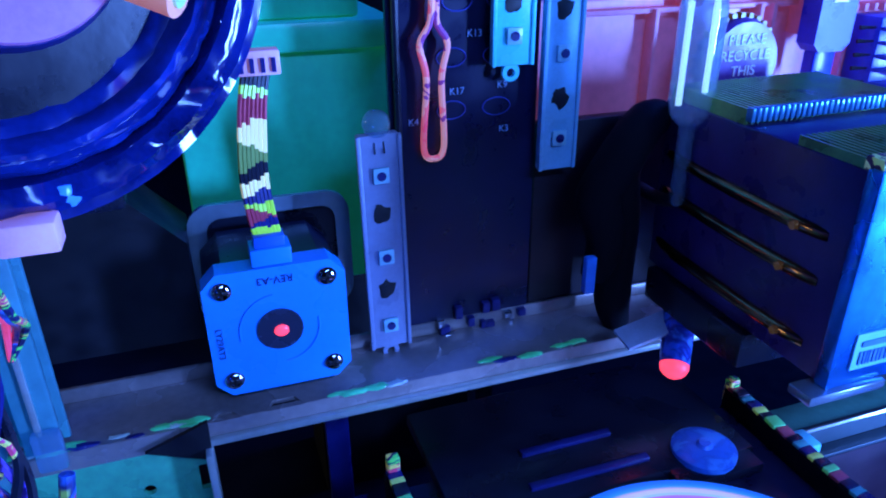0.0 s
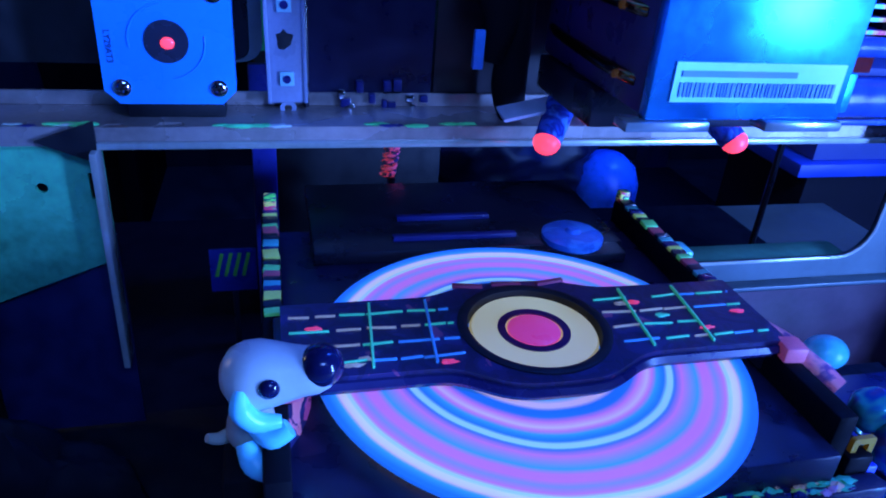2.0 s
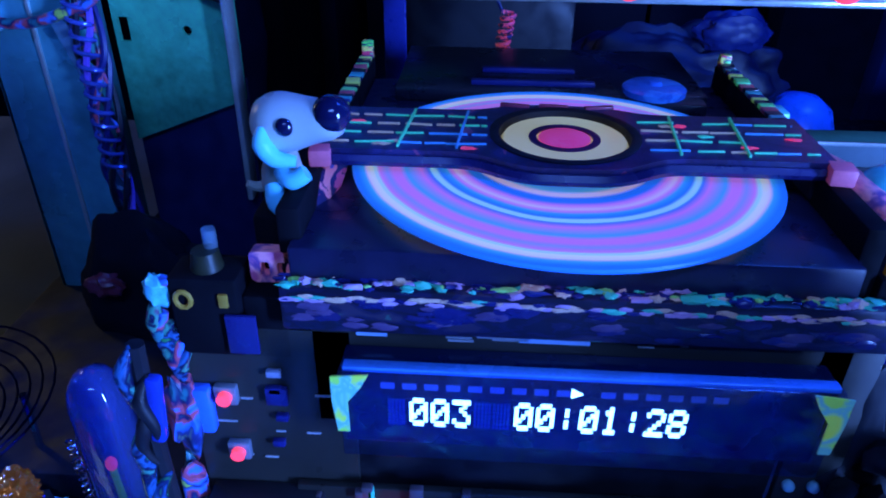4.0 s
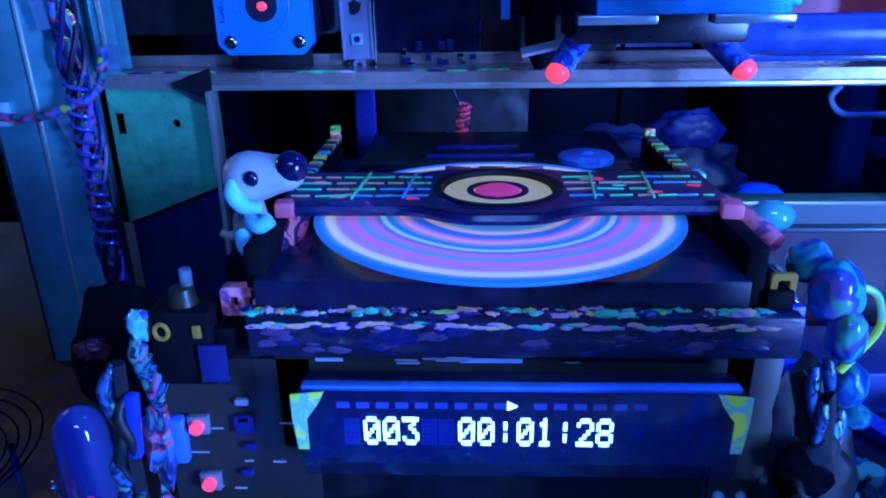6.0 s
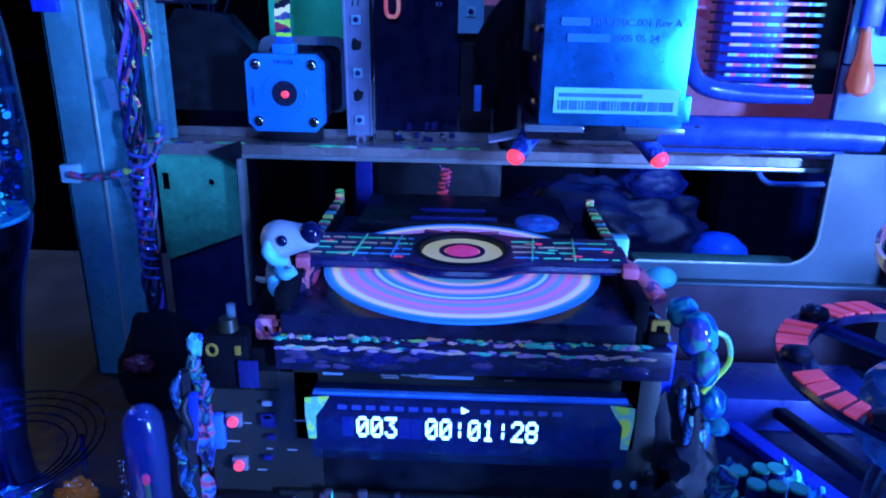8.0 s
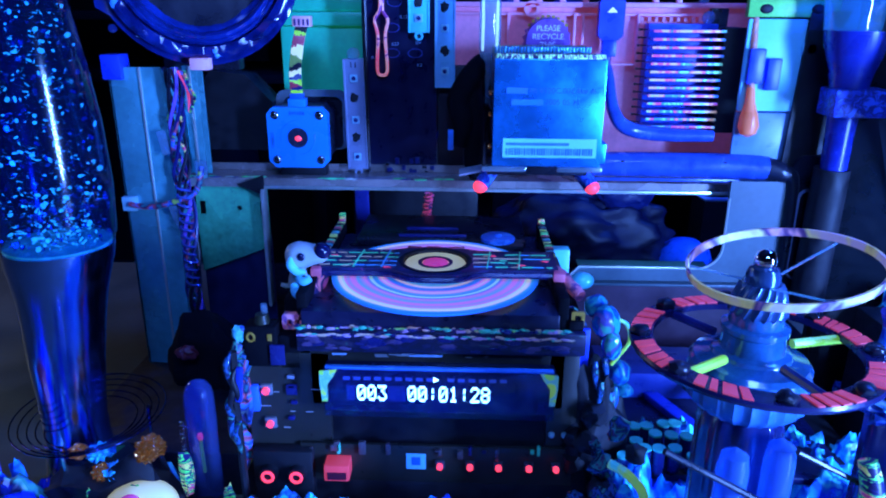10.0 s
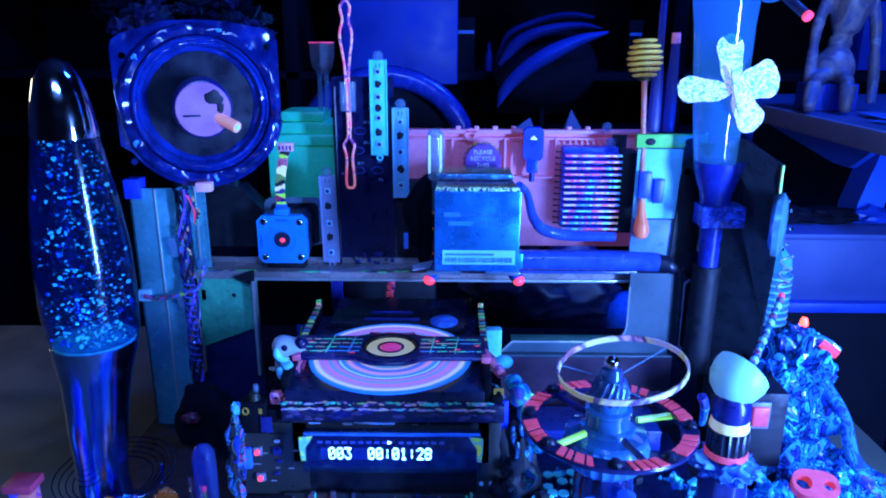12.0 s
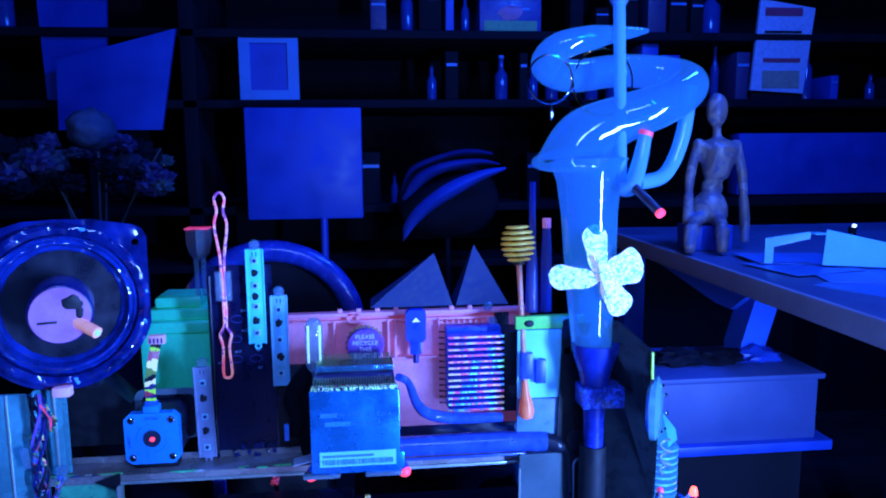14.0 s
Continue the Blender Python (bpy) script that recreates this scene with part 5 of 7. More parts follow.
part("gasket", wrapped(lathe(B(), (-28, 152, 280), (0, -1, 0), [(58, 0), (58, 4), (55, 6), (51, 5), (50, 0)], 120, True)), SB, sp)
part("surround", wrapped(lathe(B(), (-28, 152, 280), (0, -1, 0), [(50.5, -1), (49.5, 3), (48, 4.2), (46.8, 2.6), (45.8, 3.8), (44.4, 4.2), (43, 2), (42, -2)], 120, True)), DARKB, sp)
part("cone", wrapped(lathe(B(), (-28, 152, 280), (0, 1, 0), [(43, 1), (40, 2.6), (38.5, 5.6), (35, 6.2), (33, 9.8), (29, 11.2), (26, 16), (20, 24), (20, 26), (27, 18), (37, 9), (44, 3)], 64, True)), DARKB, sp)
part("basket", tilted(lathe(B(), (-28, 157, 280), (0, 1, 0), [(50, 0), (44, 16), (30, 30), (30, 46), (3, 46), (3, 30), (20, 27)], 40)), BLACK, sp)
part("dust_cap", tilted(lathe(B(), (-28, 172, 280), (0, -1, 0), [(21, 0), (21, 50), (19.5, 54), (14, 56), (1, 56.5)], 40)), NAVY, sp)
part("cap_face", tilted(lathe(B(), (-28, 116.2, 280), (0, -1, 0), [(19, 0), (18.5, 0.8), (1, 1.2)], 40)), mat("pink_cap_face", (0.50, 0.20, 0.42), 0.5, var=0.35, scale=60, emit=(0.5, 0.12, 0.4), power=0.08), sp)
part("cap_hole", tilted(lump(B(), (-20, 115, 288), 6, (1.2, 0.15, 0.8), 0.4, 1, 2, 2)), SOOT, sp)
part("cap_hole", tilted(lump(B(), (-16, 115, 281), 3, (0.8, 0.15, 1.4), 0.4, 1, 5, 2)), SOOT, sp)
part("cap_hole", tilted(bx(B(), -42, -30, 114.6, 115.4, 275, 276.6, 0.3)), SOOT, sp)
part("plug_rod", tilted(cy(B(), (-18, 118, 274), (-6, 105, 268), 4.0, n=18)), mat("peach_rod", (1.0, 0.5, 0.35), 0.4, emit=(1.0, 0.35, 0.2), power=0.3), sp)
part("plug_bore", tilted(cy(B(), (-6.2, 105.2, 268.1), (-5.6, 104.6, 267.8), 2.2, n=14)), mat("pale_bore", (0.5, 0.9, 0.7), 0.5, emit=(0.3, 0.7, 0.4), power=0.3), sp)
for i in range(16):
    a = i * 2 * math.pi / 16 + 0.1
    part("glue_bead", tilted(lump(B(), (-28 + 55 * math.cos(a), 147, 280 + 55 * math.sin(a)), 2.2, (1.2, 0.4, 1.2), 0.5, 1, i, 2)), SB if i % 3 else mat("glue_blue", (0.08, 0.35, 0.9), 0.15), sp)
part("connector", bx(B(), -35, -23, 140, 148, 216, 223, 0.8), mat("pink_plug"), sp, "pale pink plug under the rim")
part("mount", bx(B(), -62, -12, 166, 178, 214, 232, 1.5), BLACK, sp)

sp.location += Vector((-0.008, 0.028, -0.003))
sp.scale = (1.03, 1.03, 1.05)

# ---- metal column with cables ----
co = thing("metal_column", (-70, 185, 0), "upright zinc channel carrying the loudspeaker", "column")
CZ = mat("column_zinc", (0.12, 0.46, 0.52), 0.32, 0.3, var=0.55, scale=18)
part("web", bx(B(), -101, -66, 176, 179, -30, 214, 0.8), CZ, co)
part("flange", bx(B(), -101, -98.5, 176, 205, -30, 214, 0.8), CZ, co)
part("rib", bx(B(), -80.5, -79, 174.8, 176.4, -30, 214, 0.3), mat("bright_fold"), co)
part("inner_wall", bx(B(), -68, -66, 179, 204, -30, 212, 0.6), CZ, co)
part("channel_back", bx(B(), -66, -49, 203.8, 206, 138, 214, 0.5), CZ, co)
part("front_flange", bx(B(), -59, -49, 194, 196.5, 141, 214, 0.6), CZ, co, "bright inner flange of the channel")
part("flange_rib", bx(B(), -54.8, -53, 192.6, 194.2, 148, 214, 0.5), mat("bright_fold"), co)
part("clear_clip", bx(B(), -56, -48, 190, 194, 137, 150, 1.2), CLEAR, co)
part("collar", bx(B(), -103, -90, 172, 186, 206, 222, 1), mat("royal_blue"), co)
part("cable_tie", bx(B(), -102, -92, 172, 178, 118, 128, 0.8), WHITE, co)
cb = thing("cable_bundle", (-50, 180, 20), "twisted painted wires running down the column", "cables")
random.seed(31)
for k in range(6):
    pts = []
    for i in range(16):
        z = 214 - i * 11.5
        pts.append((-57.5 + (3.2 + 0.5 * k) * math.sin(i * 0.9 + k * 1.3) + random.uniform(-1.2, 1.2), 172 + 4 * math.cos(i * 0.9 + k * 1.3), z))
    part("wire", tube(B(), spline(pts, 4), 1.3, 6), random.choice((SPIRE, BLACK, NAVY, mat("violet_wire", (0.25, 0.12, 0.7), 0.25, var=0.5))), cb)
part("clear_tag", bx(B(), -66, -60, 170, 171.2, 100, 124, 0.3, (0, -18, 0)), CLEAR, cb)
part("clear_tag", bx(B(), -70, -64, 170, 171.2, 158, 174, 0.3, (0, -10, 0)), CLEAR, cb)
part("coil", tube(B(), [(-57 + 4.2 * math.cos(a * 0.55), 168 + 3 * math.sin(a * 0.55), 140 - a * 0.5) for a in range(150)], 0.9, 6), mat("coil_blue", (0.08, 0.12, 0.5), 0.15, 0.3, var=0.6), cb)
part("wire", tube(B(), spline([(-96, 171, 123), (-80, 170, 122), (-62, 168, 127), (-48, 168, 134), (-44, 172, 150)], 6), 2.0, 8), SPIRE, cb)
for i in range(7):
    part("curl", tube(B(), [(-58 + 5 * math.cos(a * 0.6), 170 + 2 * math.sin(a * 0.3), 60 + i * 20 + 6 * math.sin(a * 0.6)) for a in range(9)], 0.9, 6), random.choice((SPIRE, CLEAR, CAMO)), cb)
for k in range(3):
    part("lead", tube(B(), spline([(-44 + k * 2, 150, 214), (-43 + k, 158, 204), (-46 + k * 2, 168, 196), (-48, 172, 186)], 5), 0.9, 6), (PINK, SPIRE, CAMO)[k], cb)

# black lumps added where the column's foot is lost in the dark
dc = thing("black_cloth", (-46, 150, 0), "black lumps added to fill the dark void at the column foot", "cloth")
part("fold", lump(B(), (-46, 152, 14), 34, (0.8, 0.4, 1.1), 0.2, 1.0, 14, 4), FELT, dc)
part("fold", lump(B(), (-22, 150, 8), 24, (0.9, 0.5, 1.2), 0.2, 1.0, 19, 4), FELT, dc)
part("red_scrap", lump(B(), (-52, 132, 32), 6, (1.2, 0.6, 0.8), 0.5, 1.4, 23, 3), mat("dim_red", (0.16, 0.02, 0.03), 0.5), dc)

# ---- glitter lamp ----
lx, ly = -88, 70
gm = thing("glitter_lamp", (lx, ly, 0), "tall chrome-capped glitter lamp full of sparkling blue flakes", "glitter lamp")
bm = lathe(B(), (lx, ly, 0), (0, 0, 1), [(23, -30), (22, -22), (18.5, 0), (17.5, 20), (18.5, 38), (20.5, 62), (22, 84), (24, 102), (28, 122), (28.5, 129)], 48)
for vv in bm.verts:
    vv.co.x += float(np.interp(vv.co.z, [-30, 20, 60, 100, 128], [-9, -9, -7, -3, 0]))
part("base", bm, mat("blue_chrome", (0.25, 0.42, 0.95), 0.2, 1.0, var=0.1, bump=0.02), gm)
part("glass", lathe(B(), (lx, ly, 0), (0, 0, 1), [(27.5, 128.5), (30, 134), (31.5, 160), (30.5, 195), (26, 235), (20, 271)], 48), LAMPGL, gm)
part("liquid", lathe(B(), (lx, ly, 0), (0, 0, 1), [(26.5, 130), (29, 135), (30.4, 160), (29.4, 195), (25, 235), (19, 270)], 48), glass("blue_liquid", (0.14, 0.42, 0.9), 0.05, 0.3, 0.025), gm)
part("cap", lathe(B(), (lx, ly, 0), (0, 0, 1), [(20.3, 270), (20.3, 273), (18, 290), (14, 306), (8, 316), (2, 319)], 40), CHROME, gm)
# teal emission paints the bright glitter at the bottom of the lamp
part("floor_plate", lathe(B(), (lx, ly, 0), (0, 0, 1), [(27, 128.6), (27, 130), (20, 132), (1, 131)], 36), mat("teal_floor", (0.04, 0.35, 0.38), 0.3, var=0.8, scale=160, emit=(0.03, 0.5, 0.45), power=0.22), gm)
random.seed(40)
bm = B()
for i in range(1300):
    z = 132.5 + 136 * random.random() ** 1.9
    rm = float(np.interp(z, [132, 160, 195, 235, 270], [26, 29, 28, 23.5, 17.5]))
    a, r = random.uniform(0, 2 * math.pi), rm * math.sqrt(random.random())
    c = Vector((lx + r * math.cos(a), ly + r * math.sin(a), z))
    e = Euler((random.gauss(0, 0.6), random.gauss(0, 0.6), random.uniform(0, 6.3))).to_matrix()
    s = random.choice((0.5, 0.6, 0.8, 1.0, 1.3, 1.8))
    q = [bm.verts.new(c + e @ Vector((s * math.cos(h * 1.047), s * 0.8 * math.sin(h * 1.047), 0))) for h in range(6)]
    f = bm.faces.new(q)
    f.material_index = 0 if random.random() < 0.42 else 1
# the brighter flakes emit light in place of real sparkle
fk = part("glitter", bm, [mat("sparkle_flake", (0.3, 0.75, 0.95), 0.2, 0.7, var=0.1, bump=0, emit=(0.10, 0.75, 0.95), power=1.7), mat("blue_flake", (0.05, 0.3, 0.8), 0.25, 0.8, var=0.1, bump=0)], gm)
tagged(fk, kind="stuff")
st = thing("wire_stand", (lx, ly, 0), "coiled steel wire rings round the foot of the lamp", "wire coil")
for i in range(5):
    r = 25 + i * 4.2
    part("ring", tube(B(), [(lx + 3 + r * math.cos(a * math.pi / 18), ly - 4 + r * math.sin(a * math.pi / 18), 20 + i * 1.6 + 2 * math.sin(a * math.pi / 18)) for a in range(36)], 0.45, 6, True), mat("blue_wire", (0.12, 0.16, 0.4), 0.15, 1.0), st)
part("stand_leg", cy(B(), (lx + 30, ly + 8, -30), (lx + 32, ly + 8, 24), 1.2, n=8), CHROME, st)
part("stand_leg", cy(B(), (lx - 28, ly + 8, -30), (lx - 30, ly + 8, 24), 1.2, n=8), CHROME, st)
part("stand_leg", cy(B(), (lx + 3, ly - 34, -30), (lx + 3, ly - 36, 24), 1.2, n=8), CHROME, st)

# glass vial in front
vi = thing("glass_vial", (-17, 58, -30), "upright clear test tube with small parts inside", "test tube")
part("glass", lathe(B(), (-16, 58, 0), (0, 0, 1), [(8.6, -30), (8.6, 42), (7.6, 48), (5, 52), (0.5, 54)], 28), glass("vial_glass", (0.22, 0.36, 1.0), 0.03, 1.3, 0.22), vi)
part("spring", tube(B(), [(-26 + 1.2 * math.cos(a), 54 + 1.2 * math.sin(a), -12 + a * 0.42) for a in np.arange(0, 100, 0.6)], 0.4, 5), CHROME, vi)
part("pink_tip", ball(B(), (-17, 56, 18), 1.8, (1, 1, 1.5), 10), HOT, vi)
part("filament", cy(B(), (-16.5, 56, -6), (-17, 56, 17), 1.1, n=8), LIME, vi)
part("wire", cy(B(), (-15, 57, -29), (-16.5, 56, -6), 0.5, n=6), CHROME, vi)

# ---- glass horn in a black cup ----
hn = thing("glass_horn", (367, 172, 150), "blue-lit blown glass horn with a coiled tail in a black socket", "glass horn")
part("socket", lathe(B(), (369, 168, 150), (0, 0, 1), [(8, 4), (8.4, 30), (9.5, 48), (13, 66), (18.5, 84), (19.5, 90), (17.5, 90), (12, 70)], 32), mat("core_blue", (0.012, 0.03, 0.32), 0.35, var=0.5, scale=60), hn, "dark blue funnel")
part("post", cy(B(), (369, 171, 60), (369, 169, 155), 11, n=18), SOOT, hn)
part("strap", bx(B(), 356, 390, 155, 178, 189, 206, 1.5), daubs("strap_blue", [(0.02, 0.03, 0.3), (0.03, 0.08, 0.6), (0.02, 0.02, 0.2), (0.05, 0.15, 0.8)], 200, 0.3, hard=False), hn)
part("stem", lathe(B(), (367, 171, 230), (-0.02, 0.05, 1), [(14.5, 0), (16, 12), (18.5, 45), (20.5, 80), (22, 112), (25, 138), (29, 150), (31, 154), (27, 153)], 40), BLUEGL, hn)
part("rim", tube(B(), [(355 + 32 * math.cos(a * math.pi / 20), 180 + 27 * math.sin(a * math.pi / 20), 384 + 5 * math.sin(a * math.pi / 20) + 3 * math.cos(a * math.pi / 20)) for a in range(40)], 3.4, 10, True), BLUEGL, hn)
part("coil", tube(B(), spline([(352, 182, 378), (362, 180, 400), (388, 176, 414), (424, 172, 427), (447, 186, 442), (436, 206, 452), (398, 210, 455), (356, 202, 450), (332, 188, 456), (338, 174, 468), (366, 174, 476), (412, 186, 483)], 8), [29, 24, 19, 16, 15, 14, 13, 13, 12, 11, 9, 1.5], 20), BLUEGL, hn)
part("rod", cy(B(), (384, 160, 362), (382, 172, 540), 4.6, n=14), glass("rod_glass", (0.3, 0.75, 1.0), 0.05, 1.0, 0.6), hn)
part("bead", ball(B(), (383, 171, 506), 8, (1, 1, 1.2), 14), CLEAR, hn)
part("holder", tube(B(), spline([(402, 160, 402), (396, 156, 380), (388, 150, 364), (380, 152, 362)], 6), [5, 6, 7, 5], 12), glass("rod_glass"), hn)
part("holder_lip", cy(B(), (402, 160, 402), (403, 160, 405), 5.4, n=14), PINK, hn)
part("stick", cy(B(), (388, 150, 366), (398, 120, 347), 3.4, n=12), mat("dark_stick", (0.05, 0.05, 0.12), 0.25), hn)
part("stick_end", cy(B(), (398, 120, 347), (398.7, 118, 345.7), 3.6, n=12), HOT, hn)
part("side_tube", tube(B(), spline([(448, 186, 440), (440, 180, 400), (425, 175, 372), (402, 170, 366)], 6), 6, 10), glass("rod_glass"), hn)
er = thing("hoop_ring", (330, 172, 420), "thin silver hoop with a drop hanging on the glass coil", "hoop")
part("hoop", tube(B(), [(330 + 18 * math.cos(a * math.pi / 18), 168 + 4 * math.cos(a * math.pi / 18), 444 + 18 * math.sin(a * math.pi / 18)) for a in range(36)], 0.8, 6, True), CHROME, er)
part("drop", lathe(B(), (331, 168, 414), (0, 0, 1), [(0.5, 0), (2, 3), (0.6, 12)], 10), CHROME, er)
e2 = thing("hoop_ring", (380, 178, 420), "thin copper hoop hanging behind the glass coil", "hoop")
part("hoop", tube(B(), [(378 + 24 * math.cos(a * math.pi / 18), 190, 444 + 26 * math.sin(a * math.pi / 18)) for a in range(36)], 0.8, 6, True), mat("copper"), e2)

bf = thing("butterfly", (368, 146, 262), "iridescent white plastic butterfly clipped to the glass stem", "butterfly ornament")
WING = daubs("wing_film", [(0.75, 0.9, 0.95), (0.95, 0.8, 0.85), (0.12, 0.5, 0.7), (0.8, 0.95, 0.9), (0.95, 0.82, 0.9), (0.15, 0.6, 0.7)], 220, 0.25, glow=0.3, hard=False)


def wing(a0, length, width):
    bm = B()
    pts = []
    for i in range(22):
        t = i / 21
        u = t ** 1.5
        w = width * (1 - (2 * u - 1) ** 2) ** 0.5 * (1 + 0.12 * math.sin(9 * t)) if 0 < i < 21 else 0
        pts.append((t * length, w))
    loop = pts + [(x, -w * 0.75) for x, w in pts[-2:0:-1]]
    sheet(bm, loop, -0.5, 0.5)
    m = Matrix.Translation((366, 147, 295)) @ Matrix.Rotation(radians(-a0), 4, "Y") @ Matrix.Rotation(radians(14), 4, "Z")
    bmesh.ops.transform(bm, matrix=m, verts=bm.verts)
    return bm


for a0, ln_, wd in ((176, 40, 11), (94, 42, 11), (14, 38, 16), (-54, 38, 12)):
    part("wing", wing(a0, ln_, wd), WING, bf)
part("body", tube(B(), [(362, 145, 312), (366, 144, 296), (372, 145, 276)], [1.5, 3, 1.2], 8), WING, bf)
part("clip", cy(B(), (366, 147, 295), (366, 154, 295), 3, n=10), CLEAR, bf)

# side board next to the horn
sb = thing("side_board", (398, 140, -30), "dark circuit board standing on edge with a lime painted rim", "circuit board")
bm = B()
v = [bm.verts.new(p) for p in ((378, 184, -30), (420, 176, -30), (422, 172, 100), (414, 150, 170), (395, 116, 212), (394, 116, 246), (384, 160, 258), (376, 184, 258))]
f = bm.faces.new(v)
ex = bmesh.ops.extrude_face_region(bm, geom=[f])
bmesh.ops.translate(bm, vec=(2.5, 2, 0), verts=[g for g in ex["geom"] if isinstance(g, bmesh.types.BMVert)])
part("board", bm, mat("board_black", (0.012, 0.016, 0.022), 0.4, var=0.4), sb)
part("rim_paint", tube(B(), [(394.5, 115, 246), (394.5, 115, 232), (395, 115.5, 226)], 1.1, 6), LIME, sb)
part("rim_paint", tube(B(), [(396, 117, 216), (397, 118, 206)], 1.0, 6), LIME, sb)
part("red_dot", ball(B(), (396, 120, 198), 3, n=12), HOT, sb)
part("rear_foot", bx(B(), 380, 424, 176, 190, -30, 61, 1), SOOT, sb)
part("rear_sheet", sheet(B(), [(344, 140), (384, 140), (384, 252), (348, 250)], 187.5, 189.4), SOOT, sb, "matt black sheet behind the socket")
fa = thing("round_fan", (404, 118, 180), "round aluminium fan seen edge-on on the side board", "fan")
part("drum", lathe(B(), (397, 128, 200), (1, -0.5, 0), [(20, 0), (24, 3), (24, 7), (19, 10), (8, 11)], 36), mat("cyan_metal", (0.25, 0.65, 0.8), 0.25, 0.6), fa)
for k in range(8):
    a = k * math.pi / 4
    part("bolt", ball(B(), (406, 123 + 9 * math.cos(a), 200 + 18 * math.sin(a)), 1.5, n=8), CHROME, fa)
part("curl", tube(B(), [(408 + 4 * math.cos(a * 0.5), 118 + 3 * math.sin(a * 0.5), 178 - a * 0.8) for a in range(34)], 1.0, 6), GREY, fa)

# ---- wheel on a black can ----
wh = thing("wheel_turntable", (249, -28, -30), "pink and black painted wheel turning on a dark fluted can", "wheel")
bm = B()
n = 40
prof = [(16, -30), (16, 88), (15, 94), (14, 98)]
rings = [[bm.verts.new((249 + (r + (1.5 if i % 4 < 2 else 0)) * math.cos(2 * math.pi * i / n), -28 + (r + (1.5 if i % 4 < 2 else 0)) * math.sin(2 * math.pi * i / n), z)) for i in range(n)] for r, z in prof]
skin(bm, rings)
cap(bm, rings[0]), cap(bm, rings[-1])
part("can", bm, mat("black_can", (0.02, 0.03, 0.14), 0.2, var=0.4, coat=0.5), wh)
bm = B()
n = 72
rings = [[bm.verts.new((249 + (r + (0.9 if i % 3 == 0 else 0)) * math.cos(2 * math.pi * i / n), -28 + (r + (0.9 if i % 3 == 0 else 0)) * math.sin(2 * math.pi * i / n), z)) for i in range(n)] for r, z in ((18, 98), (23, 103), (23.5, 112), (21, 116))]
skin(bm, rings)
cap(bm, rings[0]), cap(bm, rings[-1])
part("gear", bm, mat("gear_blue", (0.05, 0.2, 0.5), 0.3, var=0.3), wh)
HUBP = mat("hub_plastic", (0.03, 0.16, 0.38), 0.15, var=0.6, scale=60, bump=0.3, coat=0.8)
part("hub", lathe(B(), (249, -28, 116), (0, 0, 1), [(22, 0), (23.5, 2), (22, 4), (15.5, 5.5), (15, 7), (12.5, 8), (12, 15), (13, 16), (13, 18), (10.5, 19), (10, 27), (8, 29)], 40), HUBP, wh)
bm = B()
n = 54
rings = [[bm.verts.new((249 + (r + (0.9 if i % 3 == 0 else 0)) * math.cos(2 * math.pi * (i + tw) / n), -28 + (r + (0.9 if i % 3 == 0 else 0)) * math.sin(2 * math.pi * (i + tw) / n), z)) for i in range(n)] for r, z, tw in ((9, 138, 0), (10.5, 140, 0.5), (9.8, 145, 2), (8.2, 150, 3.5), (7, 152, 4))]
skin(bm, rings)
cap(bm, rings[0]), cap(bm, rings[-1])
part("pinion", bm, mat("ridge_dark", (0.05, 0.12, 0.28), 0.22, 0.5), wh, "dark bevelled pinion")
part("collar", lathe(B(), (249, -28, 150), (0, 0, 1), [(6.5, 0), (6.5, 5), (5.4, 8), (3, 9)], 24), mat("ridge_dark"), wh)
part("ball", ball(B(), (249, -28, 161), 4.4, n=18), CHROME, wh)
part("rim", lathe(B(), (249, -30, 124), (0, 0, 1), [(39, 0), (48, 0), (48.6, 1.4), (48, 2.6), (39, 2.6)], 72, True), mat("rim_black", (0.015, 0.015, 0.08), 0.3), wh)
random.seed(17)
for k in range(8):
    a0 = k * math.pi / 4 + random.uniform(-0.1, 0.1)
    span = random.uniform(0.35, 0.52)
    mat("rim_salmon", (0.95, 0.12, 0.16), 0.5, var=0.45, scale=160, emit=(0.9, 0.08, 0.12), power=0.28)
    a = a0
    while a < a0 + span:
        w = random.uniform(0.05, 0.12)
        bm = B()
        A = [a + w * i / 3 for i in range(4)]
        lo = [bm.verts.new((249 + 39.8 * math.cos(q), -30 + 39.8 * math.sin(q), 127.2)) for q in A]
        hi = [bm.verts.new((249 + 47.8 * math.cos(q + 0.05), -30 + 47.8 * math.sin(q + 0.05), 127.2)) for q in A]
        for i in range(3):
            bm.faces.new((lo[i], lo[i + 1], hi[i + 1], hi[i]))
        ex = bmesh.ops.extrude_face_region(bm, geom=list(bm.faces))
        bmesh.ops.translate(bm, vec=(0, 0, -0.7), verts=[g for g in ex["geom"] if isinstance(g, bmesh.types.BMVert)])
        part("rim_bar", bm, mat("rim_salmon"), wh)
        a += w + random.uniform(0.015, 0.05)
    part("rim_knob", lump(B(), (249 + 44 * math.cos(a0 - 0.14), -30 + 44 * math.sin(a0 - 0.14), 128), 4, (1, 1, 0.7), 0.3, 1, k, 2), BLACK, wh)
for a, m in ((0.25, LIME), (2.2, NAVY), (3.75, LIME), (5.0, NAVY), (1.2, NAVY)):
    d = Vector((math.cos(a), math.sin(a), 0))
    part("spoke", tube(B(), [tuple(Vector((249, -29, 124)) + d * r) for r in (18, 30, 43)], 2.0, 8), m, wh)
bm = lathe(B(), (0, 0, 0), (0, 0, 1), [(33.6, -1.6), (34.6, -1.6), (34.8, 1.6), (33.8, 1.6)], 72, True)
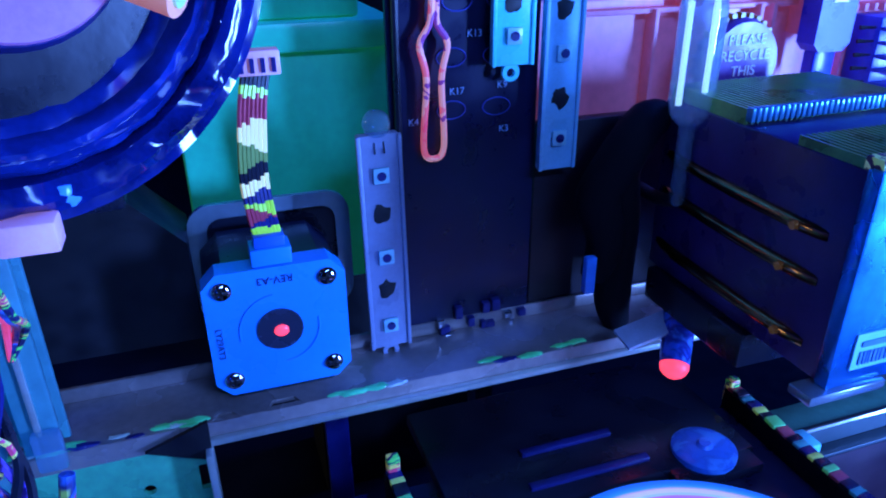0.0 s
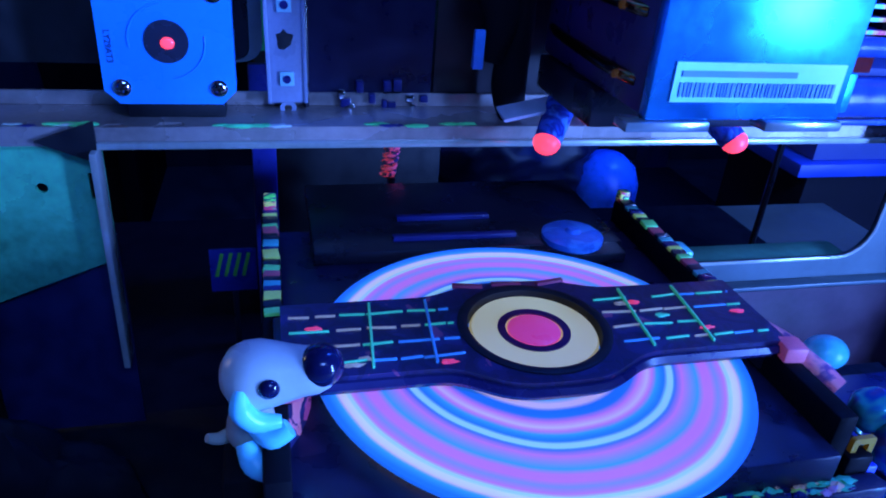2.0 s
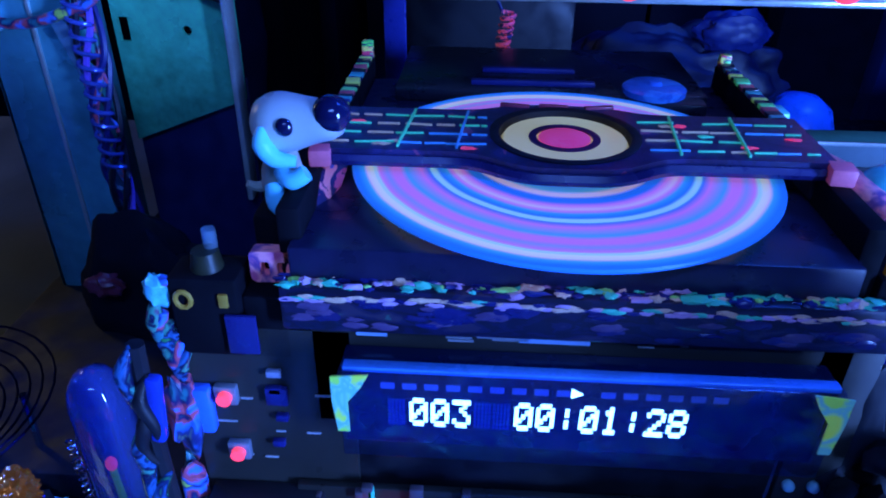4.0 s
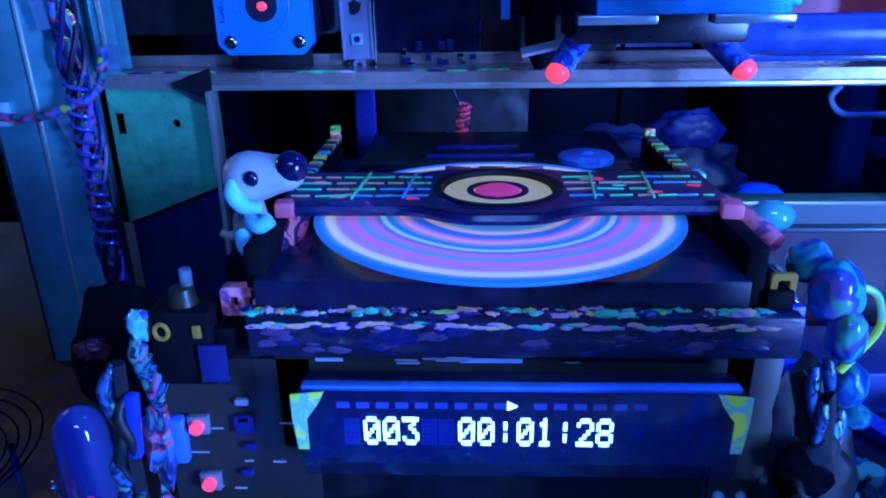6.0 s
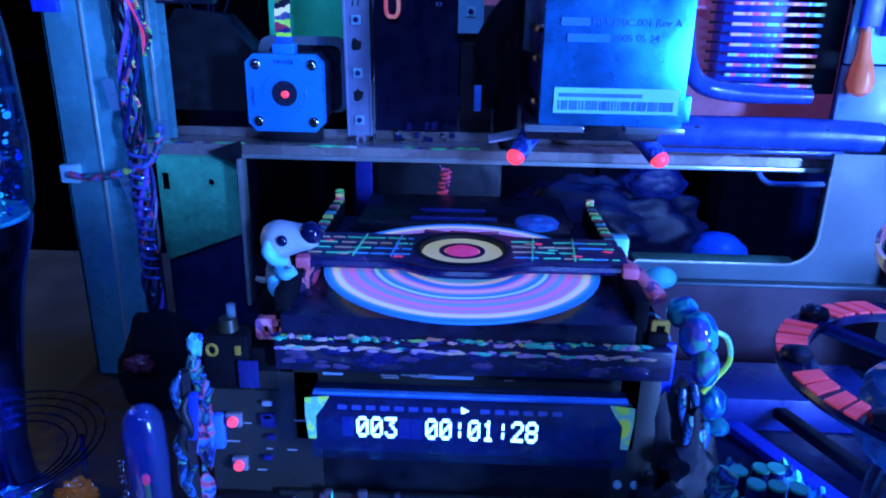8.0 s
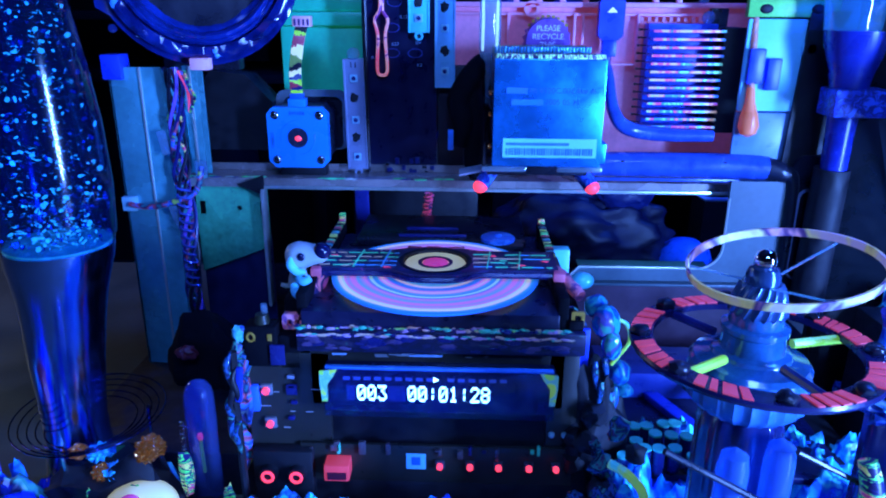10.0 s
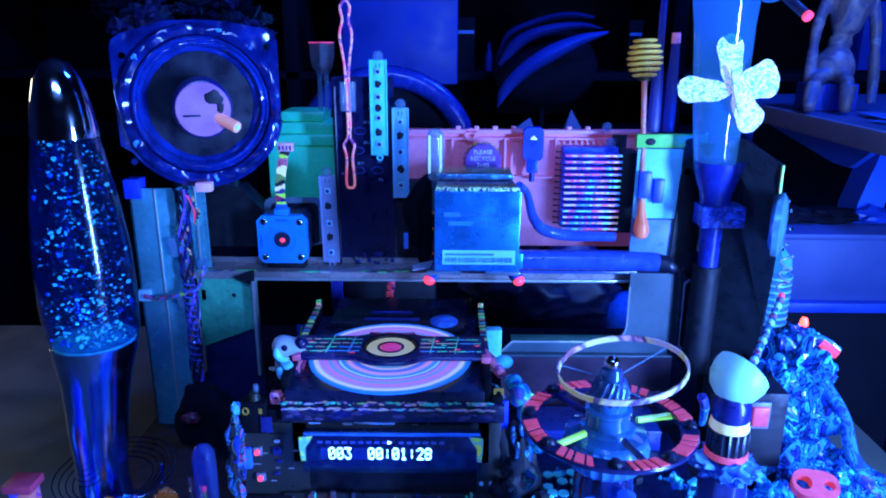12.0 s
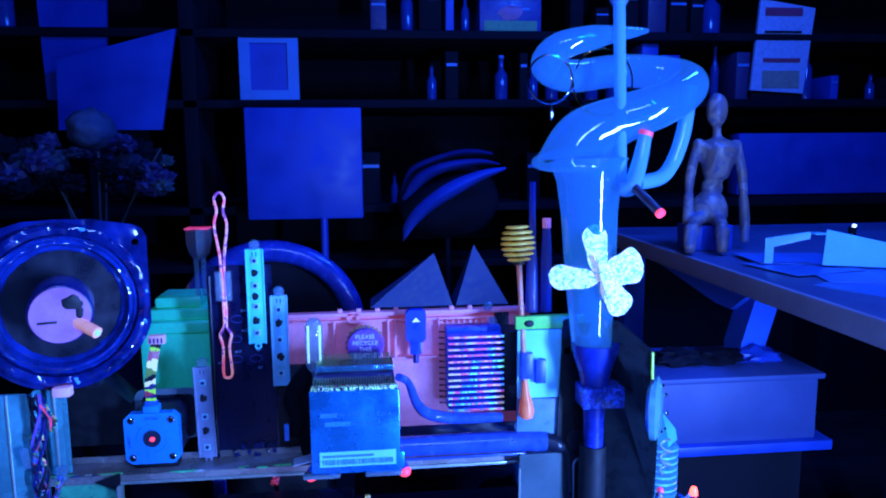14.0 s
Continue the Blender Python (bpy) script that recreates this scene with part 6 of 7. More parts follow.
bmesh.ops.transform(bm, matrix=Matrix.Translation((253, -34, 161)) @ Euler((radians(3), radians(-9), 0)).to_matrix().to_4x4(), verts=bm.verts)
part("hoop", bm, daubs("hoop_paint", [(0.9, 0.15, 0.15), (0.7, 0.6, 0.75), (0.85, 0.8, 0.3), (0.1, 0.05, 0.2), (0.9, 0.45, 0.5), (0.5, 0.5, 0.8)], 45, glow=0.14, hard=False), wh, "painted hoop above the wheel")
for a in (0.6, 2.7, 4.8):
    part("hoop_arm", cy(B(), (249 + 7 * math.cos(a), -28 + 7 * math.sin(a), 152), (253 + 34.5 * math.cos(a), -34 + 33.5 * math.sin(a), 160 + 5 * math.cos(a)), 0.5, n=6), CLEAR, wh)

# ---- bottle post with shell and beaded rod ----
po = thing("bottle_post", (322, -20, -30), "black bottle carrying a knurled knob and a pale half-shell", "bottle")
bm = B()
n = 32
rings = [[bm.verts.new((321 + (r + (0.8 if i % 4 < 2 else 0)) * math.cos(2 * math.pi * i / n), -20 + (r + (0.8 if i % 4 < 2 else 0)) * math.sin(2 * math.pi * i / n), z)) for i in range(n)] for r, z in ((13.2, -30), (13.2, 88), (11.5, 94))]
skin(bm, rings)
cap(bm, rings[0]), cap(bm, rings[-1])
part("bottle", bm, mat("black_can"), po)
part("crumpled_foil", lump(B(), (321, -20, 93), 15, (1.15, 1.1, 0.5), 0.5, 2.0, 5, 4), daubs("foil_blue", [(0.02, 0.05, 0.3), (0.05, 0.2, 0.7), (0.03, 0.08, 0.4), (0.15, 0.5, 0.9)], 90, 0.15, hard=False), po)
bm = B()
n = 60
rings = [[bm.verts.new((321 + (r + (0.8 if i % 3 == 0 else 0)) * math.cos(2 * math.pi * i / n), -20 + (r + (0.8 if i % 3 == 0 else 0)) * math.sin(2 * math.pi * i / n), z)) for i in range(n)] for r, z in ((10.6, 98), (11, 99), (11, 117), (10, 118))]
skin(bm, rings)
cap(bm, rings[0]), cap(bm, rings[-1])
part("knob", bm, BLACK, po)
part("knob_ring", lathe(B(), (321, -20, 99.5), (0, 0, 1), [(11.4, 0), (12.1, 0.6), (12.1, 3.8), (11.4, 4.4)], 40, True), mat("rim_salmon"), po)
part("band", lathe(B(), (321, -20, 117), (0, 0, 1), [(10.5, 0), (11.2, 1), (10.4, 6), (10, 7)], 32), CREAM, po, "cream band")
part("neck", lathe(B(), (321, -20, 123), (0, 0, 1), [(10, 0), (11, 4), (10.5, 11), (8, 15)], 32), NAVY, po)
bm = lathe(B(), (313, -23, 138), (0.66, 0.40, 0.55), [(0.5, 0), (6, 1.2), (11, 4.5), (14.5, 10), (16, 17), (15.6, 21), (14.6, 21), (14.4, 17), (12.5, 10), (8, 5), (0.5, 3)], 40)
part("shell", bm, mat("pale_shell", (0.35, 0.88, 0.85), 0.4, var=0.08, emit=(0.2, 0.5, 0.5), power=0.2), po, "pale mint half-shell")
for k in range(26):
    t = k / 25
    part("rod_bead", ball(B(), (330 + 48 * t, -14 + 72 * t, 146 + 20 * t), 2.0 + 0.7 * (k % 2), n=8), (GLUE, SPIRE, WHITE)[k % 3], po)
part("rod_tip", ball(B(), (380, 61, 168), 2.4, n=8), PINK, po)
part("prop", tube(B(), spline([(306, -18, 118), (304, -24, 132), (301, -26, 140)], 5), [2, 3], 8), GLUE, po)

# ---- painted rock tower with a lit diode ----
rk = thing("painted_rocks", (440, 140, -30), "blue and cyan painted rocks topped by a red diode", "painted rocks")
random.seed(23)
for i, (c, r, sc) in enumerate((((450, 160, 20), 34, (1, 1, 1.3)), ((455, 170, 62), 26, (1, 1, 1.1)), ((432, 130, 0), 34, (1.2, 1, 0.8)), ((462, 185, 80), 16, (1, 1, 0.8)), ((430, 150, 45), 22, (0.9, 1, 1.3)), ((470, 110, -10), 30, (1, 1.2, 0.7)))):
    part("rock", lump(B(), c, r, sc, 0.55, 1.6, i + 11, 4), ROCK, rk)
part("diode", lathe(B(), (471, 198, 90), (0, 0, 1), [(3.5, 0), (3.5, 4), (2.5, 7), (0.5, 8)], 14), mat("red_diode", (1, 0.05, 0.05), 0.3, emit=(1.0, 0.08, 0.05), power=6), rk, "bright red diode")
part("stub", cy(B(), (468, 160, 90), (478, 152, 83), 3.6, n=12), HOT, rk)
part("root", tube(B(), spline([(470, 160, 60), (478, 130, 40), (476, 105, 18), (484, 80, -4), (492, 60, -24)], 8), [6, 5, 6, 4], 10), GLUE, rk)
part("root", tube(B(), spline([(452, 170, 90), (470, 165, 92), (484, 160, 84)], 6), [4, 2], 8), GLUE, rk)
cs = thing("finned_stack", (441, 200, 86), "stack of pale cyan cooling rings beside the rocks", "cooling rings")
for k in range(8):
    part("ring", lathe(B(), (441, 202, 92 + k * 6), (0, 0, 1), [(10, 0), (15, 0.8), (15, 2.6), (10, 3.4)], 20), mat("ring_cyan", (0.2, 0.6, 0.75), 0.35, 0.2), cs)
part("core", cy(B(), (441, 202, 60), (441, 202, 142), 9, n=16), mat("ring_core", (0.03, 0.15, 0.3), 0.4), cs)
part("top", lathe(B(), (441, 202, 140), (0, 0, 1), [(15, 0), (13, 10), (2, 24)], 4), mat("teal_top", (0.08, 0.4, 0.45), 0.5), cs)
sw = thing("rocker_switch", (394, 94, -30), "pink rocker switch on a dark box", "switch")
part("box", bx(B(), 380, 416, 98, 130, -30, 76, 1.5), SOOT, sw)
part("frame", bx(B(), 386, 402, 95, 98.5, 48, 70, 0.8), mat("frame_grey", (0.2, 0.22, 0.35), 0.4), sw)
part("rocker", bx(B(), 388, 400, 92.5, 96, 51, 67, 1.0), mat("rim_salmon"), sw)
rd = thing("pink_coupler", (429, 71, 4), "pink plastic coupler with two round holes lying on the rocks", "coupler")
bm = B()
sheet(bm, rounded(414, 446, 60, 82, 10), 12, 20, [circle(422, 71, 5.5), circle(439, 71, 4)], axis="z")
bmesh.ops.transform(bm, matrix=Matrix.Translation((430, 71, 14)) @ Euler((radians(30), 0, radians(-15))).to_matrix().to_4x4() @ Matrix.Translation((-430, -71, -14)), verts=bm.verts)
part("body", bm, mat("rim_salmon"), rd)
part("rest", lump(B(), (430, 74, -8), 20, (1.2, 1, 0.9), 0.4, 1.4, 31, 3), ROCK, rd)

# ---- board with cells beside the player ----
cb2 = thing("cell_board", (290, 70, -30), "dark board with rows of small capped cells and a blue rail", "circuit board")
part("board", bx(B(), 214, 345, 40, 150, 8, 12, 0.5), mat("navy_board"), cb2)
part("stand", bx(B(), 222, 338, 60, 150, -30, 8, 1), SOOT, cb2)
part("blue_rail", bx(B(), 262, 271, 42, 146, 12, 17, 0.8, (0, 0, 24)), mat("royal_blue"), cb2)
part("side_ramp", bx(B(), 222, 330, 120, 160, 12, 30, 0.8), mat("ramp_blue", (0.012, 0.03, 0.2), 0.4), cb2)
random.seed(41)
for i in range(15):
    x, y = 222 + (i % 5) * 9 + random.uniform(-2, 2), 44 + (i // 5) * 14 + random.uniform(-2, 2)
    h = random.uniform(8, 16)
    c = part("cell", cy(B(), (x, y, 12), (x, y, 12 + h), 3.6, n=12), NAVY, cb2)
    part("cell_cap", cy(B(), (x, y, 12 + h), (x, y, 13.2 + h), 3.8, n=12), mat("cell_teal", (0.08, 0.7, 0.55), 0.4, var=0.3, emit=(0.02, 0.4, 0.3), power=0.08), c)
part("black_bar", bx(B(), 280, 286, 60, 150, 20, 26, 1, (0, 0, 20)), SOOT, cb2)

# tubes and rods in the front corner
for x, y, h in ((236, -58, 98), (257, -50, 97)):
    t = thing("clear_tube", (x, y, -30), "clear acrylic tube with a rounded top", "acrylic tube", "clear tubes by the wheel")
    part("wall", lathe(B(), (x, y, -30), (0, 0, 1), [(6, 0), (6, h + 20), (5, h + 26), (0.5, h + 29)], 20), glass("tube_blue", (0.2, 0.5, 1.0), 0.05, 1.0, 0.35), t)
wr = thing("black_rods", (270, -60, -10), "two thin black rods tied with a painted strap", "rods")
part("rod", tube(B(), [(207, -66, 100), (285, -66, 57)], 1.3, 8), BLACK, wr)
part("rod", tube(B(), [(258, -60, 97), (330, -56, 58)], 1.2, 8), BLACK, wr)
part("strap", tube(B(), spline([(284, -60, 94), (286, -64, 80), (282, -66, 60), (279, -66, 30), (280, -60, -30)], 6), [3.5, 4.5, 4, 4, 4], 10), CAMO, wr)

# ---- crumpled foil along the front ----
def heap(x0, x1, y0, y1, nx, ny, z, amp, freq, seed):
    bm = B()
    rows = []
    for j in range(ny + 1):
        row = []
        for i in range(nx + 1):
            x, y = x0 + (x1 - x0) * i / nx, y0 + (y1 - y0) * j / ny
            p = Vector((x * freq, y * freq, seed))
            h = z + amp * (1.2 * noise.noise(p) + 0.8 * abs(noise.noise(p * 2.3)) + 0.5 * abs(noise.noise(p * 4.7)) + 0.16 * noise.noise(p * 13))
            edge = min(1, min(i, nx - i, j, ny - j) / 4)
            row.append(bm.verts.new((x, y, -30 + (h + 30) * edge)))
        rows.append(row)
    for j in range(ny):
        for i in range(nx):
            bm.faces.new((rows[j][i], rows[j][i + 1], rows[j + 1][i + 1], rows[j + 1][i]))
    return bm


FOIL = daubs("crumpled_foil", [(0.01, 0.02, 0.12), (0.02, 0.08, 0.6), (0.04, 0.35, 0.95), (0.08, 0.8, 0.95), (0.02, 0.1, 0.7), (0.15, 0.95, 0.85), (0.04, 0.5, 0.9)], 40, 0.1, hard=False)
solo("crumpled_foil", heap(-30, 205, -70, 30, 150, 50, -8, 16, 0.036, 2.0), FOIL, "crumpled shiny blue and cyan foil in front of the player", "crumpled foil")
solo("crumpled_foil", heap(-260, -28, -70, 66, 80, 50, -12, 20, 0.026, 5.0), daubs("dark_foil", [(0.01, 0.012, 0.06), (0.01, 0.03, 0.55), (0.015, 0.06, 0.75), (0.01, 0.03, 0.6), (0.1, 0.5, 0.35), (0.01, 0.015, 0.1), (0.02, 0.05, 0.6)], 22, 0.25, hard=False), "crumpled dark blue sheet round the lamp", "crumpled sheet")
solo("crumpled_foil", heap(204, 480, -90, 100, 150, 80, -6, 26, 0.034, 9.0), FOIL, "crumpled shiny cyan foil under the wheel", "crumpled foil")
random.seed(52)
pb = thing("dough_ball", (-41, 26, -30), "cream ball with brown hollows and a pink bead", "ornament")
part("ball", ball(B(), (-41, 26, -8), 17, (1.2, 1, 0.9), 20), CREAM, pb)
part("hollow", ball(B(), (-50, 14, 0), 5.5, (1, 0.5, 1), 12), mat("brown_hollow", (0.12, 0.04, 0.02), 0.6), pb)
part("hollow", ball(B(), (-33, 13, 1), 5.5, (1, 0.5, 1), 12), mat("brown_hollow"), pb)
part("bead", ball(B(), (-41, 14, 3), 6, n=14), mat("pink_bead", (0.95, 0.1, 0.4), 0.25, emit=(0.9, 0.1, 0.35), power=0.25), pb)
gf = thing("gold_foil", (-66, 38, -30), "crumpled gold and copper foil scraps by the lamp", "foil scraps")
for i in range(9):
    # added orange emission makes the gold show under the blue light
    part("scrap", lump(B(), (random.uniform(-86, -36), random.uniform(32, 46), random.uniform(4, 30)), random.uniform(4, 7.5), (1, 1, 0.8), 0.5, 2.2, i + 60, 4), random.choice((mat("gold_foil", (0.55, 0.28, 0.10), 0.16, 0.9, var=0.9, emit=(0.9, 0.38, 0.08), power=0.06), mat("gold_foil"), mat("gold_foil"), FOIL)), gf)
part("mound", lump(B(), (-62, 40, -12), 28, (1.3, 0.6, 1.0), 0.5, 1.4, 77, 3), SOOT, gf)
lv = thing("painted_leaves", (-20, 50, -30), "green painted plastic leaves between the lamp and the player", "plastic leaves")
for i in range(12):
    c = Vector((random.uniform(-130, 8), random.uniform(18, 50), random.uniform(-8, 10)))
    part("leaf", lump(B(), c, random.uniform(6, 10), (0.5, 0.3, 1.5), 0.5, 1.3, i + 90, 2), random.choice((CAMO, mat("leaf_green", (0.05, 0.35, 0.12), 0.4, var=0.5), FOIL)), lv)
part("mat", lump(B(), (-50, 36, -22), 30, (2.6, 0.8, 0.3), 0.4, 1.5, 99, 3), SOOT, lv)
rc = thing("red_cube", (-126, 30, -30), "small red and blue painted post beside the lamp", "post")
part("post", bx(B(), -138, -124, 24, 38, -30, 36, 1), daubs("red_blue", [(0.7, 0.1, 0.1), (0.1, 0.1, 0.6), (0.8, 0.2, 0.15), (0.3, 0.05, 0.3)], 60, glow=0.05), rc)
part("cap", bx(B(), -141, -121, 22, 40, 36, 42, 1), mat("red_band"), rc)

# base under the back part
ba = thing("base_plinth", (60, 140, -30), "black plinth under the player and chassis", "plinth")
part("slab", bx(B(), -108, 370, 66, 214, -30, 0, 2), SOOT, ba)

# sheet added only to darken the table seen through the window
bmt = thing("black_mat", (150, 330, -30), "matt black sheet added to darken the table behind the chassis", "cloth")
part("cloth", sheet(B(), rounded(-112, 440, 216, 466, 8), -29.8, -27.5, axis="z"), FELT, bmt)
gcd = thing("green_card", (31, 206, 0), "small green and navy striped card behind the window", "card")
part("card", bx(B(), 22, 40, 205.4, 206.6, 65, 84, 0.2), mat("card_navy", (0.01, 0.02, 0.22), 0.4), gcd)
for k in range(4):
    part("stripe", bx(B(), 25 + k * 3.4, 26.4 + k * 3.4, 204.8, 205.5, 72, 82.5, 0.1, (0, 14, 0)), mat("stripe_green", (0.12, 0.5, 0.06), 0.5), gcd)
part("stem", cy(B(), (31, 207.6, 0), (31, 207.6, 74.5), 1.2, n=8), BLACK, gcd)

# small spring over the deck
sg = thing("painted_spring", (101, 262, 88), "small pink and black coiled spring wire", "spring")
part("coil", tube(B(), [(101 + 3 * math.cos(a * 0.7) + a * 0.05, 262 + 3 * math.sin(a * 0.7), 90 + a * 0.35) for a in range(60)], 1.1, 6), daubs("pink_black_stripes", [(0.02, 0.02, 0.1), (0.9, 0.1, 0.2), (0.02, 0.02, 0.1), (0.9, 0.15, 0.25)], 220, glow=0.2), sg)
part("wire", tube(B(), spline([(101, 262, 110), (97, 262, 120), (98, 262, 132)], 5), 0.9, 6), NAVY, sg)
part("post", cy(B(), (103, 262, -30), (103, 262, 90), 2, n=8), BLACK, sg)
cbk = thing("cyan_tin", (197, 164, 0), "small cyan plastic block on the sill", "block")
part("body", bx(B(), 190, 203, 158, 168, 0, 100, 1.2), mat("cyan_block", (0.15, 0.7, 0.75), 0.4, var=0.2), cbk)

# things seen through the window
lt = thing("low_table", (400, 680, -720), "low dark side table behind the window", "side table")
part("tabletop", bx(B(), 160, 640, 490, 860, -170, -150, 2), FELT, lt)
for x, y in ((180, 510), (620, 510), (180, 840), (620, 840)):
    part("leg", bx(B(), x - 14, x + 14, y - 14, y + 14, -720, -170, 1), FELT, lt)
wb = thing("round_dish", (459, 720, -150), "round blue-lit dome standing behind the window", "dome")
part("dome", lathe(B(), (459, 720, -150), (0, 0, 1), [(38, 0), (44, 14), (44, 40), (36, 62), (20, 75), (2, 79)], 40), mat("dish_blue", (0.03, 0.22, 0.9), 0.4), wb)
cr = thing("crumpled_bag", (300, 700, -150), "crumpled dark blue plastic bag behind the window", "plastic bag")
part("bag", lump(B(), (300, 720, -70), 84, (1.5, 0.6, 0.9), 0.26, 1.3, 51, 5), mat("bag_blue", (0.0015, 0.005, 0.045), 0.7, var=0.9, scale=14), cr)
# neck takes a lighter copy of the bag's blue, as if light caught it
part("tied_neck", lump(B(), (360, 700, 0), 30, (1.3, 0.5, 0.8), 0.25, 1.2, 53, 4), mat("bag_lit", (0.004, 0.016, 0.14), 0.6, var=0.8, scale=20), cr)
hk = thing("white_hook", (360, 320, -30), "pale bent plastic hook behind the window", "hook")
part("hook", tube(B(), spline([(351, 360, 103), (346, 360, 95), (352, 360, 86), (364, 360, 83), (400, 360, 84)], 6), 2.2, 8), mat("hook_pale", (0.2, 0.4, 0.8), 0.4), hk)
part("upright", cy(B(), (400, 360, -30), (400, 360, 86), 2.4, n=8), BLACK, hk)
pn = thing("blue_rod", (42, 300, -30), "flat blue rod behind the window", "rod")
part("rod", bx(B(), 38, 50, 298, 302, -30, 134, 1), mat("rod_blue", (0.04, 0.06, 0.5), 0.4), pn)

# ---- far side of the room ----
# far boards and papers: the room's blue light is put into their base colours
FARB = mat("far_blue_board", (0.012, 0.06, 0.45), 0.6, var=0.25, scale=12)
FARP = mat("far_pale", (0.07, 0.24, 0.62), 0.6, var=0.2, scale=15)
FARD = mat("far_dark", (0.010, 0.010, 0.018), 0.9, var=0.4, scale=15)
FARD.node_tree.nodes["Principled BSDF"].inputs["Specular IOR Level"].default_value = 0.05
bt = thing("side_bench", (950, 650, -720), "long pale-edged workbench along the side of the room", "bench")
part("benchtop", bx(B(), 706, 1500, 120, 1150, 194, 220, 2), mat("bench_grey", (0.07, 0.10, 0.24), 0.5, var=0.3, scale=10), bt)
# front edge gets a paler colour so that it looks lit
part("edge_band", bx(B(), 698, 706, 120, 1150, 192, 220.6, 1.5), mat("bench_edge_lit", (0.34, 0.30, 0.42), 0.55, var=0.25, scale=14), bt, "bench edge in a paler colour, as if lit")
for x, y in ((1440, 180), (1440, 1110), (760, 1110)):
    part("leg", bx(B(), x - 22, x + 22, y - 22, y + 22, -720, 196, 2), FARB, bt)
LEGB = mat("leg_blue", (0.03, 0.14, 0.75), 0.5, var=0.2, scale=12)
part("gusset", sheet(B(), [(891, 192), (546, 192), (596, 160), (640, 160)], 712, 722, axis="x"), LEGB, bt)
part("leg", sheet(B(), [(546, 192), (592, 192), (630, 105), (640, -720), (586, -720), (580, 112)], 723, 760, axis="x"), LEGB, bt)
bs = thing("back_shelves", (400, 990, -720), "dark shelving across the back of the room", "shelves")
for z in (200, 300, 480, 596, 760):
    part("shelf", bx(B(), -700, 676 if z < 260 else 1450, 880, 1180, z - 14, z, 1.5), FARD, bs)
for x in (-700, -100, 560, 1450):
    part("upright", bx(B(), x - 12, x + 12, 880, 1180, -720, 1000, 1.5), FARD, bs)
part("back_panel", bx(B(), -712, 1462, 1180, 1195, -720, 1000), FARD, bs)
pa = thing("lampshade_panel", (92, 800, -30), "plain blue-lit board on a thin stand", "board")
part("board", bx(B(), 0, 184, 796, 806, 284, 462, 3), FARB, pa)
part("stand", cy(B(), (120, 801, -30), (120, 801, 286), 6, n=12), FARB, pa)
part("foot", cy(B(), (120, 801, -720), (120, 801, -30), 8, n=12), BLACK, pa)
pf = thing("picture_frame", (30, 900, 480), "pale picture frame leaning on the shelf", "picture frame")
part("frame", sheet(B(), [(-18, 480), (80, 480), (80, 590), (-18, 590)], 884, 892, [[(0, 496), (62, 496), (62, 574), (0, 574)]]), FARP, pf)
part("picture", bx(B(), -2, 64, 888, 894, 494, 576), FARB, pf)
for nm, pts, y, m in (("pale_board", [(-330, 480), (-236, 480), (-226, 660), (-335, 660)], 890, FARB), ("pale_board", [(-300, 430), (-140, 430), (-110, 590), (-296, 540)], 850, FARB)):
    t = thing(nm, (pts[0][0] + 60, y, 430), "large plain blue-lit board leaning in the dark", "board", "boards against the shelves")
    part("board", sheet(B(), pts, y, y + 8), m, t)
    part("prop", bx(B(), pts[0][0] + 40, pts[0][0] + 60, y + 8, y + 30, -720, 520), FARD, t)
fl = thing("flower_arrangement", (-180, 650, -30), "pale paper flowers and dark leaves in a dim vase", "flowers")
mat("far_flower", (0.02, 0.03, 0.07), 0.8, scale=25)
part("blossom", lump(B(), (-178, 650, 425), 30, (1, 1, 0.9), 0.15, 1.2, 1, 4), mat("pale_blossom", (0.07, 0.10, 0.19), 0.8, scale=25), fl)
random.seed(61)
for i in range(40):
    c = (random.uniform(-300, -70), random.uniform(620, 690), random.uniform(340, 410))
    part("petal", lump(B(), c, random.uniform(9, 20), (1.1, 0.8, 0.8), 0.7, 1.7, i, 3), random.choice((mat("far_flower"), mat("far_leaf", (0.03, 0.06, 0.08), 0.6), mat("far_violet", (0.04, 0.03, 0.13), 0.7), FARD)), fl)
for i in range(5):
    a = random.uniform(0, 6.28)
    part("stem", tube(B(), spline([(-180, 655, 200), (-180 + 40 * math.cos(a), 655, 300), (-180 + random.uniform(40, 120) * math.cos(a), 655, random.uniform(350, 400))], 4), 1.6, 5), mat("far_leaf"), fl)
part("vase", lathe(B(), (-180, 655, -30), (0, 0, 1), [(40, 0), (50, 80), (40, 180), (30, 250)], 24), FARD, fl)
arc = thing("cable_reel", (92, 350, -30), "dark blue plastic reel standing behind the board", "reel")
part("outer_ring", tube(B(), [(92 + 84 * math.cos(a * math.pi / 30), 352, 214 + 80 * math.sin(a * math.pi / 30)) for a in range(60)], 11, 12, True), mat("reel_blue", (0.012, 0.03, 0.28), 0.3, var=0.5), arc)
part("disc", cy(B(), (92, 356, 214), (92, 362, 214), 76, n=48), FARD, arc)
part("foot", bx(B(), 40, 144, 330, 380, -30, 140, 2), SOOT, arc)
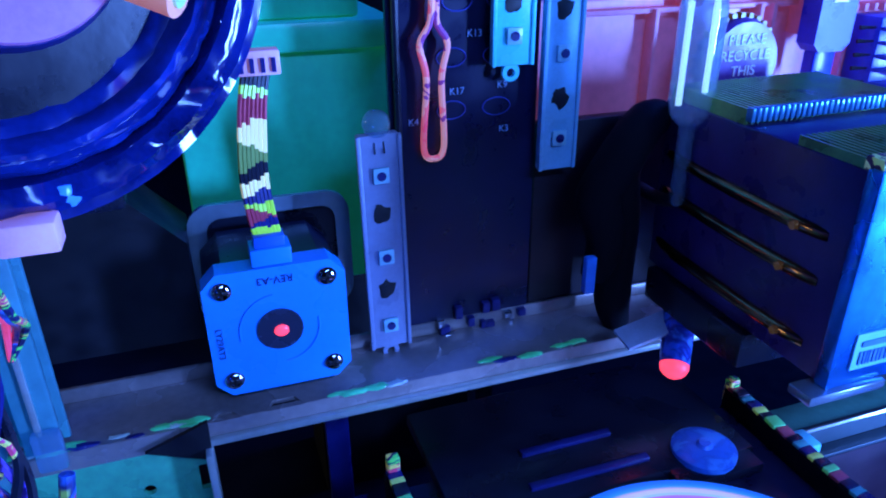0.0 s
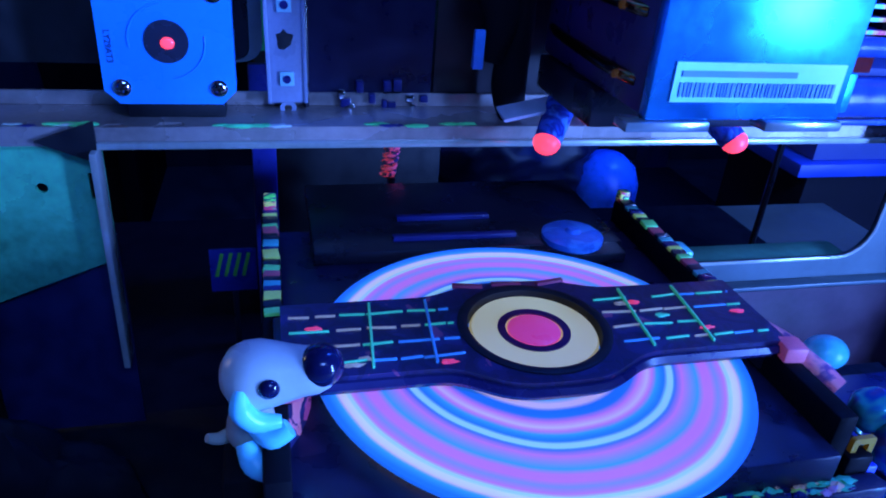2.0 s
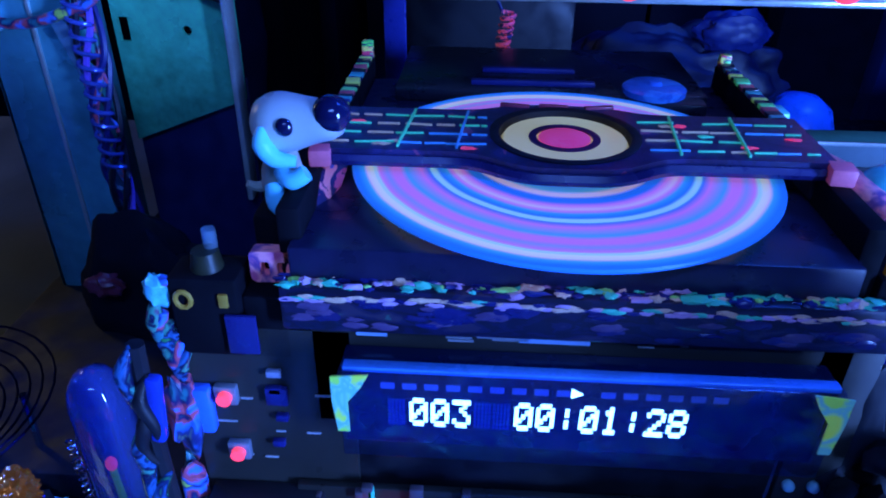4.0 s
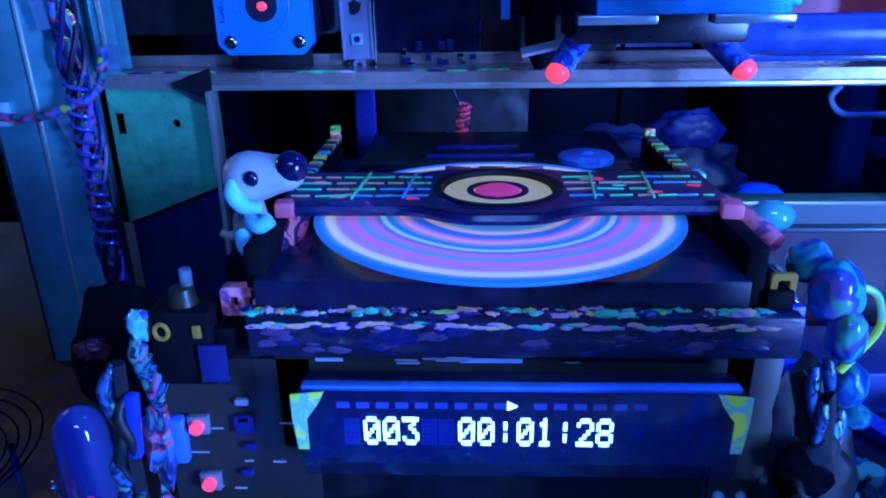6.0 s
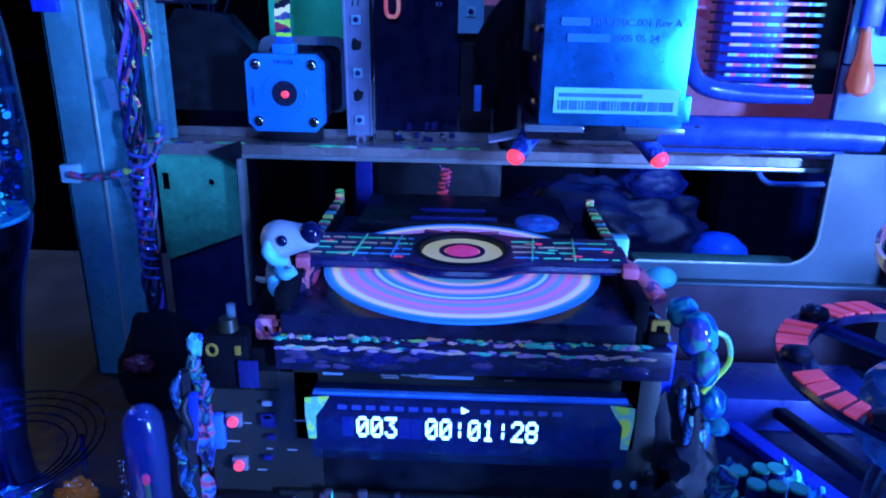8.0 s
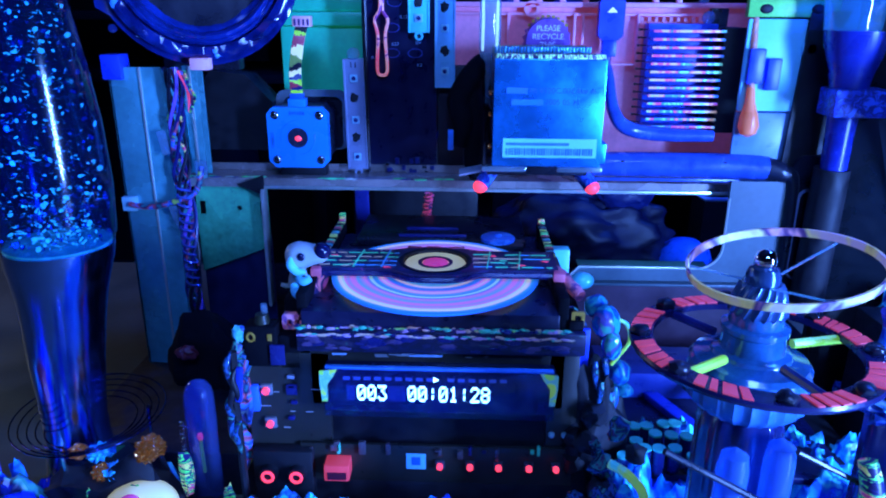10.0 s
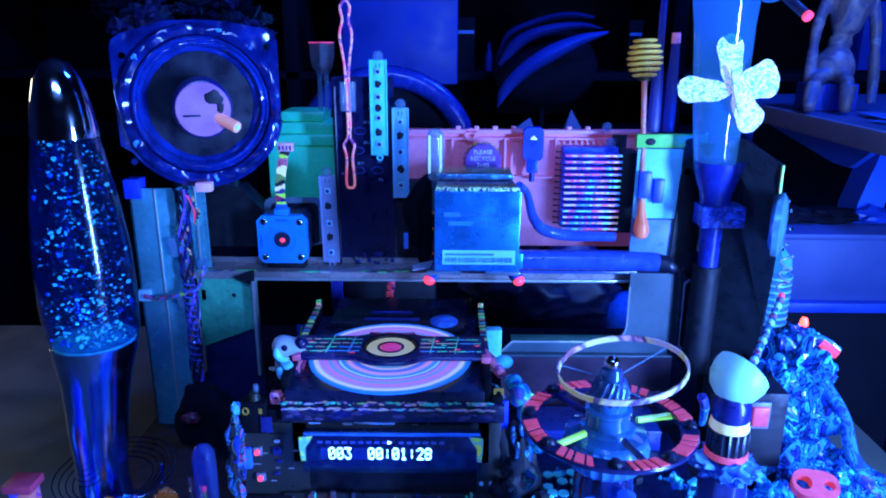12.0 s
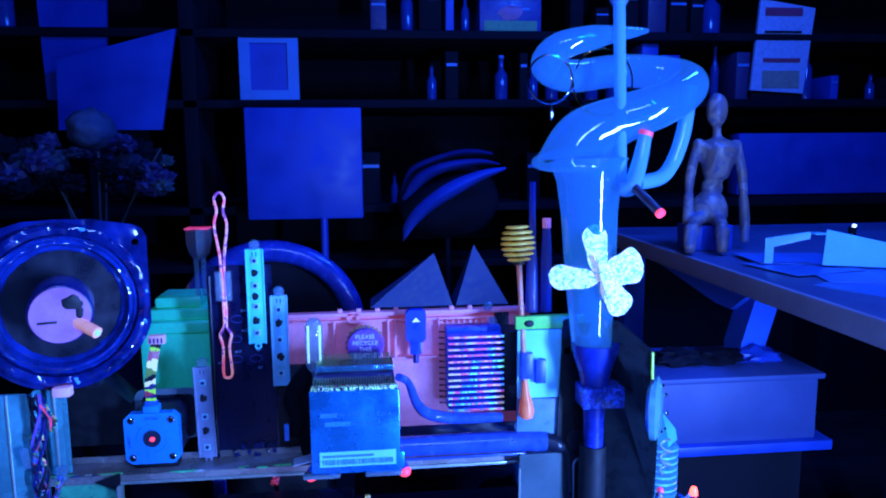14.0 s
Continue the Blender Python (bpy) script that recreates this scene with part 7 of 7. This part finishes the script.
for pts in ([(192, 200), (277, 258), (300, 200)], [(304, 200), (330, 268), (374, 200)]):
    t = thing("paper_pyramid", ((pts[0][0] + pts[2][0]) / 2, 552, 120), "folded pale paper point", "paper", "folded paper points")
    bm = B()
    v = [bm.verts.new(p) for p in ((pts[0][0], 545, 190), (pts[2][0], 545, 190), (pts[2][0], 600, 190), (pts[0][0], 600, 190), (pts[1][0], 560, pts[1][1]))]
    for q in ((0, 1, 4), (1, 2, 4), (2, 3, 4), (3, 0, 4), (3, 2, 1, 0)):
        bm.faces.new([v[i] for i in q])
    part("sheet", bm, mat("paper_dim", (0.07, 0.10, 0.26), 0.7), t)
    part("block", bx(B(), pts[0][0], pts[2][0], 545, 600, -30, 190, 1), FARD, t)
um = thing("striped_parasol", (420, 1680, -720), "dark striped paper parasol half open in the shade", "parasol")
def crescent(low, high, y, bulge):
    """A curved cloth band between two arcs, swelling towards the front in its middle."""
    bm = B()
    lo, hi = spline(low, 5), spline(high, 5)
    n = len(lo)
    rows = []
    for q in range(5):
        f = q / 4
        rows.append([bm.verts.new((a.x + (b.x - a.x) * f, y - bulge * math.sin(math.pi * i / (n - 1)) * (0.6 + 0.4 * math.sin(math.pi * f)), a.z + (b.z - a.z) * f)) for i, (a, b) in enumerate(zip(lo, hi))])
    for r0, r1 in zip(rows, rows[1:]):
        for i in range(n - 1):
            bm.faces.new((r0[i], r0[i + 1], r1[i + 1], r1[i]))
    ex = bmesh.ops.extrude_face_region(bm, geom=list(bm.faces))
    bmesh.ops.translate(bm, vec=(0, 5, 0), verts=[g for g in ex["geom"] if isinstance(g, bmesh.types.BMVert)])
    return bm


flat_ = lambda pts: [(x, 0, z) for x, z in pts]
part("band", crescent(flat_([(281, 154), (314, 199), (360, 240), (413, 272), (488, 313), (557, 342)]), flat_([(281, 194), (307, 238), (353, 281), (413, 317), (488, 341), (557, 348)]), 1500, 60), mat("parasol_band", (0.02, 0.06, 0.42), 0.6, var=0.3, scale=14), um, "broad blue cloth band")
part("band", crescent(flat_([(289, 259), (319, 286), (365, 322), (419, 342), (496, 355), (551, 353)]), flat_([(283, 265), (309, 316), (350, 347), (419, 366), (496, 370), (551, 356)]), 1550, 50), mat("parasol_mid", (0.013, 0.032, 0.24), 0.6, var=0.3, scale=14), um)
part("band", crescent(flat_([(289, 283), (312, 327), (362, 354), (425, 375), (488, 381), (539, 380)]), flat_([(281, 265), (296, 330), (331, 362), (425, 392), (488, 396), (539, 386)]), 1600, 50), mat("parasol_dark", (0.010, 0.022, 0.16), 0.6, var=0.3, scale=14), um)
part("canopy", lump(B(), (420, 1680, 250), 150, (1.0, 0.3, 0.75), 0.05, 0.6, 3, 4), FARD, um, "dark canopy behind the bands")
part("pole", cy(B(), (420, 1680, -720), (420, 1680, 200), 8, n=10), FARD, um)
bo = thing("storage_box", (680, 540, -720), "pale blue-lit storage box with an open lid", "storage box")
part("body", bx(B(), 560, 790, 500, 640, 0, 84, 2), mat("box_grey", (0.05, 0.08, 0.26), 0.6, var=0.25, scale=10), bo)
part("lid", bx(B(), 552, 798, 496, 646, 84, 92, 2), mat("box_grey"), bo)
part("tray", bx(B(), 540, 810, 490, 660, -14, 0, 2), FARB, bo)
part("plinth", bx(B(), 570, 780, 510, 640, -720, -14, 2), FARD, bo)
for i in range(3):
    t = thing("crumpled_cloth", (620 + i * 60, 560, 92), "dark crumpled cloth on the box", "cloth", "cloth on the box")
    part("cloth", lump(B(), (620 + i * 60, 570, 98), 26, (1.3, 1, 0.5), 0.5, 1.5, i + 5, 3), FARD if i < 2 else FARB, t)
pc = thing("paper_stack", (880, 600, 220), "loose pale papers and a folded card on the bench", "papers")
random.seed(71)
for i in range(4):
    part("page", bx(B(), 745 + random.uniform(0, 50), 870 + random.uniform(-20, 40), 380 + i * 70, 490 + i * 70, 220.8 + i * 1.2, 221.8 + i * 1.2, 0, (0, random.uniform(-1, 1), random.uniform(-25, 25))), mat("page_blue", (0.06, 0.20, 0.55), 0.6, var=0.25, scale=14), pc)
cdx = thing("folded_card", (830, 580, 226), "bright folded card standing on the papers", "card")
CARDC = mat("card_cyan", (0.22, 0.75, 1.0), 0.5, var=0.15, scale=20)
for q in ([(763, 600, 226), (763, 600, 262), (822, 585, 272), (822, 585, 262), (775, 598, 250), (775, 598, 226)], [(826, 560, 228), (840, 575, 276), (925, 545, 256), (908, 535, 226)]):
    bm = B()
    f = bm.faces.new([bm.verts.new(p) for p in q])
    ex = bmesh.ops.extrude_face_region(bm, geom=[f])
    bmesh.ops.translate(bm, vec=(0.6, 2.4, 0.4), verts=[g for g in ex["geom"] if isinstance(g, bmesh.types.BMVert)])
    part("panel", bm, CARDC, cdx)
part("roof", bx(B(), 822, 838, 573, 590, 269, 271.4, 0), CARDC, cdx)
sp_ = thing("glass_bead_lamp", (980, 720, 220), "tiny bright bead on a dark stand", "bead")
part("stand", cy(B(), (984, 720, 220), (984, 720, 262), 6, n=10), FARD, sp_)
part("bead", ball(B(), (984, 716, 264), 3.5, n=10), mat("bead_glow", (0.5, 0.8, 1), 0.3, emit=(0.4, 0.7, 1), power=3), sp_)
bm = B()
ball(bm, (782, 800, 456), 18, (1.0, 0.95, 1.6), 18)
cy(bm, (783, 800, 430), (784, 800, 408), 7, 8, 12)
lathe(bm, (785, 800, 338), (0.02, 0, 1), [(10, 0), (20, 4), (25, 20), (33, 44), (34, 56), (24, 66), (8, 72)], 20)
ball(bm, (779, 800, 326), 18, (1.1, 0.8, 0.9), 14)
lathe(bm, (770, 798, 262), (0.14, 0, 1), [(8, 0), (26, 4), (33, 18), (30, 36), (20, 52), (8, 58)], 20)
ball(bm, (818, 800, 396), 11, n=12)
ball(bm, (752, 800, 398), 11, n=12)
for q in ([(820, 800, 396), (829, 796, 350), (832, 792, 312)], [(832, 792, 308), (834, 788, 270), (835, 785, 232)], [(750, 800, 396), (738, 796, 352), (733, 790, 318)], [(733, 790, 314), (728, 780, 290), (722, 770, 266)]):
    tube(bm, spline(q, 5), [8.5, 9, 7], 12)
for q in ([(756, 790, 276), (735, 762, 272), (716, 738, 266)], [(778, 788, 274), (772, 752, 270), (764, 728, 264)], [(716, 738, 264), (709, 728, 246), (706, 722, 224)], [(764, 728, 262), (760, 720, 244), (758, 716, 224)]):
    tube(bm, spline(q, 5), [13, 11, 8], 12)
mq = solo("artist_mannequin", bm, daubs("patchy_wood", [(0.12, 0.07, 0.08), (0.24, 0.15, 0.14), (0.14, 0.11, 0.18), (0.36, 0.26, 0.26), (0.12, 0.14, 0.30)], 26, 0.4, hard=False), "seated jointed wooden artist mannequin on the bench", "mannequin")
rm = mq.modifiers.new("fuse", "REMESH")
rm.mode, rm.voxel_size, rm.use_smooth_shade = "VOXEL", 0.0035, True
sx_ = thing("seat_block", (770, 800, 220), "low dark wooden block under the mannequin", "block")
part("block", bx(B(), 732, 806, 772, 828, 220.5, 263, 2), FARB, sx_)
bd2 = thing("pale_ledge", (1060, 960, 300), "pale blue-lit ledge under the upper shelf", "box")
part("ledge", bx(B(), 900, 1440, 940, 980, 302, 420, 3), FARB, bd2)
ce = thing("packaged_print", (945, 900, 480), "white printed card in a stand with red bands", "printed card")
part("card", sheet(B(), [(884, 496), (985, 490), (1000, 640), (896, 655)], 880, 886), mat("card_white", (0.35, 0.45, 0.75), 0.6), ce)
for z0, z1, m in ((626, 640, mat("far_red", (0.35, 0.05, 0.12), 0.6)), (545, 552, mat("far_red")), (596, 600, FARD), (584, 588, FARD), (500, 530, mat("far_tan", (0.3, 0.28, 0.25), 0.6))):
    part("printed_bar", bx(B(), 905, 975, 877.5, 879.5, z0, z1), m, ce)
part("easel", bx(B(), 890, 990, 888, 910, 480, 500, 1), FARD, ce)
random.seed(81)
for z, xs in ((480, (590, 880)), (480, (1010, 1400)), (596, (150, 520)), (596, (600, 860)), (480, (300, 540)), (300, (180, 540)), (596, (-680, -340))):
    x = xs[0]
    while x < xs[1]:
        w, h = random.uniform(12, 42), random.uniform(40, 105)
        kind = random.random()
        if kind < 0.45:
            t = thing("book", (x + w / 2, 930, z), "dim book standing on the back shelf", "book", "books on the shelves")
            m = random.choice((FARD, FARD, FARB, mat("far_violet"), mat("far_green", (0.04, 0.12, 0.06), 0.6)))
            part("cover", bx(B(), x, x + w, 900, 970, z, z + h, 1), m, t)
            part("spine_band", bx(B(), x + 2, x + w - 2, 899.2, 900.4, z + h * 0.7, z + h * 0.76), FARP, t)
        elif kind < 0.8:
            t = thing("bottle", (x + w / 2, 930, z), "small dark glass bottle on the back shelf", "bottle", "bottles on the shelves")
            r = w / 2 - 1
            part("body", lathe(B(), (x + w / 2, 930, z), (0, 0, 1), [(r, 0), (r, h * 0.6), (r * 0.4, h * 0.75), (r * 0.4, h)], 14), mat("far_bottle", (0.02, 0.05, 0.25), 0.12), t)
            part("stopper", cy(B(), (x + w / 2, 930, z + h), (x + w / 2, 930, z + h + 5), r * 0.45, n=10), FARP if kind < 0.55 else FARD, t)
        x += w + random.uniform(4, 26)
pbk = thing("poster_box", (446, 940, 596), "small colourful printed box on the shelf", "box")
part("body", bx(B(), 392, 502, 900, 940, 596, 662, 2), mat("poster_blue", (0.05, 0.06, 0.3), 0.5), pbk)
part("print", bx(B(), 400, 494, 898.5, 900.5, 598, 616), mat("poster_green", (0.1, 0.3, 0.1), 0.5), pbk)
part("print", lump(B(), (446, 899, 630), 14, (1.4, 0.1, 0.9), 0.4, 1, 3, 2), mat("poster_red", (0.4, 0.1, 0.25), 0.5), pbk)

# the furnishings at the back stand about twice as deep in the room as the bench end
def set_back(ob, k, pivot):
    at = pivot + (ob.location - pivot) * k
    for o in (ob, *ob.children_recursive):
        if o.type == "MESH":
            for vv in o.data.vertices:
                vv.co = vv.co * k
                vv.co.z = max(vv.co.z, -0.72 - at.z)
    ob.location = at


BACK = ("back_shelves", "lampshade_panel", "picture_frame", "pale_board", "flower_arrangement", "paper_pyramid", "pale_ledge", "packaged_print", "book", "bottle", "poster_box")
for ob in list(scene.objects):
    if ob.parent is None and ob.name.split(".")[0] in BACK:
        set_back(ob, 1.75, Vector((0.1925, -0.364, 0.3916)))
